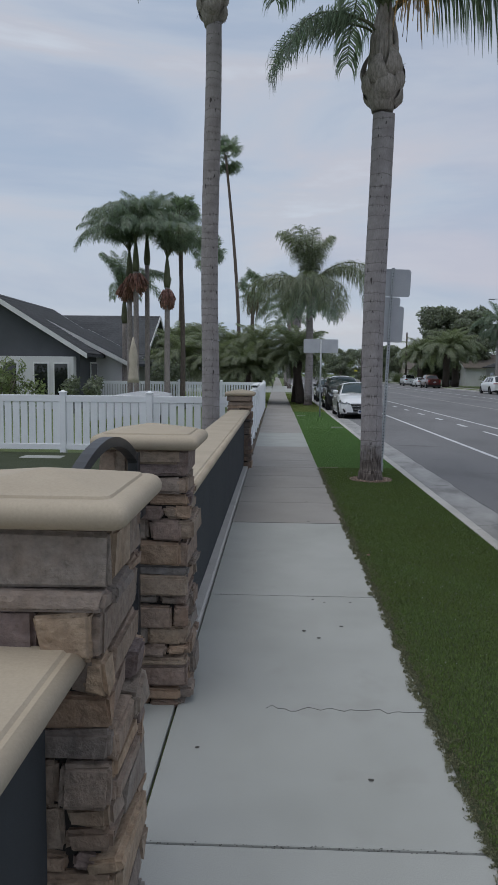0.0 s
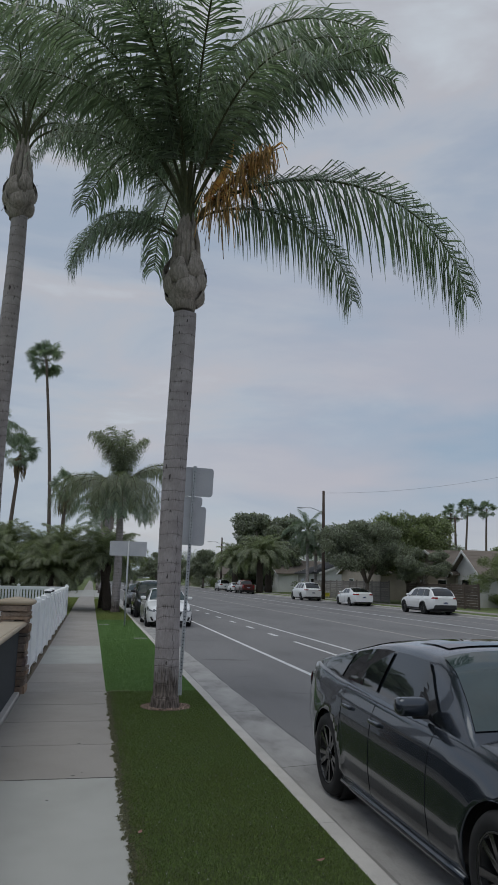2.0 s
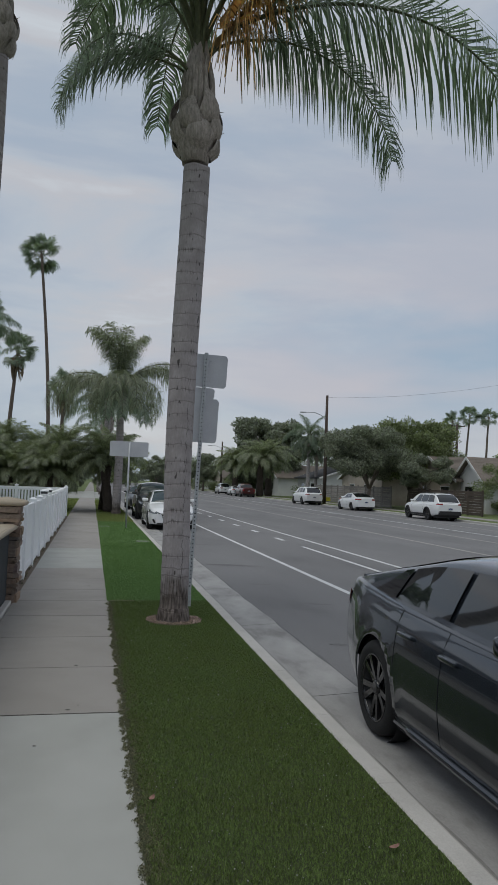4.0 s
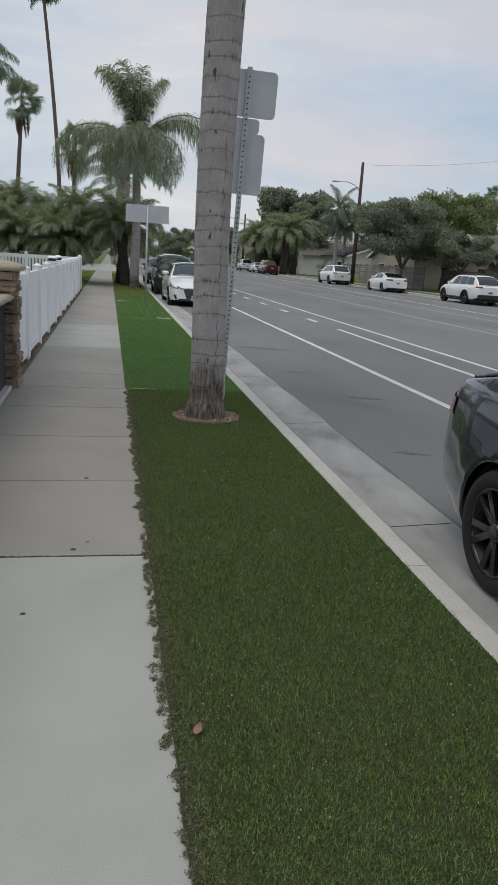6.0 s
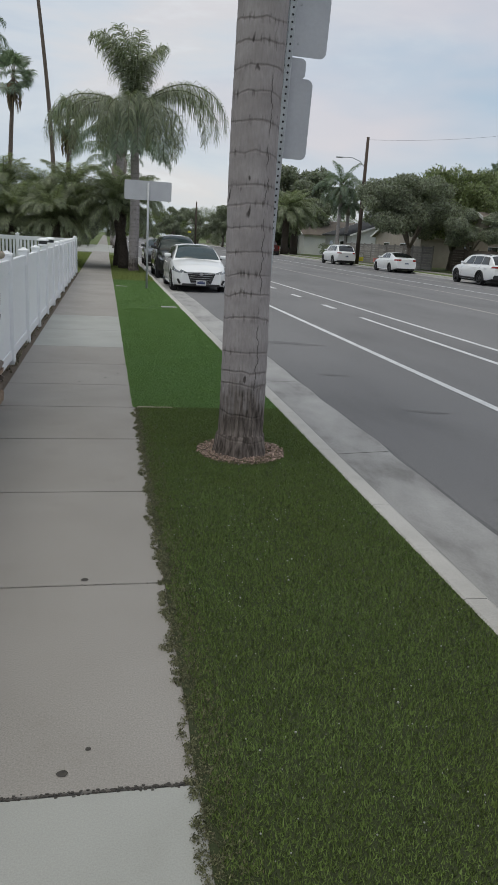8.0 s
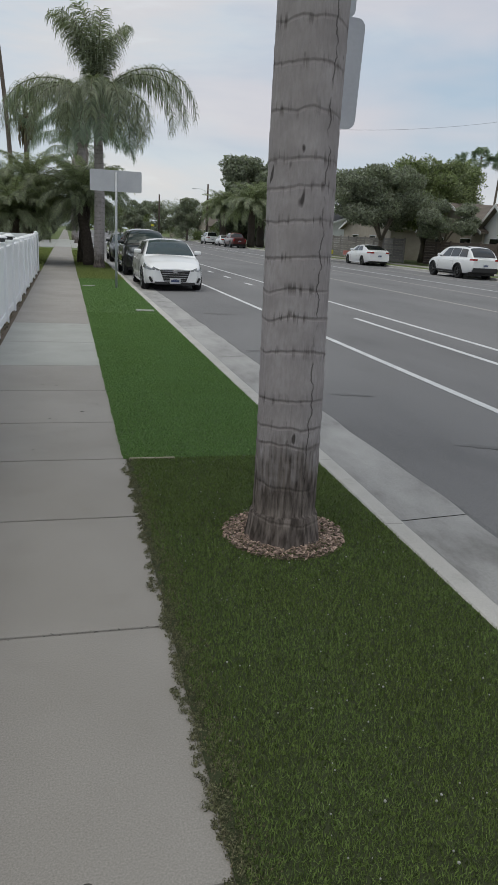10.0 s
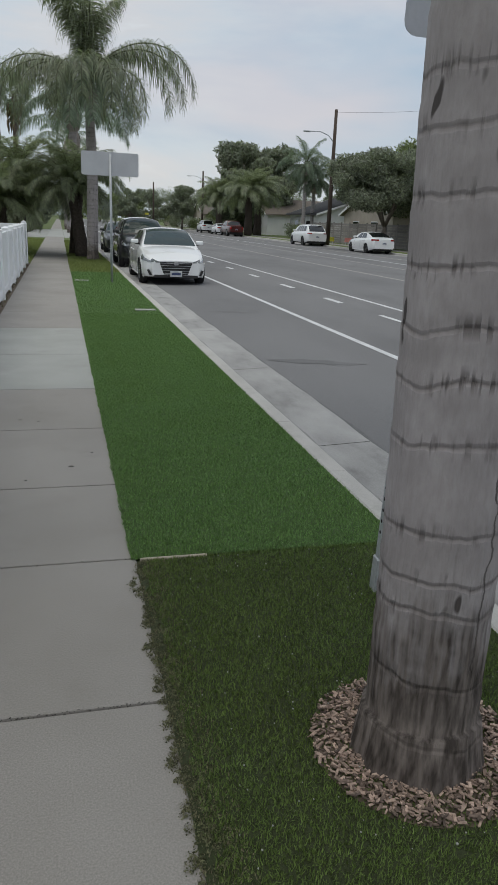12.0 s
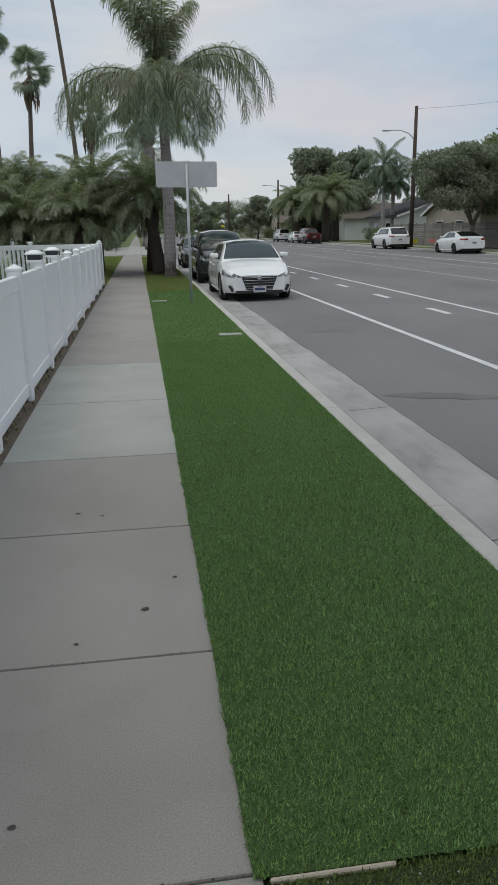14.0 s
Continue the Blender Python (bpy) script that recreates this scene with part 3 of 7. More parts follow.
def stone_block(lo, hi):
    """One rough stone: chamfered box with uneven corners."""
    bm = new_box(lo, hi)
    j = 0.010
    for v in bm.verts:
        v.co += Vector((STONE_RNG.uniform(-j, j), STONE_RNG.uniform(-j, j), STONE_RNG.uniform(-j, j)))
    bmesh.ops.bevel(bm, geom=list(bm.edges), offset=0.011, segments=2, affect="EDGES")
    for v in bm.verts:
        v.co += Vector((STONE_RNG.uniform(-1, 1), STONE_RNG.uniform(-1, 1), STONE_RNG.uniform(-1, 1))) * 0.0035
    return bm


def stone_pillar(cx, cy, half, height, label):
    p = thing("stone_pillar", (cx, cy, 0), label, "pillar", "stone pillars of the garden wall")
    part("core", new_box((-half + 0.035, -half + 0.035, -0.05), (half - 0.035, half - 0.035, height)), M["mortar"], p)
    z = -0.02
    while z < height - 0.03:
        h = STONE_RNG.choice((0.05, 0.065, 0.08, 0.095, 0.11, 0.125))
        if z + h > height - 0.06:
            h = height - z
        for face in range(4):
            full = (face + int(z * 50)) % 2 == 0
            span = half if full else half - 0.03
            n = STONE_RNG.choice((1, 2, 2, 3, 3))
            cuts = sorted([-span, span] + [STONE_RNG.uniform(-span * 0.65, span * 0.65) for _ in range(n - 1)])
            kept = [cuts[0]]
            for cut in cuts[1:-1]:
                if cut - kept[-1] > 0.07 and cuts[-1] - cut > 0.07:
                    kept.append(cut)
            cuts = kept + [cuts[-1]]
            for a, b in zip(cuts[:-1], cuts[1:]):
                proud = half + STONE_RNG.uniform(-0.022, 0.026)
                split = h > 0.11 and STONE_RNG.random() < 0.25
                levels = ((z, z + h * 0.5), (z + h * 0.5, z + h)) if split else ((z, z + h),)
                for z0, z1 in levels:
                    lo, hi = (a + 0.003, -proud, z0 + 0.003), (b - 0.003, -half + 0.07, z1 - 0.003)
                    bm = stone_block(lo, hi)
                    bm.transform(Matrix.Rotation(math.pi / 2 * face, 4, "Z"))
                    part("stone", bm, M["stone"], p)
        z += h
    # cap with a bull-nosed edge and a low pyramid top
    o = half + 0.055
    nose = [(o - 0.036 + 0.036 * math.sin(a), height + 0.036 - 0.036 * math.cos(a)) for a in (math.pi * k / 9 for k in range(10))]
    prof = [(o - 0.06, height)] + nose + [(o - 0.05, height + 0.072), (o - 0.054, height + 0.079), (0.02, height + 0.115)]
    bm = bmesh.new()
    rows = []
    for r, z in prof:
        c = min(0.028, r * 0.4)
        loop = []
        for sx, sy, a0 in ((1, 1, 0), (-1, 1, 90), (-1, -1, 180), (1, -1, 270)):
            for q in range(5):
                a = radians(a0 + 22.5 * q)
                loop.append(bm.verts.new((sx * (r - c) + c * math.cos(a), sy * (r - c) + c * math.sin(a), z)))
        rows.append(loop)
    n = len(rows[0])
    for k in range(len(rows) - 1):
        for q in range(n):
            f = bm.faces.new((rows[k][q], rows[k][(q + 1) % n], rows[k + 1][(q + 1) % n], rows[k + 1][q]))
            f.smooth = 0 < k < 10
    bm.faces.new(list(reversed(rows[0])))
    bm.faces.new(rows[-1])
    bmesh.ops.recalc_face_normals(bm, faces=bm.faces)
    part("cap", bm, M["cap"], p, "smooth beige cast cap")
    return p


PILLAR_X = -1.385
stone_pillar(PILLAR_X + 0.015, -6.05, 0.222, 1.285, "square pillar of mixed brown stone with beige cap beside the gate")
stone_pillar(PILLAR_X, -4.27, 0.21, 1.285, "brown stone veneer gate pillar with a beige cap")
stone_pillar(PILLAR_X, 4.88, 0.21, 1.26, "brown stone end pillar beside the white fence")


def garden_wall(y0, y1, drop=0.0):
    w = thing("garden_wall", (PILLAR_X, (y0 + y1) / 2, 0), "low dark stucco wall with a smooth beige coping", "wall")
    l = (y1 - y0) / 2
    w.location.z = -drop
    part("panel", new_box((-0.10, -l, -0.03), (0.075, l, 0.955), 0.004), M["stucco_dark"], w)
    part("footing", new_box((-0.15, -l, -0.05), (0.15, l, 0.035), 0.012), M["kerb"], w, "rough concrete footing")
    bm = bmesh.new()
    prof = [(-0.19, 0.955), *[(0.15 + 0.029 * math.sin(a), 0.984 - 0.029 * math.cos(a)) for a in (math.pi * k / 9 for k in range(10))], (0.137, 1.012), (0.13, 1.02), (-0.168, 1.02), (-0.19, 1.0)]
    rows = [[bm.verts.new((x, yy, z)) for x, z in prof] for yy in (-l, l)]
    for a in range(len(prof)):
        b = (a + 1) % len(prof)
        bm.faces.new((rows[0][a], rows[0][b], rows[1][b], rows[1][a])).smooth = 1 <= a < 10
    bm.faces.new(list(reversed(rows[0])))
    bm.faces.new(rows[1])
    bmesh.ops.recalc_face_normals(bm, faces=bm.faces)
    part("coping", bm, M["cap"], w, "beige cast coping with a rounded edge")
    return w


garden_wall(-12.0, -6.27, 0.03)
garden_wall(-4.07, 4.80)

gate = thing("garden_gate", (PILLAR_X - 0.04, -5.13, 0), "black metal garden gate with an arched top", "gate")
part("gate_post", new_box((-0.025, -0.60, 0.0), (0.025, -0.545, 1.28), 0.004), M["black_metal"], gate)
part("gate_post", new_box((-0.025, 0.545, 0.0), (0.025, 0.60, 1.28), 0.004), M["black_metal"], gate)
bm = bmesh.new()
arch = [(-0.57 + 1.14 * k / 16, 1.24 + 0.14 * math.sin(math.pi * k / 16) ** 0.8) for k in range(17)]
rows = [[bm.verts.new((x, y, z + dz)) for x, dz in ((-0.022, -0.02), (0.022, -0.02), (0.022, 0.02), (-0.022, 0.02))] for y, z in arch]
for k in range(16):
    for s in range(4):
        bm.faces.new((rows[k][s], rows[k][(s + 1) % 4], rows[k + 1][(s + 1) % 4], rows[k + 1][s]))
bm.faces.new(rows[0]), bm.faces.new(rows[-1])
bmesh.ops.recalc_face_normals(bm, faces=bm.faces)
part("arched_rail", bm, M["black_metal"], gate)
for z in (0.12, 0.62, 1.1):
    part("cross_rail", new_box((-0.018, -0.56, z - 0.02), (0.018, 0.56, z + 0.02), 0.003), M["black_metal"], gate)
for k in range(9):
    y = -0.46 + 0.115 * k
    part("bar", new_box((-0.008, y - 0.008, 0.1), (0.008, y + 0.008, 1.10)), M["black_metal"], gate)
part("latch", new_box((-0.03, 0.46, 0.98), (0.06, 0.56, 1.03), 0.008), M["black_metal"], gate)
bm = new_box((-3.2, -5.72, -0.06), (-1.238, -4.48, 0.0), 0.005)
tagged(link_mesh("gate_path", bm, M["concrete_new"]), "pale concrete path through the gate", "path", kind="structure")
bm = new_box((-12, -12, -0.06), (-1.7, 6.75, -0.012))
tagged(link_mesh("yard_lawn", bm, M["turf_base"]), "dark green artificial lawn in the front yard", "lawn", kind="structure")
bm = new_box((-5.7, 5.75, -0.03), (-4.9, 6.15, -0.004), 0.01)
tagged(link_mesh("paving_slab", bm, M["concrete_new"]), "pale paving slab set in the yard lawn", "slab", kind="structure")


bm = new_box((-1.5, 5.2, -0.05), (-1.23, 27, -0.012))
tagged(link_mesh("soil_strip", bm, M["soil"]), "narrow bare soil strip under the fence", "soil", kind="structure")


# ---- white vinyl fences ----
def fence_post(parent, x, y, top, w=0.062):
    p = part("post", new_box((x - w, y - w, -0.03), (x + w, y + w, top), 0.006), M["vinyl"], parent)
    bm = bmesh.new()
    lathe(bm, [(top, (w + 0.012) * 1.414), (top + 0.02, (w + 0.012) * 1.414), (top + 0.025, w * 1.35), (top + 0.055, 0.01)], 4)
    bm.transform(Matrix.Translation((x, y, 0)) @ Matrix.Rotation(math.pi / 4, 4, "Z"))
    for f in bm.faces:
        f.smooth = False
    part("post_cap", bm, M["vinyl"], p)
    return p


def slat_fence(name, p0, p1, posts, top, board, gap, label, rail_h=0.14, lights=()):
    """A fence from p0 to p1 with posts at given fractions, rails and upright boards."""
    f = thing(name, (0, 0, 0), label, "fence", "white vinyl fences")
    a, b = Vector((*p0, 0)), Vector((*p1, 0))
    d = (b - a).normalized()
    nrm = Vector((-d.y, d.x, 0))
    turn = Matrix((d, nrm, (0, 0, 1))).transposed().to_4x4()
    length = (b - a).length
    at = [length * q for q in posts]
    for q in at:
        c = a + d * q
        fence_post(f, c.x, c.y, top + 0.05)
    for q0, q1 in zip(at[:-1], at[1:]):
        m = Matrix.Translation(a + d * q0) @ turn
        l = q1 - q0
        for z0, z1 in ((top - rail_h, top), (0.04, 0.16)):
            bm = new_box((0.05, -0.03, z0), (l - 0.05, 0.03, z1), 0.005)
            bm.transform(m)
            part("rail", bm, M["vinyl"], f)
        n = max(1, int((l - 0.1) / (board + gap)))
        step = (l - 0.12) / n
        for k in range(n):
            x = 0.06 + step * k
            bm = new_box((x + gap / 2, -0.018, 0.15), (x + step - gap / 2, 0.018, top - rail_h + 0.01))
            bm.transform(m)
            part("board", bm, M["vinyl"], f)
    return f


slat_fence("fence", (-1.345, 5.27), (-1.335, 26.5), [k / 12 for k in range(13)], 1.17, 0.15, 0.004, "white vinyl privacy fence along the pavement with capped posts", 0.13)
slat_fence("fence", (-1.55, 6.85), (-8.75, 6.85), [k / 4 for k in range(5)], 1.17, 0.125, 0.035, "white vinyl picket fence across the front yard")
slat_fence("fence", (-1.36, 26.5), (-9.4, 26.5), [k / 4 for k in range(5)], 1.22, 0.07, 0.05, "white vinyl picket fence at the back of the yard")
for y in (12.0, 13.75):
    lt = thing("post_light", (-1.34, y, 1.22), "white solar post light on the fence", "lamp", "solar post lights")
    part("base", new_box((-0.085, -0.085, 0.02), (0.085, 0.085, 0.045), 0.005), M["vinyl"], lt)
    part("lens", new_box((-0.07, -0.07, 0.045), (0.07, 0.07, 0.10), 0.004), M["lamp_clear"], lt)
    bm = bmesh.new()
    lathe(bm, [(0.10, 0.14), (0.115, 0.14), (0.15, 0.05)], 4)
    bm.transform(Matrix.Rotation(math.pi / 4, 4, "Z"))
    part("roof", bm, M["vinyl"], lt)
bm = bmesh.new()
for k in range(220):
    y = 5.5 + 21 * k / 220
    r = random.Random(k).uniform(0.01, 0.028)
    box(bm, (-1.36 + random.Random(k + 5).uniform(0, 0.09), y, -0.01), (-1.36 + random.Random(k + 5).uniform(0, 0.09) + r, y + r * 1.5, r * 0.9), 0.0)
tagged(link_mesh("leaf_litter", bm, M["thatch"]), "dry leaf litter along the fence foot", "leaf litter", kind="stuff")


# ---- palms ----
LEAF_RNG = np.random.default_rng(5)


def frond_curve(length, el0, el1, rise=0.0, n=30):
    """A bending midrib in the xz plane: place and direction along it."""
    s = np.linspace(0, 1, n)
    el = np.radians(el0 + (el1 - el0) * s ** 1.5 + rise * np.clip(1 - s / 0.16, 0, 1))
    step = length / (n - 1)
    p = np.zeros((n, 3))
    for k in range(1, n):
        p[k] = p[k - 1] + step * np.array([math.cos(el[k]), 0, math.sin(el[k])])
    t = np.stack([np.cos(el), 0 * el, np.sin(el)], 1)
    return s, p, t


def frond_mesh(name, length, el0, el1, leaf=0.55, pairs=75, droop=0.8, width=0.028, bare=0.16, leaf_mat=None, plume=0.5, stem=0.03, rise=0.0):
    """A feather frond: tapered midrib and two rows of drooping, folded leaflets."""
    s, p, t = frond_curve(length, el0, el1, rise)
    verts, quads, ids = [], [], []

    def put(pts, q, m):
        base = len(verts)
        verts.extend(pts)
        quads.extend([[base + i for i in f] for f in q])
        ids.extend([m] * len(q))

    ring = 5
    pts, q = [], []
    for k in range(len(s)):
        up = np.cross(t[k], [0, 1, 0])
        r = stem * (1 - 0.9 * s[k]) + 0.003
        for a in range(ring):
            an = 2 * math.pi * a / ring
            pts.append(p[k] + r * (math.cos(an) * np.array([0, 1, 0]) + math.sin(an) * up))
    for k in range(len(s) - 1):
        for a in range(ring):
            q.append([k * ring + a, k * ring + (a + 1) % ring, (k + 1) * ring + (a + 1) % ring, (k + 1) * ring + a])
    put(pts, q, 0)
    for i in range(pairs):
        f = bare + (1 - bare) * (i + LEAF_RNG.uniform(0, 0.8)) / pairs
        c = np.array([np.interp(f, s, p[:, j]) for j in range(3)])
        d = np.array([np.interp(f, s, t[:, j]) for j in range(3)])
        up = np.cross(d, [0, 1, 0])
        up = up if up[2] > 0 else -up
        g = (f - bare) / (1 - bare)
        ll = leaf * (0.45 + 0.55 * math.sin(math.pi * min(1, 0.12 + 0.88 * g) ** 0.9)) * LEAF_RNG.uniform(0.8, 1.15)
        for side in (-1, 1):
            lift = LEAF_RNG.uniform(-plume, plume)
            way = side * np.array([0, 1, 0]) * 0.85 + d * LEAF_RNG.uniform(0.35, 0.75) + up * lift
            way /= np.linalg.norm(way)
            fall = np.array([0, 0, -1.0])
            m1 = c + way * ll * 0.32 + fall * ll * 0.03 * droop
            w2 = way * (1 - 0.42 * droop) + fall * droop * 0.6 + d * 0.1
            w2 /= np.linalg.norm(w2)
            m2 = m1 + w2 * ll * 0.33
            w3 = way * max(0.0, 0.85 - 0.75 * droop) + fall * droop * 1.05 + d * 0.12
            w3 /= np.linalg.norm(w3)
            m3 = m2 + w3 * ll * 0.36
            flat = np.cross(way, up)
            flat /= np.linalg.norm(flat) + 1e-9
            wv = flat * width / 2
            tip = flat * width * 0.06
            put([c - wv * 0.6, c + wv * 0.6, m1 + wv, m1 - wv, m2 + wv * 0.8, m2 - wv * 0.8, m3 + tip, m3 - tip], [[0, 1, 2, 3], [3, 2, 4, 5], [5, 4, 6, 7]], 1)
    return fast_mesh(name, verts, quads, [M["rachis"], leaf_mat or M["leaf"]], ids)


QUEEN = {
    "up": frond_mesh("frond", 3.7, 78, 20, 0.75, 120, 0.85, 0.026, 0.2, rise=6),
    "high": frond_mesh("frond", 4.3, 62, -45, 0.9, 135, 0.95, 0.026, 0.2, rise=18),
    "mid": frond_mesh("frond", 4.5, 48, -75, 0.95, 140, 1.0, 0.026, 0.2, rise=32),
    "arch": frond_mesh("frond", 5.2, 36, -78, 1.4, 165, 1.2, 0.026, 0.18, rise=40, plume=0.3),
    "low": frond_mesh("frond", 3.7, 30, -88, 0.9, 125, 1.0, 0.026, 0.2, rise=46),
    "tuft": frond_mesh("frond", 3.1, 86, 18, 1.05, 110, 0.9, 0.030, 0.08, M["leaf_light"], 0.9, 0.035),
    "wing": frond_mesh("frond", 5.4, 50, -98, 1.05, 125, 1.1, 0.028, 0.10, M["leaf_light"], 0.6, 0.035),
    "flat_wing": frond_mesh("frond", 4.8, 30, -100, 1.05, 118, 1.1, 0.028, 0.10, M["leaf_light"], 0.6, 0.035),
    "spill": frond_mesh("frond", 3.8, 40, -112, 1.05, 105, 1.05, 0.028, 0.10, M["leaf_light"], 0.8, 0.035),
    "hang": frond_mesh("frond", 3.2, 8, -92, 0.8, 110, 0.95, 0.026, 0.2, rise=60),
}


def queen_trunk(h, r0, r1, lean=(0.0, 0.0), seed=1, sides=26, ring_gap=0.17, fibre=0.55, flare=1.24):
    """A ringed trunk with scars, a flared fibrous foot and a slight bend."""
    rg = random.Random(seed)
    rings, mats = [], []
    z = -0.04
    base_marks = [-0.04, 0.02, 0.08, 0.16]
    for zb in base_marks:
        k = zb / 0.16
        rings.append((zb, r0 * (flare - (flare - 1.08) * max(0, k) ** 0.6)))
        mats.append(2)
    z = 0.16
    while z < h - 0.1:
        g = ring_gap * rg.uniform(0.55, 1.45)
        s = z / h
        r = r0 + (r1 - r0) * s
        bulge = 1 + 0.025 * math.sin(z * 1.1 + seed)
        m = 2 if z < fibre else 0
        rings += [(z + 0.012, r * bulge * 1.0), (z + g * 0.5, r * bulge * 1.004), (z + g - 0.03, r * bulge * (1.006 + 0.01 * rg.random())), (z + g, r * bulge * (0.998 - 0.006 * rg.random()))]
        mats += [m, m, 1 if m == 0 else 2, 1 if m == 0 else 2]
        z += g
    out_r = []
    for zz, rr in rings:
        s = max(0, zz / h)
        out_r.append((zz, rr, lean[0] * s + 0.03 * math.sin(zz * 0.8 + seed) * min(1, s * 3), lean[1] * s))
    bm = bmesh.new()
    lathe(bm, out_r, sides, wobble=lambda a, zz: 0.02 * noise.noise((math.cos(a) * 2, math.sin(a) * 2, zz * 1.5 + seed * 7)) + (0.035 * math.sin(a * 9 + 3 * noise.noise((a, zz, seed))) * max(0, 1 - zz / 0.3) if zz < 0.3 else 0))
    for v in bm.verts:
        an = math.atan2(v.co.y, v.co.x)
        v.co.z += 0.03 * noise.noise((math.cos(an) * 1.2, math.sin(an) * 1.2, v.co.z * 2.2 + seed)) * min(1, max(0, v.co.z / 0.2))
    return bm


def leaf_bases(h, r, top, big, seed, n=11):
    """The swollen knot of old leaf bases below the crown."""
    rg = random.Random(seed)
    bm = bmesh.new()
    span = top - h
    lathe(bm, [(h - 0.05, r), (h + 0.06 * span, r * 1.15), (h + 0.16 * span, big * 0.8), (h + 0.3 * span, big * 0.92), (h + 0.5 * span, big * 0.8), (h + 0.75 * span, big * 0.6), (top, big * 0.3)], 14)
    for k in range(n):
        a = 2.4 * k
        z0 = h + span * (0.0 + 0.04 * k)
        wide = 0.85 - 0.03 * k
        for_u = [q / 7 for q in range(8)]
        surface(bm, lambda s, q: (lambda rad, an: Vector((rad * math.cos(an), rad * math.sin(an), z0 + span * 0.62 * s + 0.05 * abs(q) * (1 - s))))(big * (0.6 + 0.5 * math.sin(math.pi * min(1, 0.05 + 0.9 * s ** 0.7)) - 0.25 * s * s + 0.012 * k) * (1.0 - 0.06 * q * q) + 0.012 * k / n, a + q * wide * (1 - 0.82 * s)), for_u, (-1, -0.5, 0, 0.5, 1))
        rad = big * 0.62
        tube(bm, [(rad * math.cos(a), rad * math.sin(a), z0 + span * 0.5), (rad * 0.9 * math.cos(a), rad * 0.9 * math.sin(a), z0 + span * 0.75), (rad * 1.05 * math.cos(a), rad * 1.05 * math.sin(a), z0 + span * rg.uniform(0.8, 1.0))], [0.05 * big / 0.3, 0.035 * big / 0.3, 0.02], 5)
    for k in range(46):
        a, q = rg.uniform(0, 6.283), rg.uniform(0.1, 0.75)
        rad = big * (0.72 + 0.25 * math.sin(math.pi * q))
        d = Vector((math.cos(a), math.sin(a), 0))
        st = d * rad + Vector((0, 0, h + span * q))
        tube(bm, [st, st + d * rg.uniform(0.02, 0.07) + Vector((0, 0, rg.uniform(-0.12, 0.06)))], [0.009, 0.003], 3)
    return bm


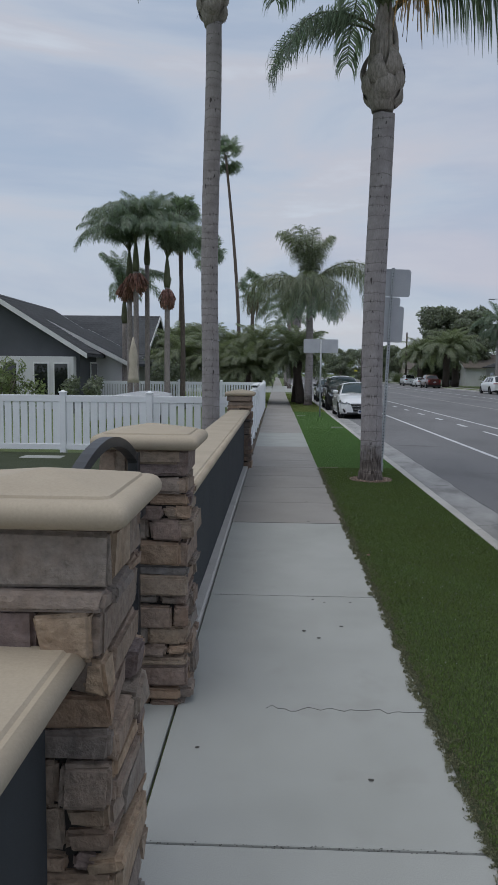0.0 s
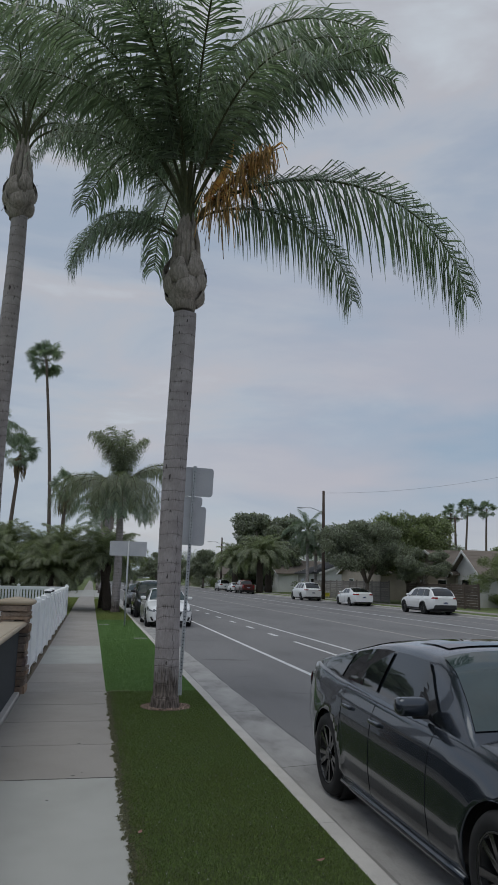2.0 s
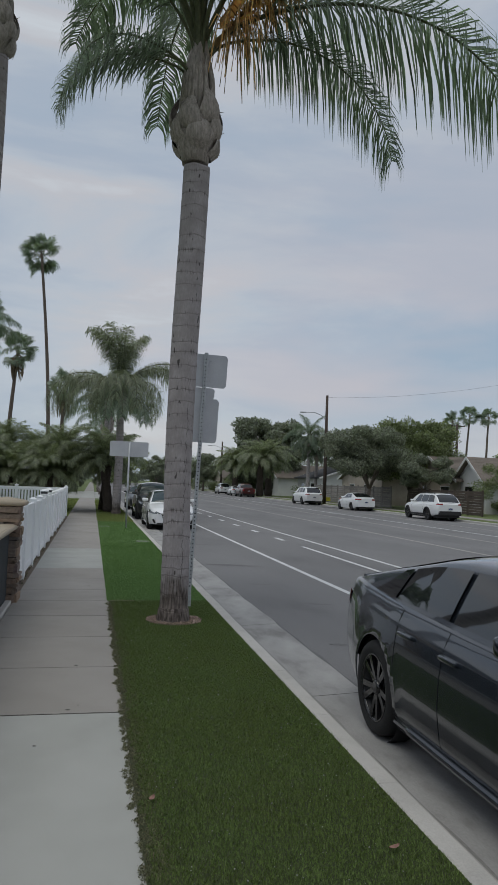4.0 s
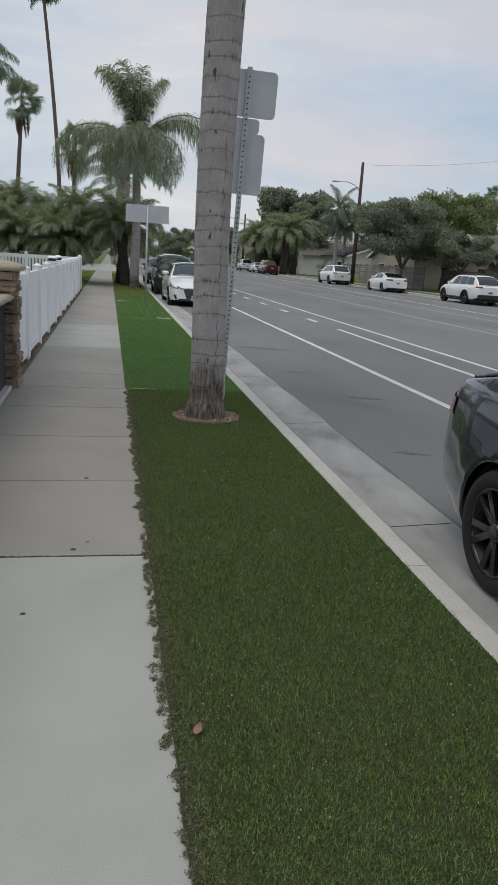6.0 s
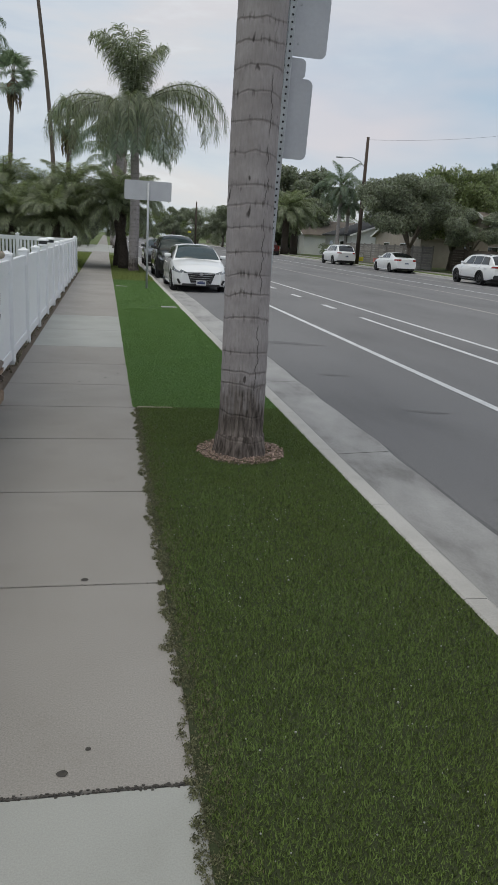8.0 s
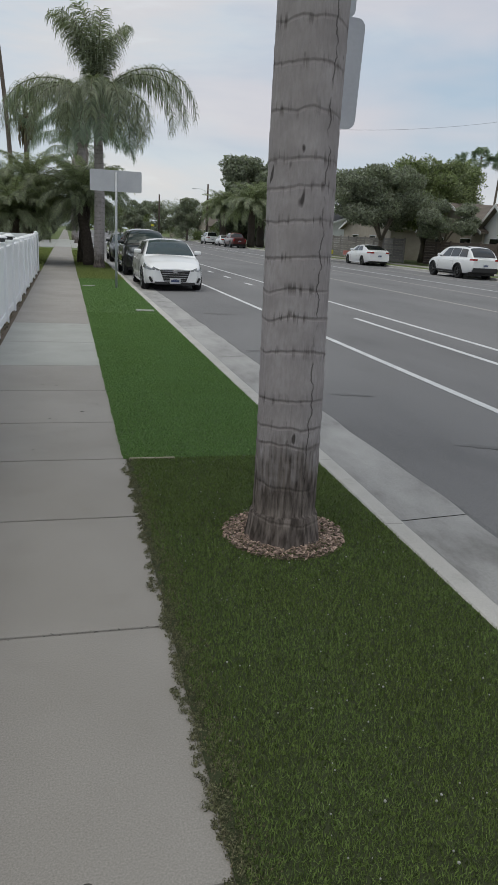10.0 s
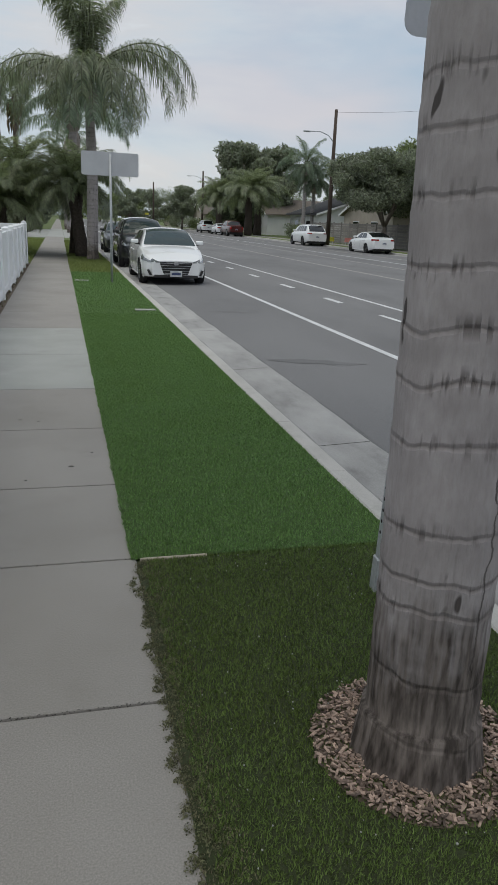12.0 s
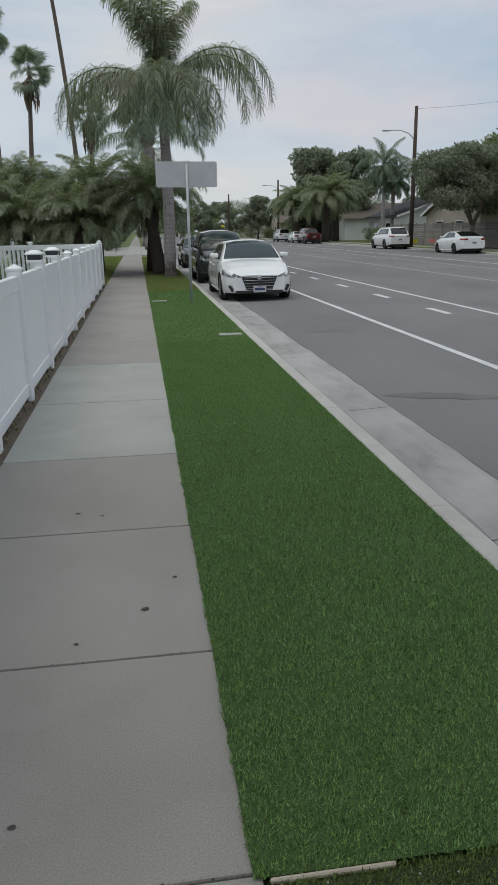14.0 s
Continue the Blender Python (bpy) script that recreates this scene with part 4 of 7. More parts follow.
def queen_palm(x, y, h, r0, r1, crown, fronds, label, seed, scale=1.0, big=0.3, lean=(0, 0), bunch=None, knot=0.86, **kw):
    """fronds: (mesh, azimuth, tilt, scale) around the crown."""
    p = thing("palm_tree", (x, y, 0), label, "palm tree", "street palms")
    part("trunk", queen_trunk(h, r0, r1, lean, seed, **kw), [M["trunk_near"]], p)
    bm = leaf_bases(h, r1, h + crown * knot, big, seed)
    bm.transform(Matrix.Translation((lean[0], lean[1], 0)))
    part("crown_knot", bm, M["boot"], p, "swollen knot of pale old leaf bases")
    stalks = bmesh.new()
    for kind, az, tilt, sc in fronds:
        f = new("frond", QUEEN[kind])
        f.parent = p
        up = {"up": 0.95, "high": 0.9, "mid": 0.82, "arch": 0.78, "tuft": 0.95, "wing": 0.9, "flat_wing": 0.85, "spill": 0.8, "low": 0.68, "hang": 0.6}[kind]
        a = radians(az)
        rad = 0.12 * (1.4 - up)
        f.matrix_basis = Matrix.Translation((lean[0] + rad * math.cos(a), lean[1] + rad * math.sin(a), h + crown * up)) @ Matrix.Rotation(a, 4, "Z") @ Matrix.Rotation(radians(-tilt), 4, "Y") @ Matrix.Scale(sc * scale, 4)
        z_base = h + crown * knot * 0.45
        top = Vector((lean[0] + rad * math.cos(a), lean[1] + rad * math.sin(a), h + crown * up))
        foot = Vector((lean[0] + big * 0.62 * math.cos(a), lean[1] + big * 0.62 * math.sin(a), z_base))
        tube(stalks, [foot, foot.lerp(top, 0.55) + Vector((0.06 * math.cos(a), 0.06 * math.sin(a), 0)), top + 0.04 * (top - foot)], [0.06, 0.04, 0.032], 6)
    tagged(part("crown_stem", stalks, M["boot"], p, "bundle of pale leaf stalks"), kind="stuff")
    if bunch:
        bx, bz, az = bunch
        bm = bmesh.new()
        rg = random.Random(seed + 3)
        spine = [Vector((bx * 0.18, 0, bz - 0.5)), Vector((bx * 0.48, 0, bz - 0.05)), Vector((bx * 0.80, 0, bz + 0.42)), Vector((bx * 1.08, 0, bz + 0.66))]
        for k in range(260):
            a0 = rg.uniform(-0.5, 0.5)
            s0 = rg.uniform(0.55, 2.98)
            st = spine[int(s0)].lerp(spine[int(s0) + 1], s0 - int(s0))
            ln = rg.uniform(0.2, 0.75) * (1.15 - 0.13 * s0)
            out_x = rg.uniform(-0.28, 0.3)
            tube(bm, [st, st + Vector((out_x * 0.7, a0 * 0.6, 0.08 - 0.25 * ln)), st + Vector((out_x, a0 * 0.95, -ln))], [0.011, 0.010, 0.006], 3)
        tube(bm, spine, [0.04, 0.03, 0.02, 0.01], 6)
        bm.transform(Matrix.Rotation(radians(az), 4, "Z"))
        part("flower_stalk", bm, M["flower_orange"], p, "drooping dry orange flower stalk")
        bm = bmesh.new()
        n = 10
        for side in (-1, 1):
            surface(bm, lambda u, v, sd=side: (bx * 0.25 + 0.42 * u + 0.1 * math.sin(3 * u), sd * 0.13 * math.sin(math.pi * min(1, u * 0.92 + 0.06)) * v - 0.1, bz - 0.25 + 0.95 * u - 0.12 * v * v), [k / n for k in range(n + 1)], (0, 0.35, 0.7, 1.0))
        bmesh.ops.solidify(bm, geom=bm.faces, thickness=0.012)
        bm.transform(Matrix.Rotation(radians(az - 12), 4, "Z"))
        part("spathe", bm, M["flower_orange"], p, "woody tan boat-shaped spathe", smooth=True)
    return p


MAIN_FRONDS = [("arch", -3, 0, 1.08), ("arch", 14, -2, 0.72), ("high", 4, 34, 1.4), ("high", -10, 28, 1.2), ("high", -18, 16, 1.05), ("hang", 183, 14, 0.62), ("hang", 212, 10, 0.66), ("low", 170, -4, 0.6), ("high", 270, 14, 1.0), ("mid", 245, 18, 1.0), ("mid", 292, 16, 0.9), ("high", 230, 18, 1.05), ("up", 340, -12, 1.12), ("up", 190, -14, 1.12), ("mid", 205, 5, 0.68),
               ("high", 252, 2, 0.9), ("up", 60, 4, 1.0), ("up", 150, -6, 1.0), ("high", 190, 6, 0.95),
               ("high", 120, 6, 1.0), ("high", 216, 10, 0.95), ("up", 10, 4, 0.95), ("mid", 95, 12, 0.9)]
queen_palm(0.74, 3.39, 5.62, 0.166, 0.16, 1.6, MAIN_FRONDS, "queen palm with ringed grey trunk in the turf strip", 3, lean=(0.035, 0), sides=40, bunch=(1.2, 7.6, -8), knot=0.56, big=0.29)
RING_FRONDS = [(k, az, t, s) for k, az, t, s in (("arch", 12, 0, .9), ("mid", 55, 4, .95), ("low", 95, 0, .9), ("mid", 130, 0, 1), ("arch", 170, 0, .9), ("mid", 215, 3, .95), ("low", 250, 0, .95), ("mid", 292, 0, .95), ("mid", 335, 4, .9),
               ("high", 30, 0, 1), ("high", 105, 0, .95), ("high", 185, 0, 1), ("high", 262, 0, .95), ("up", 320, 0, 1), ("up", 80, 0, 1), ("up", 205, 0, 1))]
queen_palm(-2.04, 6.2, 8.13, 0.175, 0.146, 1.7, [(k, a, t + 10, s) for k, a, t, s in RING_FRONDS if k != "low"], "tall queen palm rising behind the garden wall", 8, big=0.27, scale=0.86, ring_gap=0.2, knot=0.55)
FULL_FRONDS = RING_FRONDS + [("low", a, -10, 0.95) for a in range(15, 360, 40)] + [("hang", a, -6, 1.0) for a in range(0, 360, 45)]
PALM3 = [("tuft", 182, 0, 1.02), ("tuft", 155, 4, 1.0), ("tuft", 212, 2, 0.98), ("tuft", 10, 8, 0.9), ("tuft", 275, 6, 0.95), ("tuft", 330, 6, 0.85), ("tuft", 235, 8, 1.0), ("tuft", 95, 6, 0.95),
         ("wing", -4, 0, 0.92), ("wing", 10, -3, 0.88), ("wing", 24, -6, 0.84), ("wing", -20, -6, 0.8), ("flat_wing", 181, 2, 0.95), ("flat_wing", 168, -1, 0.92), ("flat_wing", 194, -4, 0.86), ("flat_wing", 210, -8, 0.8), ("flat_wing", 152, -4, 0.85),
         ("spill", 262, 0, 0.9), ("spill", 284, -6, 0.95), ("spill", 240, -6, 0.85), ("spill", 304, -10, 0.9), ("spill", 326, -12, 0.85), ("spill", 224, -14, 0.8), ("spill", 80, 0, 0.9), ("spill", 120, -6, 0.9), ("flat_wing", 50, -6, 0.8), ("hang", 270, 0, 1.0), ("hang", 295, -4, 1.05), ("hang", 250, -4, 0.95)]
queen_palm(0.88, 29.6, 4.95, 0.205, 0.165, 1.35, PALM3, "queen palm with arching fronds in the grass verge", 12, big=0.22, sides=22)
queen_palm(0.45, 37.5, 5.1, 0.2, 0.16, 1.2, [(k, az + 25, t - 10, s * 0.62) for k, az, t, s in RING_FRONDS], "queen palm further along the verge", 15, big=0.3, sides=16)
for k, (x, y, h) in enumerate(((0.7, 47.0, 5.0), (0.6, 72.0, 6.5), (0.5, 90.0, 6.0), (0.6, 112.0, 7.0))):
    queen_palm(x, y, h, 0.2, 0.16, 1.4, [(kk, az + 40 * k, t, s * 0.85) for kk, az, t, s in RING_FRONDS[::2]], "distant queen palm along the verge", 20 + k, big=0.3, sides=12)

# bark mulch ring round the near palm
mulch = bmesh.new()
rg = random.Random(9)
for k in range(2600):
    a, r = rg.uniform(0, 2 * math.pi), 0.315 * math.sqrt(rg.uniform(0.12, 1)) * (1 + 0.06 * math.sin(3 * rg.random()))
    s = rg.uniform(0.004, 0.011)
    b2 = bmesh.ops.create_cube(mulch, size=1.0)["verts"]
    m = Matrix.Translation((0.75 + r * math.cos(a), 3.40 + r * math.sin(a), 0.012 + rg.uniform(0, 0.016))) @ Euler((rg.uniform(-.5, .5), rg.uniform(-.5, .5), rg.uniform(0, 6))).to_matrix().to_4x4() @ Matrix.Diagonal((s * rg.uniform(1.5, 3.0), s * rg.uniform(0.6, 1.2), s * 0.4, 1))
    bmesh.ops.transform(mulch, matrix=m, verts=b2)
tagged(link_mesh("bark_mulch", mulch, M["chips"]), "pale bark chips ringing the palm's foot", "mulch", kind="stuff")
bm = bmesh.new()
ring = [bm.verts.new((0.75 + 0.325 * math.cos(a), 3.40 + 0.335 * math.sin(a), 0.008)) for a in (2 * math.pi * k / 28 for k in range(28))]
bm.faces.new(ring)
tagged(link_mesh("mulch_bed", bm, M["soil"]), "bare soil bed under bark chips", "soil", kind="structure")


# fan palms: tall thin trunks with a round head of fans
def fan_mesh(name, size, stalk):
    verts, quads, ids = [], [], []
    pts = [[0, -0.02, 0], [0, 0.02, 0], [stalk, 0.015, 0], [stalk, -0.015, 0]]
    verts += pts
    quads.append([0, 1, 2, 3])
    ids.append(0)
    n = 22
    for k in range(n):
        a = radians(-125 + 250 * k / (n - 1))
        ln = size * (1 - 0.18 * abs(k / (n - 1) - 0.5)) * LEAF_RNG.uniform(0.85, 1.1)
        d = np.array([math.cos(a), math.sin(a), LEAF_RNG.uniform(-0.05, 0.12)])
        side = np.array([-d[1], d[0], 0]) * size * 0.05
        c = np.array([stalk, 0, 0])
        m1 = c + d * ln * 0.6
        m2 = c + d * ln * 0.85 + np.array([0, 0, -0.28 * size])
        b = len(verts)
        verts += [list(c), list(c), list(m1 + side), list(m1 - side), list(m2 + side * 0.1), list(m2 - side * 0.1)]
        verts[b] = list(c + side * 0.15)
        verts[b + 1] = list(c - side * 0.15)
        quads += [[b, b + 1, b + 3, b + 2], [b + 2, b + 3, b + 5, b + 4]]
        ids += [1, 1]
    return fast_mesh(name, verts, quads, [M["rachis"], M["leaf"]], ids)


FANS = [fan_mesh("fan", 0.8, 1.05), fan_mesh("fan", 0.72, 0.95)]


def fan_palm(x, y, h, r, label, seed, lean=(0, 0), size=1.0, n=30, skirt=True):
    p = thing("fan_palm", (x, y, 0), label, "palm tree", "tall fan palms")
    rg = random.Random(seed)
    bm = bmesh.new()
    rings = []
    for k in range(15):
        s = k / 14
        bend = s ** 1.8
        rings.append((-0.05 + h * s, r * (1.3 - 0.55 * s) if k else r * 1.6, lean[0] * bend + 0.15 * math.sin(3 * s + seed) * s, lean[1] * bend))
    lathe(bm, rings, 9)
    part("trunk", bm, M["trunk_fibre"], p)
    top = Vector((rings[-1][2], rings[-1][3], h - 0.05))
    for k in range(n):
        f = new("fan", FANS[k % 2])
        f.parent = p
        el = rg.uniform(-55, 85) if k > n // 4 else rg.uniform(10, 60)
        f.matrix_basis = Matrix.Translation(top + Vector((0, 0, rg.uniform(-0.35, 0.1) * size))) @ Matrix.Rotation(rg.uniform(0, 6.283), 4, "Z") @ Matrix.Rotation(radians(-el), 4, "Y") @ Matrix.Rotation(rg.uniform(-0.8, 0.8), 4, "X") @ Matrix.Scale(size * rg.uniform(0.85, 1.1), 4)
    if skirt:
        bm = bmesh.new()
        for k in range(60):
            a, z = rg.uniform(0, 6.28), rg.uniform(-1.5, -0.3) * size
            d = Vector((math.cos(a), math.sin(a), 0))
            tube(bm, [top + d * r * 0.6 + Vector((0, 0, z)), top + d * (r + 0.3 * size) + Vector((0, 0, z - 0.35 * size)), top + d * (r + 0.22 * size) + Vector((0, 0, z - 0.95 * size))], [0.05, 0.08, 0.02], 3)
        part("skirt", bm, M["leaf_dead"], p, "brown skirt of dead fans")
    return p


fan_palm(-4.75, 70, 24.2, 0.17, "very tall fan palm with a thin curved trunk", 2, lean=(-1.5, 0), size=1.35, n=46, skirt=False)
fan_palm(-9.0, 72, 14.6, 0.2, "tall fan palm above the date palms", 5, lean=(0.5, 0), size=1.35)
fan_palm(-10.6, 66, 16.5, 0.2, "fan palm with a dense head behind the yard", 6, size=1.3)
fan_palm(-3.2, 58, 9.4, 0.18, "fan palm with a brown skirt", 7, lean=(0.3, 0), size=1.1)
fan_palm(-5.1, 25.5, 8.6, 0.1, "slender fan palm beside the king palms", 8, size=0.85, skirt=False)
for x, y, h in ((65.0, 120, 16.2), (68.8, 121, 17.6), (71.9, 119, 17.2)):
    fan_palm(x, y, h - 1.2, 0.2, "tall fan palm far behind the houses", int(x), size=1.3, skirt=False, lean=(0.8, 0))

# date palms: stiff feathery heads on dark shaggy trunks
DATE = [frond_mesh("frond", 2.1, 74, 0, 0.42, 95, 0.5, 0.018, 0.08, M["leaf_date"], 0.4, 0.016), frond_mesh("frond", 2.35, 48, -60, 0.46, 105, 0.55, 0.018, 0.08, M["leaf_date"], 0.4, 0.016), frond_mesh("frond", 2.2, 15, -80, 0.44, 100, 0.6, 0.018, 0.08, M["leaf_date"], 0.4, 0.016)]


def date_palm(x, y, h, r, label, seed, size=1.0, n=46, lean=(0, 0), group="feathery date palms"):
    p = thing("date_palm", (x, y, 0), label, "palm tree", group)
    rg = random.Random(seed)
    bm = bmesh.new()
    rings = [(-0.05 + h * k / 10, r * (1.25 - 0.35 * k / 10) * (1 + 0.06 * (k % 2)), lean[0] * (k / 10) ** 1.4, lean[1] * (k / 10) ** 1.4) for k in range(11)]
    lathe(bm, rings, 10, wobble=lambda a, z: 0.12 * noise.noise((3 * math.cos(a), 3 * math.sin(a), z * 5 + seed)))
    for k in range(int(26 * h)):
        a, s = rg.uniform(0, 6.28), rg.uniform(0.15, 1)
        d = Vector((math.cos(a), math.sin(a), 0))
        c = Vector((lean[0] * s ** 1.4, lean[1] * s ** 1.4, h * s)) + d * r * 0.85
        tube(bm, [c, c + d * 0.06 + Vector((0, 0, 0.09))], [0.035, 0.012], 4)
    part("trunk", bm, M["trunk_dark"], p)
    for k in range(n):
        f = new("frond", DATE[min(2, int(3 * (k + 0.5) / n))])
        f.parent = p
        f.matrix_basis = Matrix.Translation((lean[0], lean[1], h - 0.05)) @ Matrix.Rotation(2.4 * k + rg.uniform(-0.2, 0.2), 4, "Z") @ Matrix.Rotation(radians(rg.uniform(-14, 14)), 4, "Y") @ Matrix.Scale(size * 1.06 * rg.uniform(0.85, 1.12), 4)
    return p


for k, (x, y, h, sz) in enumerate(((-2.35, 31.5, 1.9, 0.85), (-1.75, 33.5, 2.9, 0.95), (-4.3, 32.5, 1.8, 0.9), (-3.3, 36.5, 2.8, 1.0), (-6.2, 33.0, 2.3, 1.0), (-5.2, 38.0, 3.2, 1.05), (-7.4, 40.0, 3.2, 1.05))):
    date_palm(x, y, h, 0.17, "date palm with dark shaggy trunk behind the white fence", 30 + k, sz)
date_palm(0.55, 31.3, 2.55, 0.2, "date palm with dark trunk in the grass verge", 45, 0.95, lean=(-0.35, 0.1))
date_palm(0.3, 33.4, 2.9, 0.18, "leaning date palm in the grass verge", 46, 0.9, lean=(0.3, 0.2))
for k, (x, y, h) in enumerate(((22.7, 94, 5.0), (24.7, 97, 5.3), (21.9, 108, 4.6))):
    date_palm(x, y, h, 0.42, "stout canary date palm across the street", 50 + k, 1.85, 52, group="stout canary palms")


# king palms by the house, with red fruit
def king_palm(x, y, h, r, seed, fruit, label):
    p = thing("king_palm", (x, y, 0), label, "palm tree", "king palms by the house")
    bm = bmesh.new()
    lathe(bm, [(-0.05, r * 1.5), (0.3, r * 1.1)] + [(0.3 + (h - 0.3) * k / 8, r * (1 - 0.15 * k / 8)) for k in range(1, 9)], 10)
    part("trunk", bm, M["trunk"], p)
    bm = bmesh.new()
    lathe(bm, [(h, r * 0.95), (h + 0.25, r * 1.25), (h + 0.9, r * 0.8), (h + 1.25, r * 0.4)], 10)
    part("crownshaft", bm, M["rachis"], p, "smooth grey-green crownshaft")
    for k in range(15):
        f = new("frond", QUEEN[("up", "high", "up", "high", "mid")[k % 5]])
        f.parent = p
        f.matrix_basis = Matrix.Translation((0, 0, h + 1.1)) @ Matrix.Rotation(2.4 * k + seed, 4, "Z") @ Matrix.Rotation(radians(-8), 4, "Y") @ Matrix.Scale(0.7, 4)
    if fruit:
        rg = random.Random(seed)
        bm = bmesh.new()
        for k in range(260):
            a, q = rg.uniform(0, 6.28), rg.uniform(0.3, 1) ** 0.5
            z = rg.uniform(-0.75, 0)
            rr = fruit * q * math.sin(math.pi * (0.2 + 0.75 * (z + 0.75) / 0.75) * 0.9)
            tube(bm, [(rr * 0.7 * math.cos(a), rr * 0.7 * math.sin(a), h - 0.05 + z * 0.6), (rr * math.cos(a), rr * math.sin(a), h - 0.2 + z)], [0.02, 0.03], 3)
        part("fruit", bm, M["fruit_red"], p, "hanging clusters of dull red fruit")
    return p


king_palm(-7.35, 24.6, 5.7, 0.13, 1, 0.62, "king palm with red fruit clusters beside the house")
king_palm(-6.95, 24.0, 6.0, 0.13, 2, 0.6, "king palm with red fruit clusters beside the house")
king_palm(-6.6, 24.8, 6.4, 0.12, 3, 0, "slim king palm beside the house")
king_palm(-5.55, 23.8, 5.3, 0.13, 4, 0.4, "king palm with a small red fruit cluster")
king_palm(-8.2, 27.5, 4.0, 0.13, 5, 0, "shorter king palm by the house")


# ---- broadleaf trees and shrubs ----
def leaf_cloud(name, clumps, count, leaf, material, seed):
    """Small leaves scattered in uneven clumps (x, y, z, rx, ry, rz), denser towards the outside."""
    rg = np.random.default_rng(seed)
    vol = np.array([c[3] * c[4] * c[5] for c in clumps]) ** 0.75
    pick = rg.choice(len(clumps), count, p=vol / vol.sum())
    cl = np.array(clumps)[pick]
    d = rg.normal(size=(count, 3))
    d /= np.linalg.norm(d, axis=1)[:, None]
    rad = rg.uniform(0.2, 1.0, count) ** 0.4 * (1 + 0.22 * np.sin(5 * d[:, 0] + 3 * cl[:, 0]) * np.cos(4 * d[:, 2] + cl[:, 1])) * rg.normal(1.0, 0.035, count)
    c = cl[:, :3] + d * cl[:, 3:6] * rad[:, None]
    a = rg.normal(size=(count, 3))
    a /= np.linalg.norm(a, axis=1)[:, None]
    b = np.cross(a, d + 0.3 * rg.normal(size=(count, 3)))
    b /= np.linalg.norm(b, axis=1)[:, None] + 1e-9
    ln = leaf * rg.uniform(0.6, 1.3, count)[:, None]
    v = np.stack([c - a * ln, c - b * ln * 0.42, c + a * ln, c + b * ln * 0.42], 1).reshape(-1, 3)
    return fast_mesh(name, v, np.arange(count * 4).reshape(-1, 4), material)


def tree(x, y, h, spread, label, seed, count=9000, leaf=0.16, material=None, trunk=1.6, clumps=26, depth=None, low=0.35, name="tree", limbs=5):
    p = thing(name, (x, y, 0), label, "tree", "trees along the street")
    rg = random.Random(seed)
    depth = depth or spread
    bm = bmesh.new()
    tube(bm, [(0, 0, -0.05), (0.05, 0, trunk * 0.5), (0.12, 0.05, trunk)], [0.24 * h / 7, 0.18 * h / 7, 0.15 * h / 7], 9)
    ends = []
    for k in range(limbs):
        a = 2 * math.pi * k / limbs + rg.uniform(-0.4, 0.4)
        e = Vector((spread * 0.55 * math.cos(a), depth * 0.55 * math.sin(a), h * rg.uniform(0.55, 0.8)))
        mid = Vector((e.x * 0.45, e.y * 0.45, trunk + (e.z - trunk) * 0.6))
        tube(bm, [(0.1, 0.04, trunk - 0.1), mid, e], [0.12 * h / 7, 0.08 * h / 7, 0.03], 6)
    part("trunk", bm, M["bark"], p, "forked bare trunk and limbs")
    cl = []
    for k in range(clumps):
        a, q = rg.uniform(0, 6.283), math.sqrt(rg.random())
        z = h * rg.uniform(low, 0.92)
        env = math.sqrt(max(0.05, 1 - ((z / h - 0.55) / 0.5) ** 2))
        rr = rg.uniform(0.16, 0.3) * spread
        cl.append((spread * 0.85 * q * env * math.cos(a), depth * 0.85 * q * env * math.sin(a), min(z, h - rr * 0.6), rr * 1.15, rr * 1.15, rr * 0.75))
    ob = new("crown", leaf_cloud("crown", cl, count, leaf, material or M["leaf_tree"], seed))
    ob.parent = p
    return p


def shrub(x, y, h, spread, label, seed, count=2500, leaf=0.08, material=None, depth=None, name="shrub"):
    p = thing(name, (x, y, 0), label, "shrub", "garden shrubs")
    rg = random.Random(seed)
    depth = depth or spread
    bm = bmesh.new()
    for k in range(6):
        a = k * 1.05
        tube(bm, [(0.05 * math.cos(a), 0.05 * math.sin(a), -0.05), (spread * 0.4 * math.cos(a), depth * 0.4 * math.sin(a), h * 0.7)], [0.03, 0.012], 5)
    part("stem", bm, M["bark"], p)
    cl = [(rg.uniform(-0.7, 0.7) * spread, rg.uniform(-0.7, 0.7) * depth, h * rg.uniform(0.25, 0.75), spread * 0.4, depth * 0.4, h * 0.26) for _ in range(12)]
    ob = new("leaves", leaf_cloud("leaves", cl, count, leaf, material or M["leaf_tree_green"], seed))
    ob.parent = p
    return p


tree(22.9, 53.5, 7.0, 4.4, "broad dark tree with pale forked trunk", 61, 60000, 0.11, trunk=1.7, clumps=44, low=0.45)
tree(28.7, 58.0, 8.2, 4.8, "large bright green tree behind the dark tree", 62, 52000, 0.12, M["leaf_tree_green"], clumps=64)
tree(26.3, 50.0, 4.6, 2.6, "dark tree by the board fence", 63, 20000, 0.09, clumps=20, low=0.5)
tree(28.0, 112, 12.8, 6.6, "tall dark dense tree beyond the palms", 64, 60000, 0.27, clumps=80, low=0.14)
tree(20.5, 133, 7.0, 3.8, "round dark street tree far off", 65, 15000, 0.15, clumps=20)
tree(26.0, 128, 7.6, 4.2, "rounded green tree far off", 66, 16000, 0.15, M["leaf_tree_green"], clumps=22, low=0.15)
tree(29.0, 41.6, 4.4, 2.6, "small green tree in front of the house", 67, 14000, 0.07, M["leaf_tree_green"], trunk=1.2)
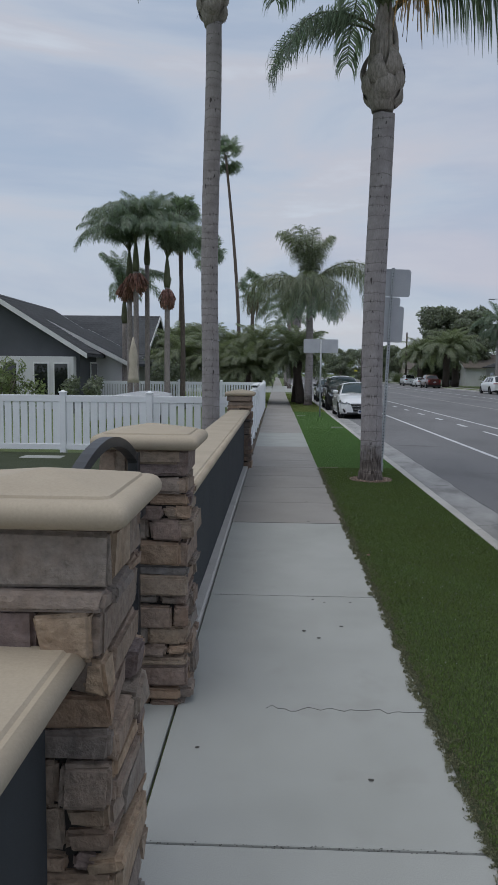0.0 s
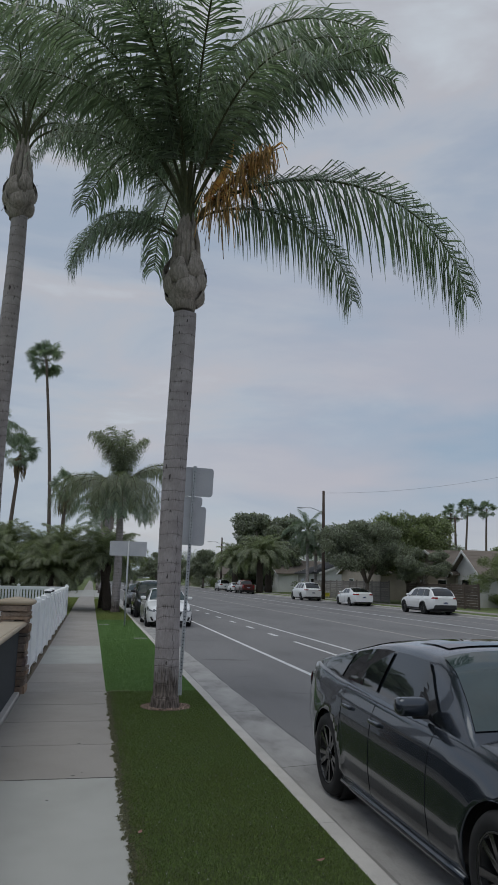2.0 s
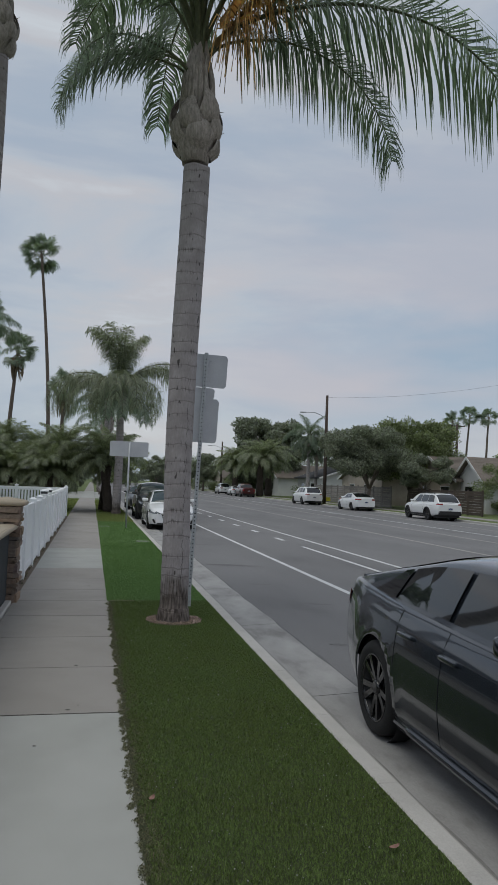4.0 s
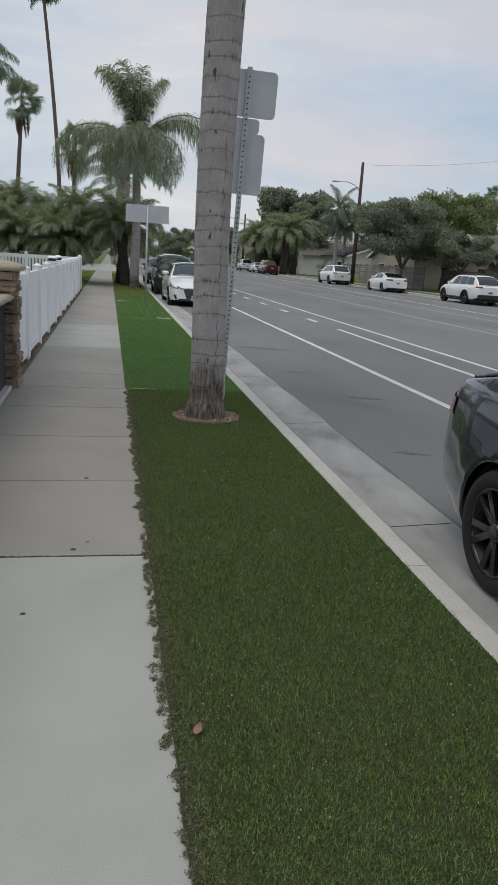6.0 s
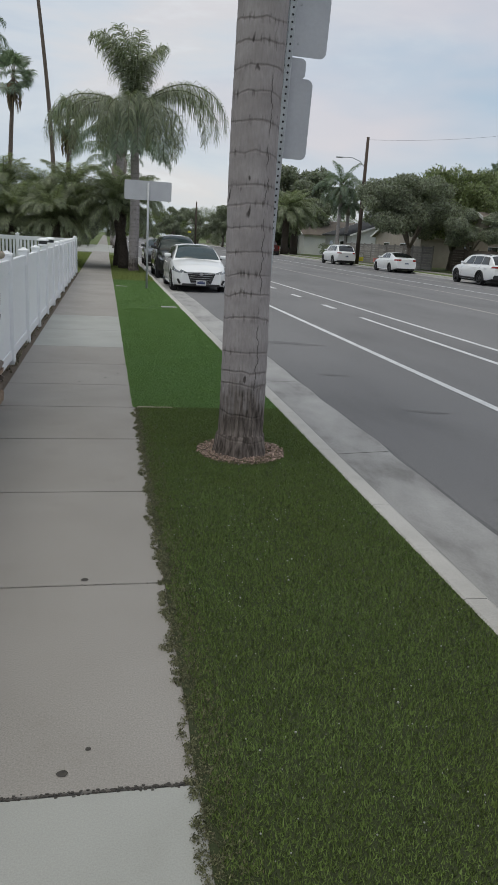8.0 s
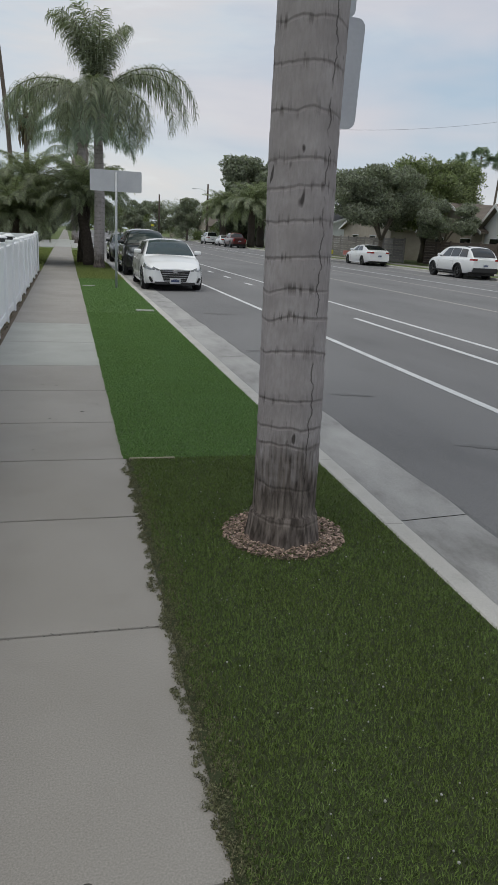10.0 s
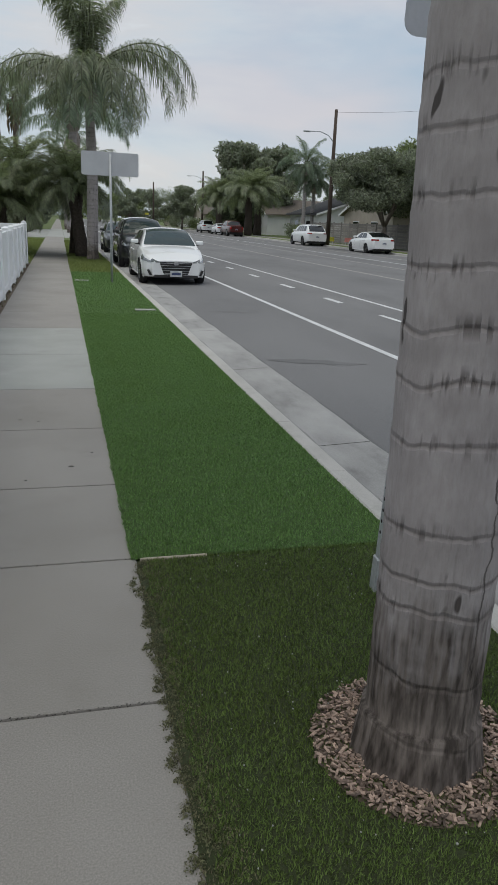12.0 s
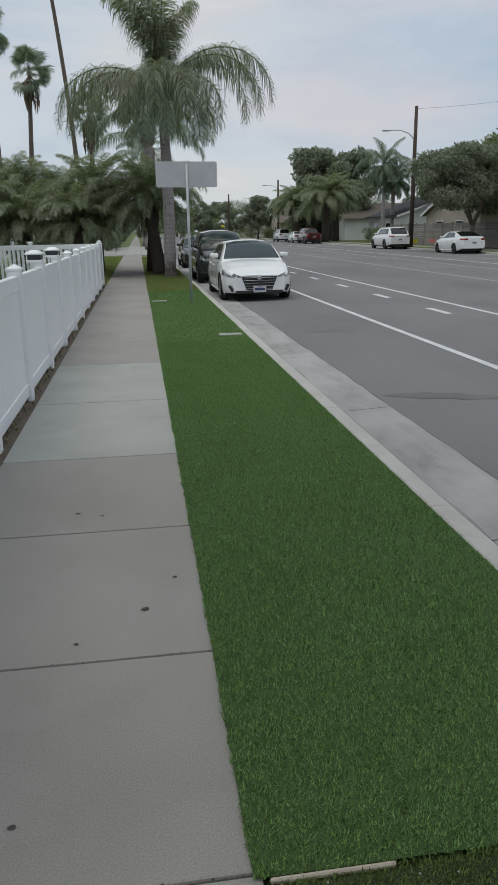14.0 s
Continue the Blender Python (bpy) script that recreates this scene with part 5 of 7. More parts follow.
for k, (x, y, h, sp) in enumerate(((15.5, 190, 8, 5), (21, 175, 8, 5), (27, 160, 9, 6), (8, 215, 9, 6), (2.0, 230, 9, 6), (-5, 150, 9, 6), (-8, 110, 8, 5), (-12, 85, 7.5, 4.5), (-4.5, 98, 5.5, 3), (34, 120, 9, 6), (36, 95, 7, 4), (40, 75, 7, 4.5), (46, 66, 6, 4.5), (12, 240, 9, 7), (-15, 62, 6, 4), (-20, 48, 6.5, 4.5), (18.5, 205, 9, 5), (5, 300, 12, 12), (-14, 310, 13, 14), (25, 320, 13, 14), (45, 290, 13, 14), (64, 270, 12, 14), (85, 250, 12, 14), (-3.6, 118, 6, 3), (-6, 180, 9, 6), (-3.0, 84, 4.5, 2.2), (60, 150, 9, 9), (75, 140, 9, 9), (52, 110, 7, 6), (-32, 70, 7, 7), (-28, 100, 9, 9), (14.5, 168, 6, 3.5))):
    tree(x, y, h, sp, "distant leafy tree along the street", 80 + k, 9000, 0.2, (M["leaf_tree"], M["leaf_tree_green"])[k % 3 == 0], clumps=18, low=0.12)
queen_palm(27.0, 85, 6.6, 0.25, 0.2, 1.6, [(k, a + 10, t, s * 0.95) for k, a, t, s in FULL_FRONDS], "queen palm across the street", 71, big=0.4, sides=12)
queen_palm(28.4, 86, 5.0, 0.25, 0.2, 1.6, [(k, a + 50, t, s * 0.8) for k, a, t, s in FULL_FRONDS], "shorter queen palm across the street", 72, big=0.4, sides=12)
queen_palm(31.5, 83, 5.6, 0.22, 0.18, 1.5, [(k, a + 80, t, s * 0.8) for k, a, t, s in FULL_FRONDS], "queen palm behind the utility pole", 73, big=0.36, sides=12)
for k, (x, y, h, sp, m) in enumerate(((-10.4, 17.0, 2.2, 1.6, "leaf_tree_green"), (-12.8, 17.5, 2.1, 1.6, "leaf_tree_green"), (-3.6, 30.0, 1.6, 1.0, "leaf_tree"), (-6.0, 29.3, 2.4, 1.3, "leaf_tree"), (-4.6, 41.0, 3.0, 2.2, "leaf_tree"), (-9.5, 42.0, 3.6, 2.6, "leaf_tree"),
                                   (31.0, 45.0, 1.3, 1.2, "leaf_tree_green"), (24.0, 74.0, 1.6, 1.4, "leaf_tree_green"), (24.5, 124, 2.2, 2.4, "leaf_tree"), (23.8, 134, 2.0, 2.4, "leaf_tree_green"), (24.2, 146, 2.4, 2.6, "leaf_tree"), (23.5, 158, 2.2, 2.6, "leaf_tree"), (23.0, 172, 2.6, 3.0, "leaf_tree_green"), (22.5, 188, 2.8, 3.2, "leaf_tree"), (25.5, 80.0, 1.4, 1.4, "leaf_tree"), (27.6, 90.0, 1.8, 1.8, "leaf_tree"), (22.8, 118, 1.6, 2.0, "leaf_tree"), (-2.8, 75, 1.3, 1.2, "leaf_tree_green"), (-2.9, 70, 1.6, 1.2, "leaf_tree"), (-3.0, 80, 2.2, 1.4, "leaf_tree"), (-3.2, 88, 2.4, 1.5, "leaf_tree_green"), (-3.3, 60, 2.0, 1.5, "leaf_tree"), (-5.6, 61, 2.2, 1.8, "leaf_tree"), (-4.0, 55, 1.6, 1.4, "leaf_tree"))):
    shrub(x, y, h, sp, "leafy green garden shrub", 120 + k, 3000, 0.09, M[m])


# ---- houses ----
def gable_house(name, x0, x1, y0, y1, eave, ridge, axis, wall, roof, label, windows=(), over=0.45, doors=()):
    """A house with a gable roof; axis: the way its ridge runs. windows: (side, along, z, width, height)."""
    cx, cy = (x0 + x1) / 2, (y0 + y1) / 2
    h = thing(name, (cx, cy, 0), label, "house", "houses")
    hx, hy = (x1 - x0) / 2, (y1 - y0) / 2
    bm = bmesh.new()
    if axis == "y":
        prof = [(-hx, -0.05), (hx, -0.05), (hx, eave), (0, ridge), (-hx, eave)]
        rows = [[bm.verts.new((a, yy, z)) for a, z in prof] for yy in (-hy, hy)]
    else:
        prof = [(-hy, -0.05), (hy, -0.05), (hy, eave), (0, ridge), (-hy, eave)]
        rows = [[bm.verts.new((xx, a, z)) for a, z in prof] for xx in (-hx, hx)]
    for a in range(5):
        b = (a + 1) % 5
        bm.faces.new((rows[0][a], rows[0][b], rows[1][b], rows[1][a]))
    bm.faces.new(rows[0]), bm.faces.new(rows[1])
    bmesh.ops.recalc_face_normals(bm, faces=bm.faces)
    part("wall", bm, wall, h)
    half, run = (hx, hy) if axis == "y" else (hy, hx)
    slope = (ridge - eave) / half
    for side in (-1, 1):
        bm = bmesh.new()
        e = half + over
        pts = [(0, ridge + 0.03), (side * e, eave - slope * over + 0.03), (side * e, eave - slope * over + 0.15), (0, ridge + 0.17)]
        rows = [[bm.verts.new((a, v, z) if axis == "y" else (v, a, z)) for a, z in pts] for v in (-run - over, run + over)]
        for a in range(4):
            b = (a + 1) % 4
            bm.faces.new((rows[0][a], rows[0][b], rows[1][b], rows[1][a]))
        bm.faces.new(rows[0]), bm.faces.new(rows[1])
        bmesh.ops.recalc_face_normals(bm, faces=bm.faces)
        r = part("roof", bm, roof, h)
        # courses of shingles
        bm = bmesh.new()
        n = max(4, int(half * 1.12 / 0.28))
        for k in range(n):
            s0 = (k + 0.05) / n
            a0, a1 = side * e * s0, side * e * min(1, s0 + 0.9 / n)
            z0, z1 = ridge + 0.175 - slope * abs(a0), ridge + 0.175 - slope * abs(a1) + 0.02
            vs = [(a0, -run - over, z0), (a1, -run - over, z1), (a1, run + over, z1), (a0, run + over, z0)]
            bm.faces.new([bm.verts.new(v if axis == "y" else (v[1], v[0], v[2])) for v in vs])
        tagged(part("shingle_cover", bm, roof, r), kind="stuff")
        for v in (-run - over - 0.02, run + over + 0.02):
            bm = bmesh.new()
            p2 = [(0, ridge - 0.05), (side * e, eave - slope * over - 0.05), (side * e, eave - slope * over + 0.17), (0, ridge + 0.19)]
            q0 = [bm.verts.new((a, v - 0.02, z) if axis == "y" else (v - 0.02, a, z)) for a, z in p2]
            q1 = [bm.verts.new((a, v + 0.02, z) if axis == "y" else (v + 0.02, a, z)) for a, z in p2]
            for a in range(4):
                b = (a + 1) % 4
                bm.faces.new((q0[a], q0[b], q1[b], q1[a]))
            bm.faces.new(q0), bm.faces.new(q1)
            bmesh.ops.recalc_face_normals(bm, faces=bm.faces)
            part("fascia", bm, M["trim_white"], r, "white bargeboard")
    for side, along, z, w, hh in windows:
        if side in "fb":
            yy = -hy if side == "f" else hy
            s = -1 if side == "f" else 1
            lo, hi = (along - w / 2, yy + s * 0.05 - 0.03, z), (along + w / 2, yy + s * 0.05 + 0.03, z + hh)
            glo, ghi = (along - w / 2 + 0.07, yy + s * 0.082 - 0.008, z + 0.07), (along + w / 2 - 0.07, yy + s * 0.082 + 0.008, z + hh - 0.07)
        else:
            xx = -hx if side == "l" else hx
            s = -1 if side == "l" else 1
            lo, hi = (xx + s * 0.05 - 0.03, along - w / 2, z), (xx + s * 0.05 + 0.03, along + w / 2, z + hh)
            glo, ghi = (xx + s * 0.082 - 0.008, along - w / 2 + 0.07, z + 0.07), (xx + s * 0.082 + 0.008, along + w / 2 - 0.07, z + hh - 0.07)
        wn = part("window", new_box(lo, hi, 0.01), M["trim_white"], h)
        part("pane", new_box(glo, ghi), M["glass_dark"], wn)
    return h


gable_house("house", -17.6, -9.6, 24.5, 33.0, 2.55, 5.0, "y", M["siding_dark"], M["shingle"], "dark house with dark gable roof behind the yard", (("f", 1.6, 0.7, 0.8, 1.5), ("f", 2.9, 0.7, 0.9, 1.5), ("r", -2.0, 0.9, 1.2, 1.2)))
gable_house("house", -15.6, -8.2, 27.5, 34.4, 2.1, 3.95, "y", M["wall_white"], M["shingle"], "white house wing with dark shingle roof and white fascia", (("f", 0.6, 0.2, 1.8, 1.6), ("r", -2.0, 0.9, 1.2, 1.0)))
gable_house("house", -16.2, -9.0, 35.6, 45.6, 2.6, 5.2, "x", M["wall_white"], M["shingle"], "long dark shingle roof of the house behind the white wing", (("f", 1.0, 0.9, 1.2, 1.1),))
gable_house("house", -30, -19, 22, 34, 2.7, 4.6, "x", M["wall_white"], M["shingle"], "white neighbouring house with dark roof", (("f", 2, 0.9, 1.4, 1.2),))
gable_house("house", 29.2, 41, 49.5, 59, 2.6, 4.55, "x", M["wall_tan"], M["shingle_brown"], "tan bungalow with brown shingle roof across the street", (("l", -2.5, 0.9, 1.6, 1.2), ("l", 1.6, 0.9, 1.4, 1.2)))
gable_house("house", 29.4, 34.6, 45.6, 50.2, 2.55, 4.3, "x", M["wall_white"], M["shingle_brown"], "front gable of the tan bungalow with white bargeboards", (("l", 0, 0.95, 1.6, 1.2),))
gable_house("house", 28.5, 40, 64, 76, 2.7, 4.7, "x", M["wall_tan"], M["shingle_brown"], "low tan house behind the board fence", (("l", -2, 0.9, 1.5, 1.2), ("l", 2.5, 0.9, 1.5, 1.2)))
gable_house("house", 28.5, 40, 84, 95, 2.8, 4.8, "y", M["wall_white"], M["shingle"], "low white house with dark roof across the street", (("l", -2, 0.9, 1.5, 1.2), ("l", 2.5, 0.9, 1.5, 1.2), ("f", 0, 0.9, 1.5, 1.2)))
gable_house("house", 28, 40, 104, 116, 2.8, 4.8, "x", M["wall_white"], M["shingle_brown"], "white house with brown roof far along the street", (("l", -2, 0.9, 1.5, 1.2), ("l", 2.5, 0.9, 1.5, 1.2)))
gable_house("house", 28, 40, 22, 36, 2.7, 4.8, "y", M["wall_tan"], M["shingle_brown"], "tan house across the street", (("l", -2, 0.9, 1.5, 1.2), ("l", 2.5, 0.9, 1.5, 1.2)))
gable_house("house", -18, -6, 70, 82, 2.7, 4.8, "y", M["wall_white"], M["shingle"], "white house beyond the side street", (("r", 0, 0.9, 1.5, 1.2), ("f", 0, 0.9, 1.5, 1.2)))
gable_house("house", -18, -6, 92, 104, 2.7, 4.8, "y", M["wall_tan"], M["shingle_brown"], "tan house further along the street", (("r", 0, 0.9, 1.5, 1.2),))

for y0, m, r in ((126, "wall_white", "shingle"), (147, "wall_tan", "shingle_brown"), (169, "wall_white", "shingle_brown"), (192, "wall_tan", "shingle")):
    gable_house("house", 27, 39, y0, y0 + 12, 2.8, 4.8, "x", M[m], M[r], "low house far along the street", (("l", -2, 0.9, 1.5, 1.2), ("l", 2.5, 0.9, 1.5, 1.2)))


def board_fence(x0, y0, x1, y1, h, m, label):
    f = thing("board_fence", (0, 0, 0), label, "fence", "wooden fences")
    a, b = Vector((x0, y0, 0)), Vector((x1, y1, 0))
    d = (b - a).normalized()
    n = int((b - a).length / 2.0)
    turn = Matrix((d, Vector((-d.y, d.x, 0)), (0, 0, 1))).transposed().to_4x4()
    for k in range(n):
        mm = Matrix.Translation(a + d * (2.0 * k)) @ turn
        bm = new_box((-0.06, -0.06, -0.05), (0.06, 0.06, h + 0.05), 0.01)
        bm.transform(mm)
        part("post", bm, m, f)
        rows = 9
        for q in range(rows):
            z = 0.04 + (h - 0.06) * q / rows
            bm = new_box((0.06, -0.02, z), (1.94, 0.02, z + (h - 0.06) / rows - 0.015))
            bm.transform(mm)
            part("board", bm, m, f)
    return f


pw = new_box((-13.4, 24.0, -0.05), (-9.75, 24.46, 2.3), 0.01)
tagged(link_mesh("porch_wall", pw, M["wall_white"]), "white rendered porch wall of the dark house", "wall", kind="structure")
for x in (-12.6, -11.2, -10.3):
    w = tagged(thing("porch_window", (x, 23.98, 0)), "dark tall porch window in white frame", "window", "porch windows", "structure")
    part("window_frame", new_box((-0.36, -0.02, 0.5), (0.36, 0.02, 2.05), 0.01), M["trim_white"], w)
    part("pane", new_box((-0.29, -0.035, 0.57), (0.29, -0.022, 1.98)), M["glass_dark"], w)


board_fence(25.0, 53.5, 25.0, 76.0, 1.85, M["wood_grey"], "weathered grey horizontal board fence")
board_fence(26.2, 40.5, 26.2, 53.0, 1.75, M["wood_brown"], "dark brown board fence behind the trees")


# ---- street furniture ----
def perforated_post(parent, h, w=0.025):
    post = part("post", new_box((-w, -w, -0.05), (w, w, h), 0.004), M["galv"], parent, "square galvanised post with punched holes")
    bm = bmesh.new()
    n = int((h - 0.3) / 0.0508)
    for k in range(n):
        z = 0.28 + 0.0508 * k
        for ax in range(4):
            c, s = (0, -1, 0, 1)[ax], (-1, 0, 1, 0)[ax]
            ring = []
            for q in range(8):
                a = 2 * math.pi * q / 8
                t, zz = 0.009 * math.cos(a), 0.009 * math.sin(a)
                ring.append(bm.verts.new((c * (w + 0.0015) + (t if c == 0 else 0), s * (w + 0.0015) + (t if s == 0 else 0), z + zz)))
            bm.faces.new(ring)
    part("holes", bm, M["hole"], post)
    return post


def sign_plate(parent, w, h, z, y, x=0.0, corner=0.05, name="sign_plate"):
    """A flat plate with rounded corners."""
    bm = bmesh.new()
    outline = []
    for cx, cz, a0 in ((w / 2 - corner, h / 2 - corner, 0), (-w / 2 + corner, h / 2 - corner, 90), (-w / 2 + corner, -h / 2 + corner, 180), (w / 2 - corner, -h / 2 + corner, 270)):
        for q in range(5):
            a = radians(a0 + 22.5 * q)
            outline.append((x + cx + corner * math.cos(a), z + cz + corner * math.sin(a)))
    f0 = [bm.verts.new((px, y - 0.0015, pz)) for px, pz in outline]
    f1 = [bm.verts.new((px, y + 0.0015, pz)) for px, pz in outline]
    n = len(outline)
    bm.faces.new(f0), bm.faces.new(f1)
    for k in range(n):
        bm.faces.new((f0[k], f0[(k + 1) % n], f1[(k + 1) % n], f1[k]))
    bmesh.ops.recalc_face_normals(bm, faces=bm.faces)
    pl = part(name, bm, M["sign_back"], parent, "blank grey aluminium back")
    for q in (-h * 0.3, h * 0.3):
        bm = bmesh.new()
        bmesh.ops.create_cone(bm, cap_ends=True, segments=8, radius1=0.008, radius2=0.008, depth=0.012, matrix=Matrix.Translation((x, y - 0.006, z + q)) @ Matrix.Rotation(math.pi / 2, 4, "X"))
        part("bolt", bm, M["galv"], pl)
    return pl


SIGN = (1.045, 4.36)
s1 = thing("street_sign", (*SIGN, 0), "backs of two grey signs on a punched steel post", "street sign", "street signs", rz=-4)
s1.matrix_basis = pose(*SIGN, 0, 0, 1.9, -4)
perforated_post(s1, 3.42)
part("sleeve", new_box((-0.032, -0.032, -0.05), (0.032, 0.032, 0.16), 0.004), M["galv"], s1, "dull steel anchor sleeve")
sign_plate(s1, 0.46, 0.45, 3.18, 0.032, 0.07)
sign_plate(s1, 0.30, 0.15, 2.87, 0.032, 0.0, 0.04)
sign_plate(s1, 0.40, 0.60, 2.50, 0.034, 0.02)

s2 = thing("street_sign", (0.92, 19.95, 0), "wide blank-backed sign on a thin steel post", "street sign", "street signs", rz=3)
bm = bmesh.new()
lathe(bm, [(-0.05, 0.03), (2.92, 0.03)], 10)
part("post", bm, M["galv"], s2)
sign_plate(s2, 1.32, 0.52, 2.71, 0.034, 0.0, 0.04)


def utility_pole(x, y, h, r, label, arm=None, cross=False):
    p = thing("utility_pole", (x, y, 0), label, "utility pole", "utility poles")
    bm = bmesh.new()
    lathe(bm, [(-0.05, r * 1.15), (h * 0.5, r), (h, r * 0.75)], 10)
    part("pole", bm, M["pole_wood"], p)
    if arm:
        dx, z = arm
        bm = bmesh.new()
        tube(bm, [(0, 0, z), (dx * 0.25, 0, z + 0.55), (dx * 0.6, 0, z + 0.8), (dx, 0, z + 0.78)], 0.035, 6)
        a = part("lamp_arm", bm, M["galv"], p)
        bm = new_box((dx - 0.62 if dx < 0 else dx, -0.11, z + 0.7), (dx if dx < 0 else dx + 0.62, 0.11, z + 0.82), 0.04)
        part("lamp_head", bm, M["galv"], a)
    if cross:
        part("crossarm", new_box((-1.35, -0.06, h - 0.35), (1.35, 0.06, h - 0.2)), M["pole_wood"], p)
        for q in (-1.2, -0.5, 0.5, 1.2):
            bm = bmesh.new()
            lathe(bm, [(h - 0.2, 0.04), (h - 0.02, 0.05)], 6)
            bm.transform(Matrix.Translation((q, 0, 0)))
            part("insulator", bm, M["plastic_black"], p)
    return p


utility_pole(21.98, 62.7, 10.65, 0.17, "dark wooden pole with a curved street lamp arm", (-2.1, 8.1))
utility_pole(22.6, 125, 9.2, 0.17, "wooden pole with a lamp arm far off", (-2.0, 7.6))
utility_pole(16.6, 142, 7.9, 0.16, "bare wooden pole far along the street")
utility_pole(55.9, 100, 12.3, 0.2, "wooden utility pole with a crossarm behind the houses", None, True)


def cable(a, b, sag, label):
    bm = bmesh.new()
    a, b = Vector(a), Vector(b)
    tube(bm, [a.lerp(b, k / 20) - Vector((0, 0, 4 * sag * (k / 20) * (1 - k / 20))) for k in range(21)], 0.008, 5)
    tagged(link_mesh("cable", bm, M["wire"]), label, "cable", "overhead cables")


cable((21.98, 62.7, 10.45), (48, 44, 15.2), 1.5, "sagging overhead cable from the pole")
for x, y, m, txt in ((22.6, 63.6, "sign_yellow", "small yellow yard sign"), (23.9, 62.8, "sign_pink", "small pink yard sign"), (16.3, 150, "sign_yellow", "small yellow traffic sign")):
    z = 2.2 if y > 100 else 0.25
    t = thing("yard_sign", (x, y, 0), txt, "sign", "small signs")
    part("board", new_box((-0.32, -0.01, z), (0.32, 0.01, z + 0.36), 0.004), M[m], t)
    for q in (-0.2, 0.2):
        part("stake", new_box((q - 0.012, -0.012, -0.05), (q + 0.012, 0.012, z)), M["galv"], t)

# yard furniture behind the fence
u = thing("patio_umbrella", (-6.25, 19.8, 0), "folded beige patio umbrella on a pole", "umbrella")
bm = bmesh.new()
lathe(bm, [(0.0, 0.28), (0.06, 0.28), (0.08, 0.03), (2.9, 0.022)], 12)
part("pole", bm, M["galv"], u)
bm = bmesh.new()
lathe(bm, [(1.25, 0.24), (1.45, 0.2), (1.9, 0.15), (2.3, 0.17), (2.75, 0.08), (2.98, 0.02)], 16, wobble=lambda a, z: 0.18 * math.sin(a * 8))
part("canopy", bm, M["canvas"], u)
u = thing("covered_table", (-5.3, 14.5, 0), "outdoor table under a grey fitted cover", "table")
bm = bmesh.new()
surface(bm, lambda a, v: (1.25 * a * (1 + 0.06 * (1 - v)), 0.55 * math.copysign(1, 1) * (2 * v - 1), 1.02 + 0.10 * math.sin(a * 2.1) - 0.10 * a * a - 0.15 * (2 * v - 1) ** 2), [k / 10 - 1 for k in range(21)], [k / 8 for k in range(9)])
r = bmesh.ops.extrude_edge_only(bm, edges=[e for e in bm.edges if e.is_boundary])
bmesh.ops.translate(bm, verts=[v for v in r["geom"] if isinstance(v, bmesh.types.BMVert)], vec=(0, 0, -0.55))
part("cover", bm, M["tarp"], u)
for sx in (-1, 1):
    for sy in (-1, 1):
        part("leg", new_box((sx * 1.0 - 0.03, sy * 0.4 - 0.03, -0.02), (sx * 1.0 + 0.03, sy * 0.4 + 0.03, 0.8)), M["black_metal"], u)
for k, (x, y) in enumerate(((-8.9, 20.5), (-8.1, 20.9))):
    pot = thing("plant_pot", (x, y, 0), "dark pot with a small leafy plant", "plant", "potted plants")
    bm = bmesh.new()
    lathe(bm, [(-0.02, 0.2), (0.5, 0.3), (0.56, 0.32), (0.56, 0.27), (0.5, 0.26)], 14)
    part("pot", bm, M["plastic_black"], pot)
    ob = new("leaves", leaf_cloud("leaves", [(0, 0, 0.95, 0.4, 0.4, 0.4), (0.15, 0.1, 1.2, 0.25, 0.25, 0.3)], 500, 0.09, M["leaf_tree"], 300 + k))
    ob.parent = pot


# ---- cars ----
def smoothed(points, y):
    """Piecewise curve through (y, value), eased between the points."""
    for (a, va), (b, vb) in zip(points[:-1], points[1:]):
        if y <= b:
            s = max(0.0, min(1.0, (y - a) / (b - a)))
            return va + (vb - va) * s
    return points[-1][1]


def rounded(points, y, r=0.07):
    return sum(smoothed(points, y + r * q / 3) for q in range(-3, 4)) / 7


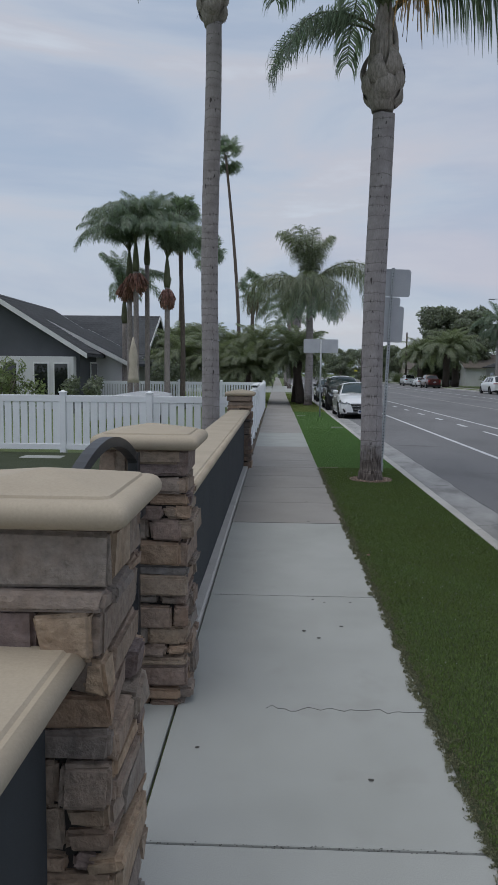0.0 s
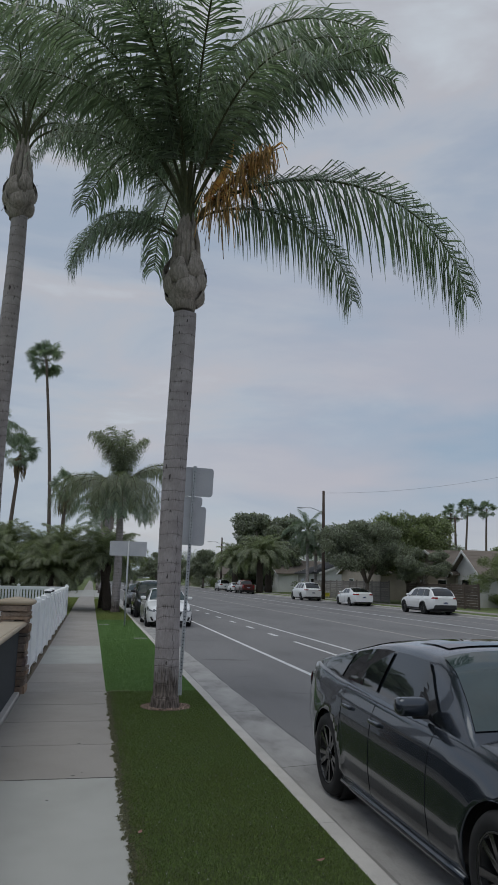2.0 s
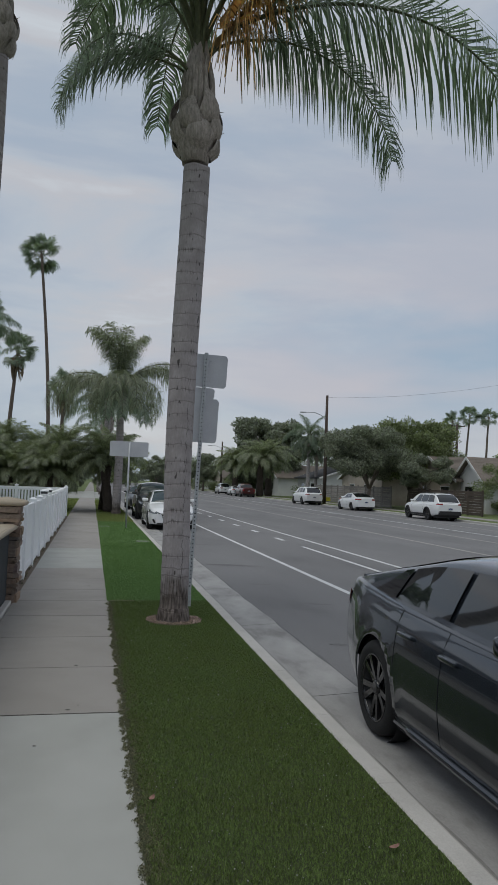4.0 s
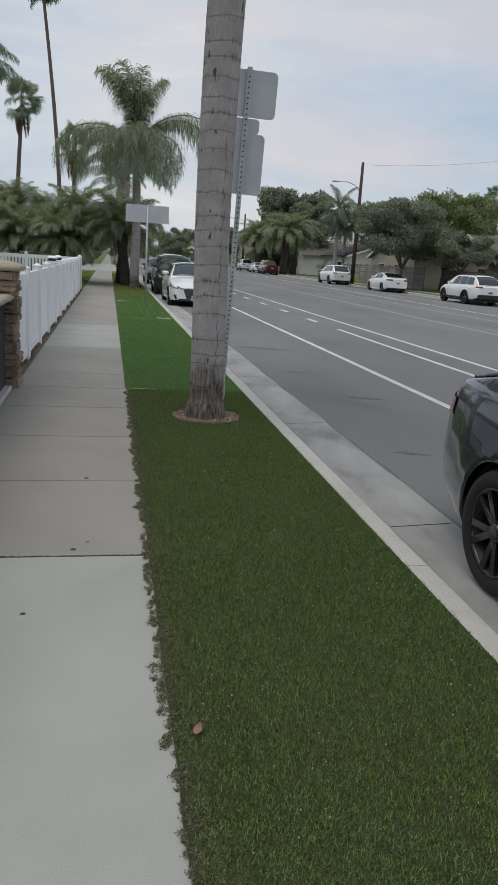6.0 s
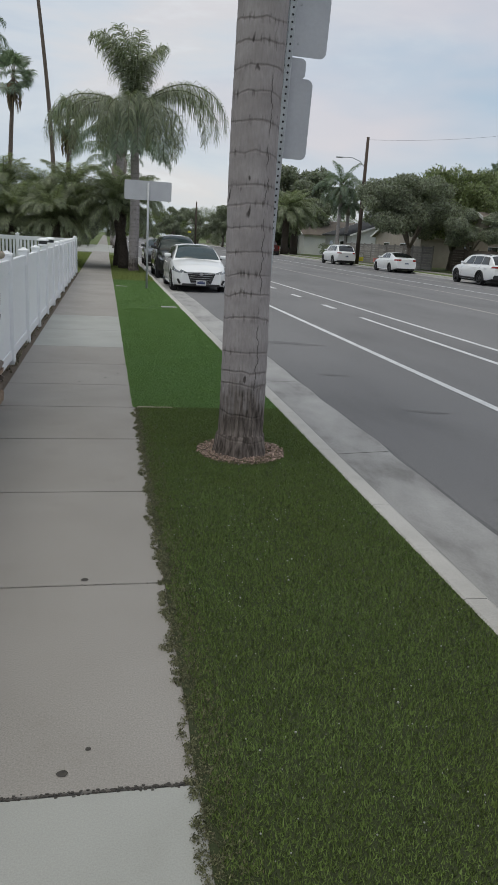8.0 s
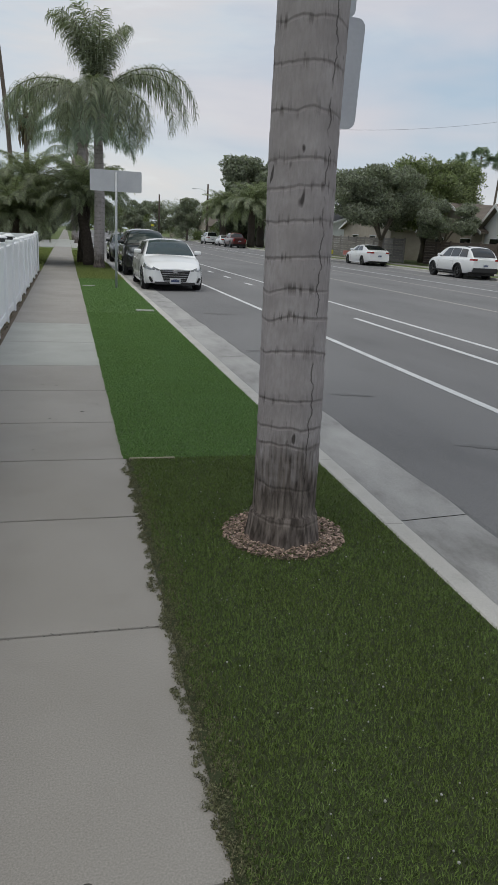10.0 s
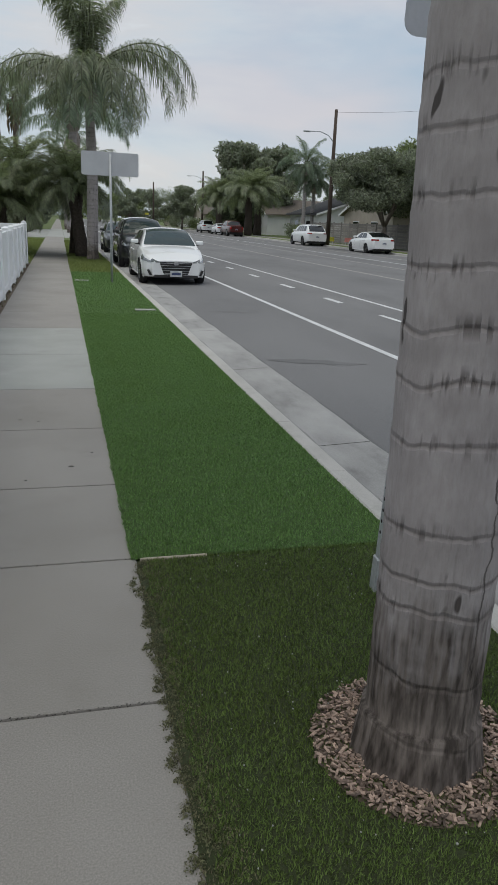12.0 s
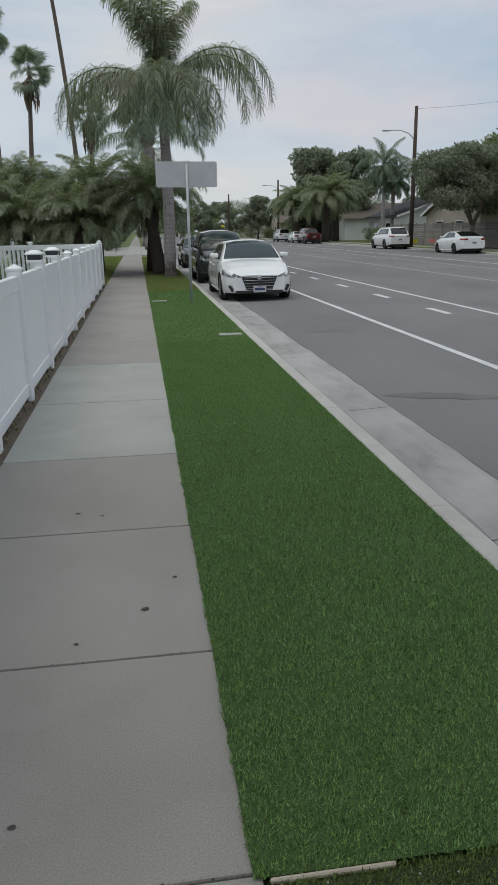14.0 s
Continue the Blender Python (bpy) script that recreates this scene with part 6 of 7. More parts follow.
def wheel(parent, r, w, side, rim_mat, spokes, x, y, name="wheel"):
    """Tyre, rim barrel, spokes and hub; side: which way it faces."""
    wh = new(name)
    wh.parent = parent
    wh.matrix_basis = Matrix.Translation((x, y, r)) @ Matrix.Rotation(math.pi / 2 * side, 4, "Y")
    bm = bmesh.new()
    lathe(bm, [(-w * 0.42, r * 0.70), (-w * 0.5, r * 0.80), (-w * 0.46, r * 0.94), (-w * 0.32, r), (w * 0.32, r), (w * 0.46, r * 0.94), (w * 0.5, r * 0.80), (w * 0.42, r * 0.70)], 40, close=False)
    part("tyre", bm, M["rubber"], wh)
    bm = bmesh.new()
    lathe(bm, [(w * 0.44, r * 0.715), (w * 0.45, r * 0.68), (w * 0.1, r * 0.64), (-w * 0.3, r * 0.62), (-w * 0.3, r * 0.02)], 32, close=False)
    part("barrel", bm, M["plastic_black"], wh)
    bm = bmesh.new()
    n = spokes
    for k in range(n):
        for split in (-1, 1):
            a = 2 * math.pi * k / n
            a1 = a + split * 0.62 * math.pi / n
            d0, d1 = Vector((math.cos(a), math.sin(a), 0)), Vector((math.cos(a1), math.sin(a1), 0))
            s0, s1 = Vector((-d0.y, d0.x, 0)), Vector((-d1.y, d1.x, 0))
            p0, p1 = d0 * r * 0.1 + s0 * split * 0.018, d1 * r * 0.69
            z0, z1 = w * 0.34, w * 0.43
            quad = [p0 - s0 * 0.02 + Vector((0, 0, z0)), p0 + s0 * 0.02 + Vector((0, 0, z0)), p1 + s1 * 0.022 + Vector((0, 0, z1)), p1 - s1 * 0.022 + Vector((0, 0, z1))]
            top = [bm.verts.new(q) for q in quad]
            low = [bm.verts.new(q - Vector((0, 0, 0.03))) for q in quad]
            bm.faces.new(top), bm.faces.new(list(reversed(low)))
            for q in range(4):
                bm.faces.new((top[q], low[q], low[(q + 1) % 4], top[(q + 1) % 4]))
    lathe(bm, [(w * 0.2, r * 0.17), (w * 0.38, r * 0.16), (w * 0.41, r * 0.12)], 14)
    lathe(bm, [(w * 0.38, r * 0.70), (w * 0.45, r * 0.72), (w * 0.46, r * 0.69), (w * 0.38, r * 0.66)], 32, close=False)
    bmesh.ops.recalc_face_normals(bm, faces=bm.faces)
    part("rim", bm, rim_mat, wh)
    return wh


def car(name, at, rz, label, L, W, H, paint, shoulder, plan, sill, cabin, axles, wheel_r, rim, spokes=5, group="parked cars", clad=False, windows=(), grille=None, rear_lamps=None, front_lamps=None, plate_front=True, glass_roof=False, detail=True, bed=None, rails=False):
    """A car built along y from its nose (0) to its tail (L), x across, wheels on z = 0.
    shoulder, plan, sill: curves along y. cabin: (cowl y, roof start, roof end, tail y, roof height, tumble)."""
    c = thing(name, at, label, "car", group, rz=rz)
    hw = W / 2
    tumble = (0.925, 0.975, 1.0, 0.992, 0.965, 0.90)
    levels = (0.0, 0.12, 0.38, 0.62, 0.84, 1.0)

    def S(y):
        return rounded(shoulder, y, 0.12)

    def side_point(y, v):
        z0, z1 = rounded(sill, y, 0.06), S(y)
        x = hw * rounded(plan, y, 0.08) * float(np.interp(v, levels, tumble))
        end = min(y, L - y)
        z = z0 + (z1 - z0) * v
        return Vector((x, y, z))

    ny, nv = 92, 14
    ycols = [L * (0.5 - 0.5 * math.cos(math.pi * k / ny)) * 0.35 + L * k / ny * 0.65 for k in range(ny + 1)]
    R = wheel_r * 1.13
    bm = bmesh.new()
    grid = {}
    for sd in (-1, 1):
        rows = []
        for y in ycols:
            row = []
            for k in range(nv + 1):
                p = side_point(y, k / nv)
                for ay in axles:
                    dy, dz = p.y - ay, p.z - wheel_r
                    dd = math.hypot(dy, dz)
                    if dd < R:
                        kx = R / max(dd, 1e-4)
                        if dd > R * 0.62 and dz > -wheel_r * 0.75:
                            p.y, p.z = ay + dy * kx, wheel_r + dz * kx
                    flare = math.exp(-((dd - R) / 0.05) ** 2) * 0.012 if dz > -0.1 else 0
                    p.x += flare
                row.append(bm.verts.new((sd * p.x, p.y, p.z)))
            rows.append(row)
        for a in range(ny):
            for b in range(nv):
                q = [rows[a][b], rows[a + 1][b], rows[a + 1][b + 1], rows[a][b + 1]]
                mid = sum((v.co for v in q), Vector()) / 4
                if any(math.hypot(mid.y - ay, mid.z - wheel_r) < R * 0.985 for ay in axles):
                    continue
                if sd < 0:
                    q.reverse()
                f = bm.faces.new(q)
                f.smooth = True
        grid[sd] = rows
    # top: bonnet, scuttle and boot, crowned between the two shoulders
    nx = 12
    cols = []
    for a, y in enumerate(ycols):
        xs = side_point(y, 1).x
        zs = S(y)
        crown = 0.055 * min(1, min(y, L - y) / 0.5 + 0.2)
        if bed and bed[0] < y < bed[1]:
            crown = -0.35
        cols.append([grid[-1][a][nv]] + [bm.verts.new((xs * (2 * k / nx - 1), y, zs + crown * (1 - abs(2 * k / nx - 1) ** 2.4))) for k in range(1, nx)] + [grid[1][a][nv]])
    for a in range(ny):
        for k in range(nx):
            bm.faces.new((cols[a][k], cols[a][k + 1], cols[a + 1][k + 1], cols[a + 1][k])).smooth = True
    for a in (0, ny):
        loop = [grid[-1][a][k] for k in range(nv + 1)] + cols[a][1:-1] + [grid[1][a][k] for k in range(nv, -1, -1)]
        bm.faces.new(loop)
    bmesh.ops.recalc_face_normals(bm, faces=bm.faces)
    body = part("body", bm, paint, c)
    # dark floor and wheel wells
    bm = new_box((-hw * 0.80, 0.25, 0.2), (hw * 0.80, L - 0.3, 0.62))
    part("underbody", bm, M["plastic_black"], c)
    for sd in (-1, 1):
        for ay in axles:
            bm = bmesh.new()
            lathe(bm, [(-0.14, R * 0.2), (-0.14, R * 1.0), (0.0, R * 1.0)], 28, close=False)
            bm.transform(Matrix.Translation((sd * hw * 0.955, ay, wheel_r)) @ Matrix.Rotation(sd * math.pi / 2, 4, "Y") @ Matrix.Translation((0, 0, -0.03)))
            part("wheel_well", bm, M["plastic_black"], c)
    # cabin
    yc, y1, y2, yr, hr, tum = cabin
    tops = [(yc, 0.0), (yc + (y1 - yc) * 0.35, 0.43), (yc + (y1 - yc) * 0.7, 0.79), (y1, 0.955), (y1 + (y2 - y1) * 0.35, 1.0), (y2 - (y2 - y1) * 0.25, 0.985), (y2, 0.92), (y2 + (yr - y2) * 0.5, 0.55), (yr, 0.0)]

    def roof_point(y, u, off=0.0):
        zs = S(y) - 0.01
        h = max(0.0, (hr - zs) * (rounded(tops, y, 0.06)))
        wb = side_point(y, 1).x * 0.985
        xt = wb - tum * h
        a = abs(u)
        if a >= 0.6:
            s = (1 - a) / 0.4
            x, z = wb - tum * h * s ** 1.15, zs + 0.87 * h * s
        else:
            q = a / 0.6
            x, z = xt * (q ** 0.92), zs + h * (0.87 + 0.13 * (1 - q ** 2.6))
        nrm = Vector((x * 0.9, (y - (y1 + y2) / 2) * (0.9 if h < (hr - zs) * 0.93 else 0.05), 0.75 if a < 0.6 else 0.25)).normalized()
        return Vector((math.copysign(x, u), y, z)) + Vector((math.copysign(nrm.x, u), nrm.y, nrm.z)) * off

    n = 46
    ys2 = [yc + (yr - yc) * k / n for k in range(n + 1)]
    us = [-1 + 2 * k / 36 for k in range(37)]
    bm = bmesh.new()
    surface(bm, roof_point, ys2, us)
    bmesh.ops.recalc_face_normals(bm, faces=bm.faces)
    roof = part("cabin_shell", bm, paint, c)

    def pane(nm, ya, yb, ua, ub, m, off=0.009, skew=0.0, parent=c, nn=14):
        bm = bmesh.new()
        surface(bm, lambda s, q: roof_point(ya + (yb - ya) * s + skew * q, ua + (ub - ua) * q, off), [k / nn for k in range(nn + 1)], [k / 10 for k in range(11)])
        bmesh.ops.recalc_face_normals(bm, faces=bm.faces)
        return part(nm, bm, m, parent)

    pane("windscreen", yc + 0.10, y1 - 0.02, -0.56, 0.56, M["windscreen"], nn=18)
    pane("rear_window", y2 + 0.06, y2 + (yr - y2) * 0.86, -0.54, 0.54, M["glass_dark"], nn=18)
    if glass_roof:
        pane("sunroof", y1 + 0.18, y1 + (y2 - y1) * 0.62, -0.42, 0.42, M["glass_dark"])
    for ya, yb, skf, skb in windows:
        for sd in (-1, 1):
            bm = bmesh.new()
            surface(bm, lambda s, q, sd=sd: roof_point((ya + skf * q) + ((yb + skb * q) - (ya + skf * q)) * s, sd * (0.955 - 0.315 * q), 0.018), [k / 14 for k in range(15)], [k / 10 for k in range(11)])
            bmesh.ops.recalc_face_normals(bm, faces=bm.faces)
            part("side_window", bm, M["glass_dark"], c)
    # wheels
    for sd in (-1, 1):
        for ay in axles:
            wheel(c, wheel_r, 0.225, sd, rim, spokes, sd * (hw - 0.125), ay)
    # mirrors, handles
    for sd in (-1, 1):
        ym = yc + 0.58
        p = roof_point(ym, sd * 0.97)
        bm = new_box((-0.11, -0.065, -0.055), (0.11, 0.05, 0.062), 0.048, 4)
        bm.transform(Matrix.Translation((p.x + sd * 0.13, ym - 0.02, p.z + 0.09)))
        mr = part("mirror", bm, paint, c, smooth=True)
        bm = new_box((-0.08, -0.02, -0.02), (0.08, 0.02, 0.02), 0.01)
        bm.transform(Matrix.Translation((p.x + sd * 0.03, ym, p.z + 0.03)))
        part("mirror_arm", bm, M["plastic_black"], mr)
        if detail:
            for yh in (y1 + (y2 - y1) * 0.46, y1 + (y2 - y1) * 1.02):
                q = side_point(yh, 0.80)
                bm = new_box((-0.022, -0.10, -0.016), (0.022, 0.10, 0.016), 0.01, 2)
                bm.transform(Matrix.Translation((sd * (q.x + 0.008), yh, q.z)))
                part("door_handle", bm, paint, c, smooth=True)
            # door shut lines
            for yd in (yc + 0.42, y1 + (y2 - y1) * 0.55, y2 + 0.18 if axles[1] - R > y2 else axles[1] - R * 0.2):
                pts = []
                for k in range(12):
                    v = 0.08 + 0.9 * k / 11
                    if math.hypot(yd - axles[1], side_point(yd, v).z - wheel_r) < R * 1.1:
                        continue
                    p0 = side_point(yd, v)
                    pts.append((sd * (p0.x + 0.0015), yd, p0.z))
                if len(pts) > 2:
                    part("door_gap", tube(bmesh.new(), pts, 0.0022, 4), M["hole"], c)
    if clad:
        for sd in (-1, 1):
            for ay in axles:
                pts = []
                for k in range(15):
                    a = math.pi * (-0.06 + 1.12 * k / 14)
                    yy, zz = ay + R * 1.04 * math.cos(a), wheel_r + R * 1.04 * math.sin(a)
                    v = (zz - rounded(sill, yy)) / (S(yy) - rounded(sill, yy))
                    pts.append((sd * (side_point(min(L - .05, max(.05, yy)), max(0, min(1, v))).x + 0.005), yy, zz))
                part("arch_cladding", tube(bmesh.new(), pts, 0.045, 6), M["plastic_black"], c, "black plastic wheel arch cladding")
            bm = tube(bmesh.new(), [(sd * (side_point(axles[0] + R + (axles[1] - axles[0] - 2 * R) * k / 6, 0.06).x), axles[0] + R + (axles[1] - axles[0] - 2 * R) * k / 6, side_point(axles[0] + R, 0.08).z) for k in range(7)], 0.06, 6)
            part("sill_cladding", bm, M["plastic_black"], c)
        bm = new_box((-hw * 0.78, L - 0.09, 0.34), (hw * 0.78, L + 0.015, 0.62), 0.04)
        part("rear_bumper", bm, M["plastic_black"], c)
    if rails:
        for sd in (-1, 1):
            bm = bmesh.new()
            tube(bm, [roof_point(y1 + 0.15 + (y2 - y1 - 0.2) * k / 8, sd * 0.5, 0.05 if 0 < k < 8 else 0.01) for k in range(9)], 0.02, 6)
            part("roof_rail", bm, M["plastic_black"], c)
    if detail:
        for sd in (-1, 1):
            ya, yb = axles[0] + R * 1.02, axles[1] - R * 1.02
            bm = bmesh.new()
            tube(bm, [(sd * (side_point(ya + (yb - ya) * k / 8, 0.03).x + 0.012), ya + (yb - ya) * k / 8, side_point(ya + (yb - ya) * k / 8, 0.02).z) for k in range(9)], 0.03, 8)
            part("side_skirt", bm, paint, c)
        bm = bmesh.new()
        tube(bm, [(hw * 0.72 * q / 6, L - 0.13 - 0.06 * (q / 6) ** 2, S(L - 0.14) + 0.065 - 0.03 * (q / 6) ** 2) for q in range(-6, 7)], [0.012 + 0.012 * (1 - abs(q) / 6) for q in range(-6, 7)], 6)
        part("boot_lip", bm, paint, c)
    # nose
    zf = rounded(sill, 0.05)
    if grille:
        w, z0, z1, m = grille
        bm = bmesh.new()
        surface(bm, lambda u, v: (w * u * (0.72 + 0.28 * v), -0.020 + 0.012 * u * u, z0 + (z1 - z0) * v), [k / 8 - 1 for k in range(17)], (0, 0.33, 0.66, 1))
        g = part("grille", bm, M["plastic_black"], c)
        for k in range(5):
            v = (k + 0.5) / 5
            bm = bmesh.new()
            tube(bm, [(w * (0.72 + 0.28 * v) * (q / 6 - 1) * 0.97, -0.030 + 0.012 * (q / 6 - 1) ** 2, z0 + (z1 - z0) * v) for q in range(13)], 0.007, 5)
            part("slat", bm, M["rim_silver"], g)
        bm = bmesh.new()
        lathe(bm, [(0, 0.055), (0.012, 0.05)], 16)
        bm.transform(Matrix.Translation((0, -0.034, z1 - 0.04)) @ Matrix.Rotation(math.pi / 2, 4, "X") @ Matrix.Diagonal((1.3, 0.8, 1, 1)))
        part("badge", bm, M["chrome"], g)
        for sd in (-1, 1):
            bm = new_box((sd * hw * 0.74 - 0.03, 0.0, z0 - 0.03), (sd * hw * 0.74 + 0.03, 0.14, z0 + 0.13), 0.02, 2)
            bm.transform(Matrix.Translation((sd * hw * 0.74, 0, z0)) @ Matrix.Rotation(sd * radians(28), 4, "Y") @ Matrix.Translation((-sd * hw * 0.74, 0, -z0)))
            part("air_intake", bm, M["plastic_black"], c)
        bm = new_box((-hw * 0.66, -0.012, zf - 0.03), (hw * 0.66, 0.06, zf + 0.06), 0.02)
        part("lower_intake", bm, M["plastic_black"], c)
    if front_lamps:
        ya, yb, z0, z1 = front_lamps
        for sd in (-1, 1):
            bm = bmesh.new()

            def lamp(s, q, sd=sd):
                if s < 0.35:
                    k = s / 0.35
                    xi = hw * (0.50 + (rounded(plan, ya, 0.08) - 0.50) * k)
                    zl = z0 + (z1 - z0) * 0.16 * s
                    return Vector((sd * xi, -0.014 + (ya + 0.006) * k * k, zl + (z1 - z0) * (0.2 + 0.65 * k) * q))
                s = (s - 0.35) / 0.65
                yy = ya + (yb - ya) * s
                x = hw * rounded(plan, yy, 0.08)
                zz = z0 + (z1 - z0) * (0.25 + 0.75 * s) * q + (z1 - z0) * 0.45 * s
                v = max(0, min(1, (zz - rounded(sill, yy)) / (S(yy) - rounded(sill, yy))))
                return Vector((sd * (x * float(np.interp(v, levels, tumble)) + 0.012), yy - 0.012, zz))

            surface(bm, lamp, [k / 10 for k in range(11)], [k / 4 for k in range(5)])
            bmesh.ops.recalc_face_normals(bm, faces=bm.faces)
            part("headlight", bm, M["lamp_chrome"], c, "clear lens over chrome reflectors")
    if rear_lamps:
        depth, z0, z1, inner = rear_lamps
        for sd in (-1, 1):
            bm = bmesh.new()

            def rl(s, q, sd=sd):
                if s < 0.5:
                    x = hw * rounded(plan, L, 0.08) * (inner + (1 - inner) * s * 2) * 0.97
                    return Vector((sd * x, L + 0.012, z0 + (z1 - z0) * q))
                yy = L - depth * (s - 0.5) * 2
                v = max(0, min(1, (z0 + (z1 - z0) * q - rounded(sill, yy)) / (S(yy) - rounded(sill, yy))))
                return Vector((sd * (hw * rounded(plan, yy, 0.08) * float(np.interp(v, levels, tumble)) + 0.008), yy + 0.008, z0 + (z1 - z0) * q))

            surface(bm, rl, [k / 12 for k in range(13)], [k / 3 for k in range(4)])
            bmesh.ops.recalc_face_normals(bm, faces=bm.faces)
            part("tail_light", bm, M["lamp_red"], c)
    for end, yes in ((-1, plate_front), (1, True)):
        if not yes:
            continue
        y = -0.042 if end < 0 else L + 0.02
        z = (grille[1] + 0.02 if grille else 0.45) if end < 0 else S(L) * 0.72
        bm = new_box((-0.155, y - 0.006, z - 0.075), (0.155, y + 0.006, z + 0.075), 0.004)
        pl = part("number_plate", bm, M["plate"], c)
        for q, (x0, x1, za, zb) in enumerate(((-0.12, 0.12, -0.03, 0.03), (-0.06, 0.06, 0.045, 0.06))):
            yy = y + end * 0.008
            bm = new_box((x0, yy - 0.002, z + za), (x1, yy + 0.002, z + zb))
            part("lettering_bar", bm, M["ink_blue"], pl)
    return c


SEDAN_PLAN = [(0, 0.66), (0.1, 0.80), (0.3, 0.90), (0.7, 0.97), (1.3, 1.0), (3.3, 1.0), (4.0, 0.965), (4.4, 0.88), (4.56, 0.76)]


def plan_for(L):
    return [(y * L / 4.56, v) for y, v in SEDAN_PLAN]


Z = road_z(2.8)
# dark grey fastback: nose towards the viewer
car("car", (2.72, -3.89, road_z(2.3) - 0.002), 0, "dark grey metallic fastback sedan parked at the kerb", 4.68, 1.86, 1.40, M["car_grey"],
    [(0, 0.62), (0.25, 0.74), (1.0, 0.88), (1.5, 0.93), (2.5, 0.955), (3.6, 1.0), (4.3, 1.05), (4.55, 1.04), (4.68, 0.93)], plan_for(4.68), [(0, 0.26), (0.5, 0.19), (4.1, 0.2), (4.68, 0.34)],
    (1.22, 2.02, 3.1, 4.42, 1.40, 0.46), (0.82, 3.66), 0.338, M["rim_black"], 5,
    windows=((1.56, 2.62, 0.52, 0.0), (2.68, 3.44, 0.0, -0.08), (3.48, 3.88, -0.08, -0.36)), front_lamps=(0.12, 0.62, 0.60, 0.70), rear_lamps=(0.26, 0.82, 0.93, 0.3), grille=(0.5, 0.35, 0.62, None), glass_roof=True)
car("car", (2.66, 21.15, road_z(2.4) - 0.002), 0, "white compact sedan parked facing along the kerb", 4.57, 1.80, 1.44, M["car_white"],
    [(0, 0.60), (0.25, 0.74), (0.9, 0.88), (1.35, 0.94), (2.5, 0.96), (3.7, 1.0), (4.3, 1.03), (4.57, 0.93)], plan_for(4.57), [(0, 0.22), (0.5, 0.19), (4.0, 0.2), (4.57, 0.34)],
    (1.12, 1.95, 3.05, 4.05, 1.44, 0.42), (0.86, 3.56), 0.32, M["rim_silver"], 5,
    windows=((1.5, 2.52, 0.5, 0.0), (2.58, 3.36, 0.0, -0.16)), front_lamps=(0.05, 0.62, 0.58, 0.71), rear_lamps=(0.3, 0.8, 0.95, 0.4), grille=(0.44, 0.28, 0.60, None))
car("car", (2.62, 27.75, road_z(2.4) - 0.002), 0, "dark grey older sport utility car at the kerb", 4.52, 1.82, 1.70, M["car_dark"],
    [(0, 0.72), (0.2, 0.86), (0.8, 1.02), (1.2, 1.07), (2.5, 1.08), (4.3, 1.1), (4.52, 1.0)], plan_for(4.52), [(0, 0.32), (0.5, 0.28), (4.0, 0.3), (4.52, 0.4)],
    (0.98, 1.72, 3.85, 4.46, 1.70, 0.34), (0.85, 3.47), 0.345, M["rim_silver"], 5,
    windows=((1.6, 2.4, 0.4, 0.0), (2.5, 3.3, 0.0, 0.0), (3.4, 4.0, 0.0, -0.15)), front_lamps=(0.06, 0.45, 0.72, 0.86), rear_lamps=(0.2, 0.95, 1.3, 0.75), grille=(0.42, 0.55, 0.75, None))
zz = road_z(20.3) - 0.002
# across the street, tails towards the viewer: turned round
car("car", (20.45, 39.0, zz), 180, "white crossover wagon with black wheel arches across the street", 4.86, 1.88, 1.68, M["car_white"],
    [(0, 0.72), (0.2, 0.86), (0.8, 0.99), (1.3, 1.03), (2.6, 1.05), (4.5, 1.08), (4.86, 0.98)], plan_for(4.86), [(0, 0.34), (0.5, 0.3), (4.3, 0.3), (4.86, 0.42)],
    (1.1, 1.9, 4.1, 4.78, 1.66, 0.34), (0.92, 3.66), 0.36, M["rim_black"], 5, clad=True, rails=True,
    windows=((1.75, 2.6, 0.4, 0.0), (2.68, 3.5, 0.0, 0.0), (3.58, 4.3, 0.0, -0.15)), front_lamps=(0.06, 0.45, 0.72, 0.84), rear_lamps=(0.25, 0.95, 1.04, 0.7), plate_front=False)
car("car", (20.45, 52.2, zz), 180, "white sedan with red tail lights across the street", 4.63, 1.80, 1.42, M["car_white"],
    [(0, 0.60), (0.25, 0.74), (0.9, 0.86), (1.35, 0.92), (2.5, 0.95), (3.7, 1.0), (4.3, 1.03), (4.63, 0.93)], plan_for(4.63), [(0, 0.22), (0.5, 0.19), (4.0, 0.2), (4.63, 0.34)],
    (1.12, 2.0, 3.05, 4.3, 1.41, 0.44), (0.88, 3.58), 0.32, M["rim_black"], 5,
    windows=((1.75, 2.55, 0.4, 0.0), (2.62, 3.4, 0.0, -0.2)), front_lamps=(0.08, 0.55, 0.60, 0.72), rear_lamps=(0.38, 0.84, 0.95, 0.62), plate_front=False)
car("car", (20.35, 65.6, zz), 180, "white sport utility car across the street", 4.95, 1.98, 1.74, M["car_white"],
    [(0, 0.75), (0.2, 0.9), (0.8, 1.04), (1.3, 1.08), (2.6, 1.1), (4.5, 1.14), (4.95, 1.02)], plan_for(4.95), [(0, 0.32), (0.5, 0.28), (4.3, 0.28), (4.95, 0.4)],
    (1.15, 1.95, 4.15, 4.86, 1.74, 0.34), (0.92, 3.88), 0.38, M["rim_black"], 5,
    windows=((1.8, 2.65, 0.4, 0.0), (2.75, 3.6, 0.0, 0.0), (3.7, 4.3, 0.0, -0.15)), rear_lamps=(0.25, 0.97, 1.06, 0.66), plate_front=False, detail=False)
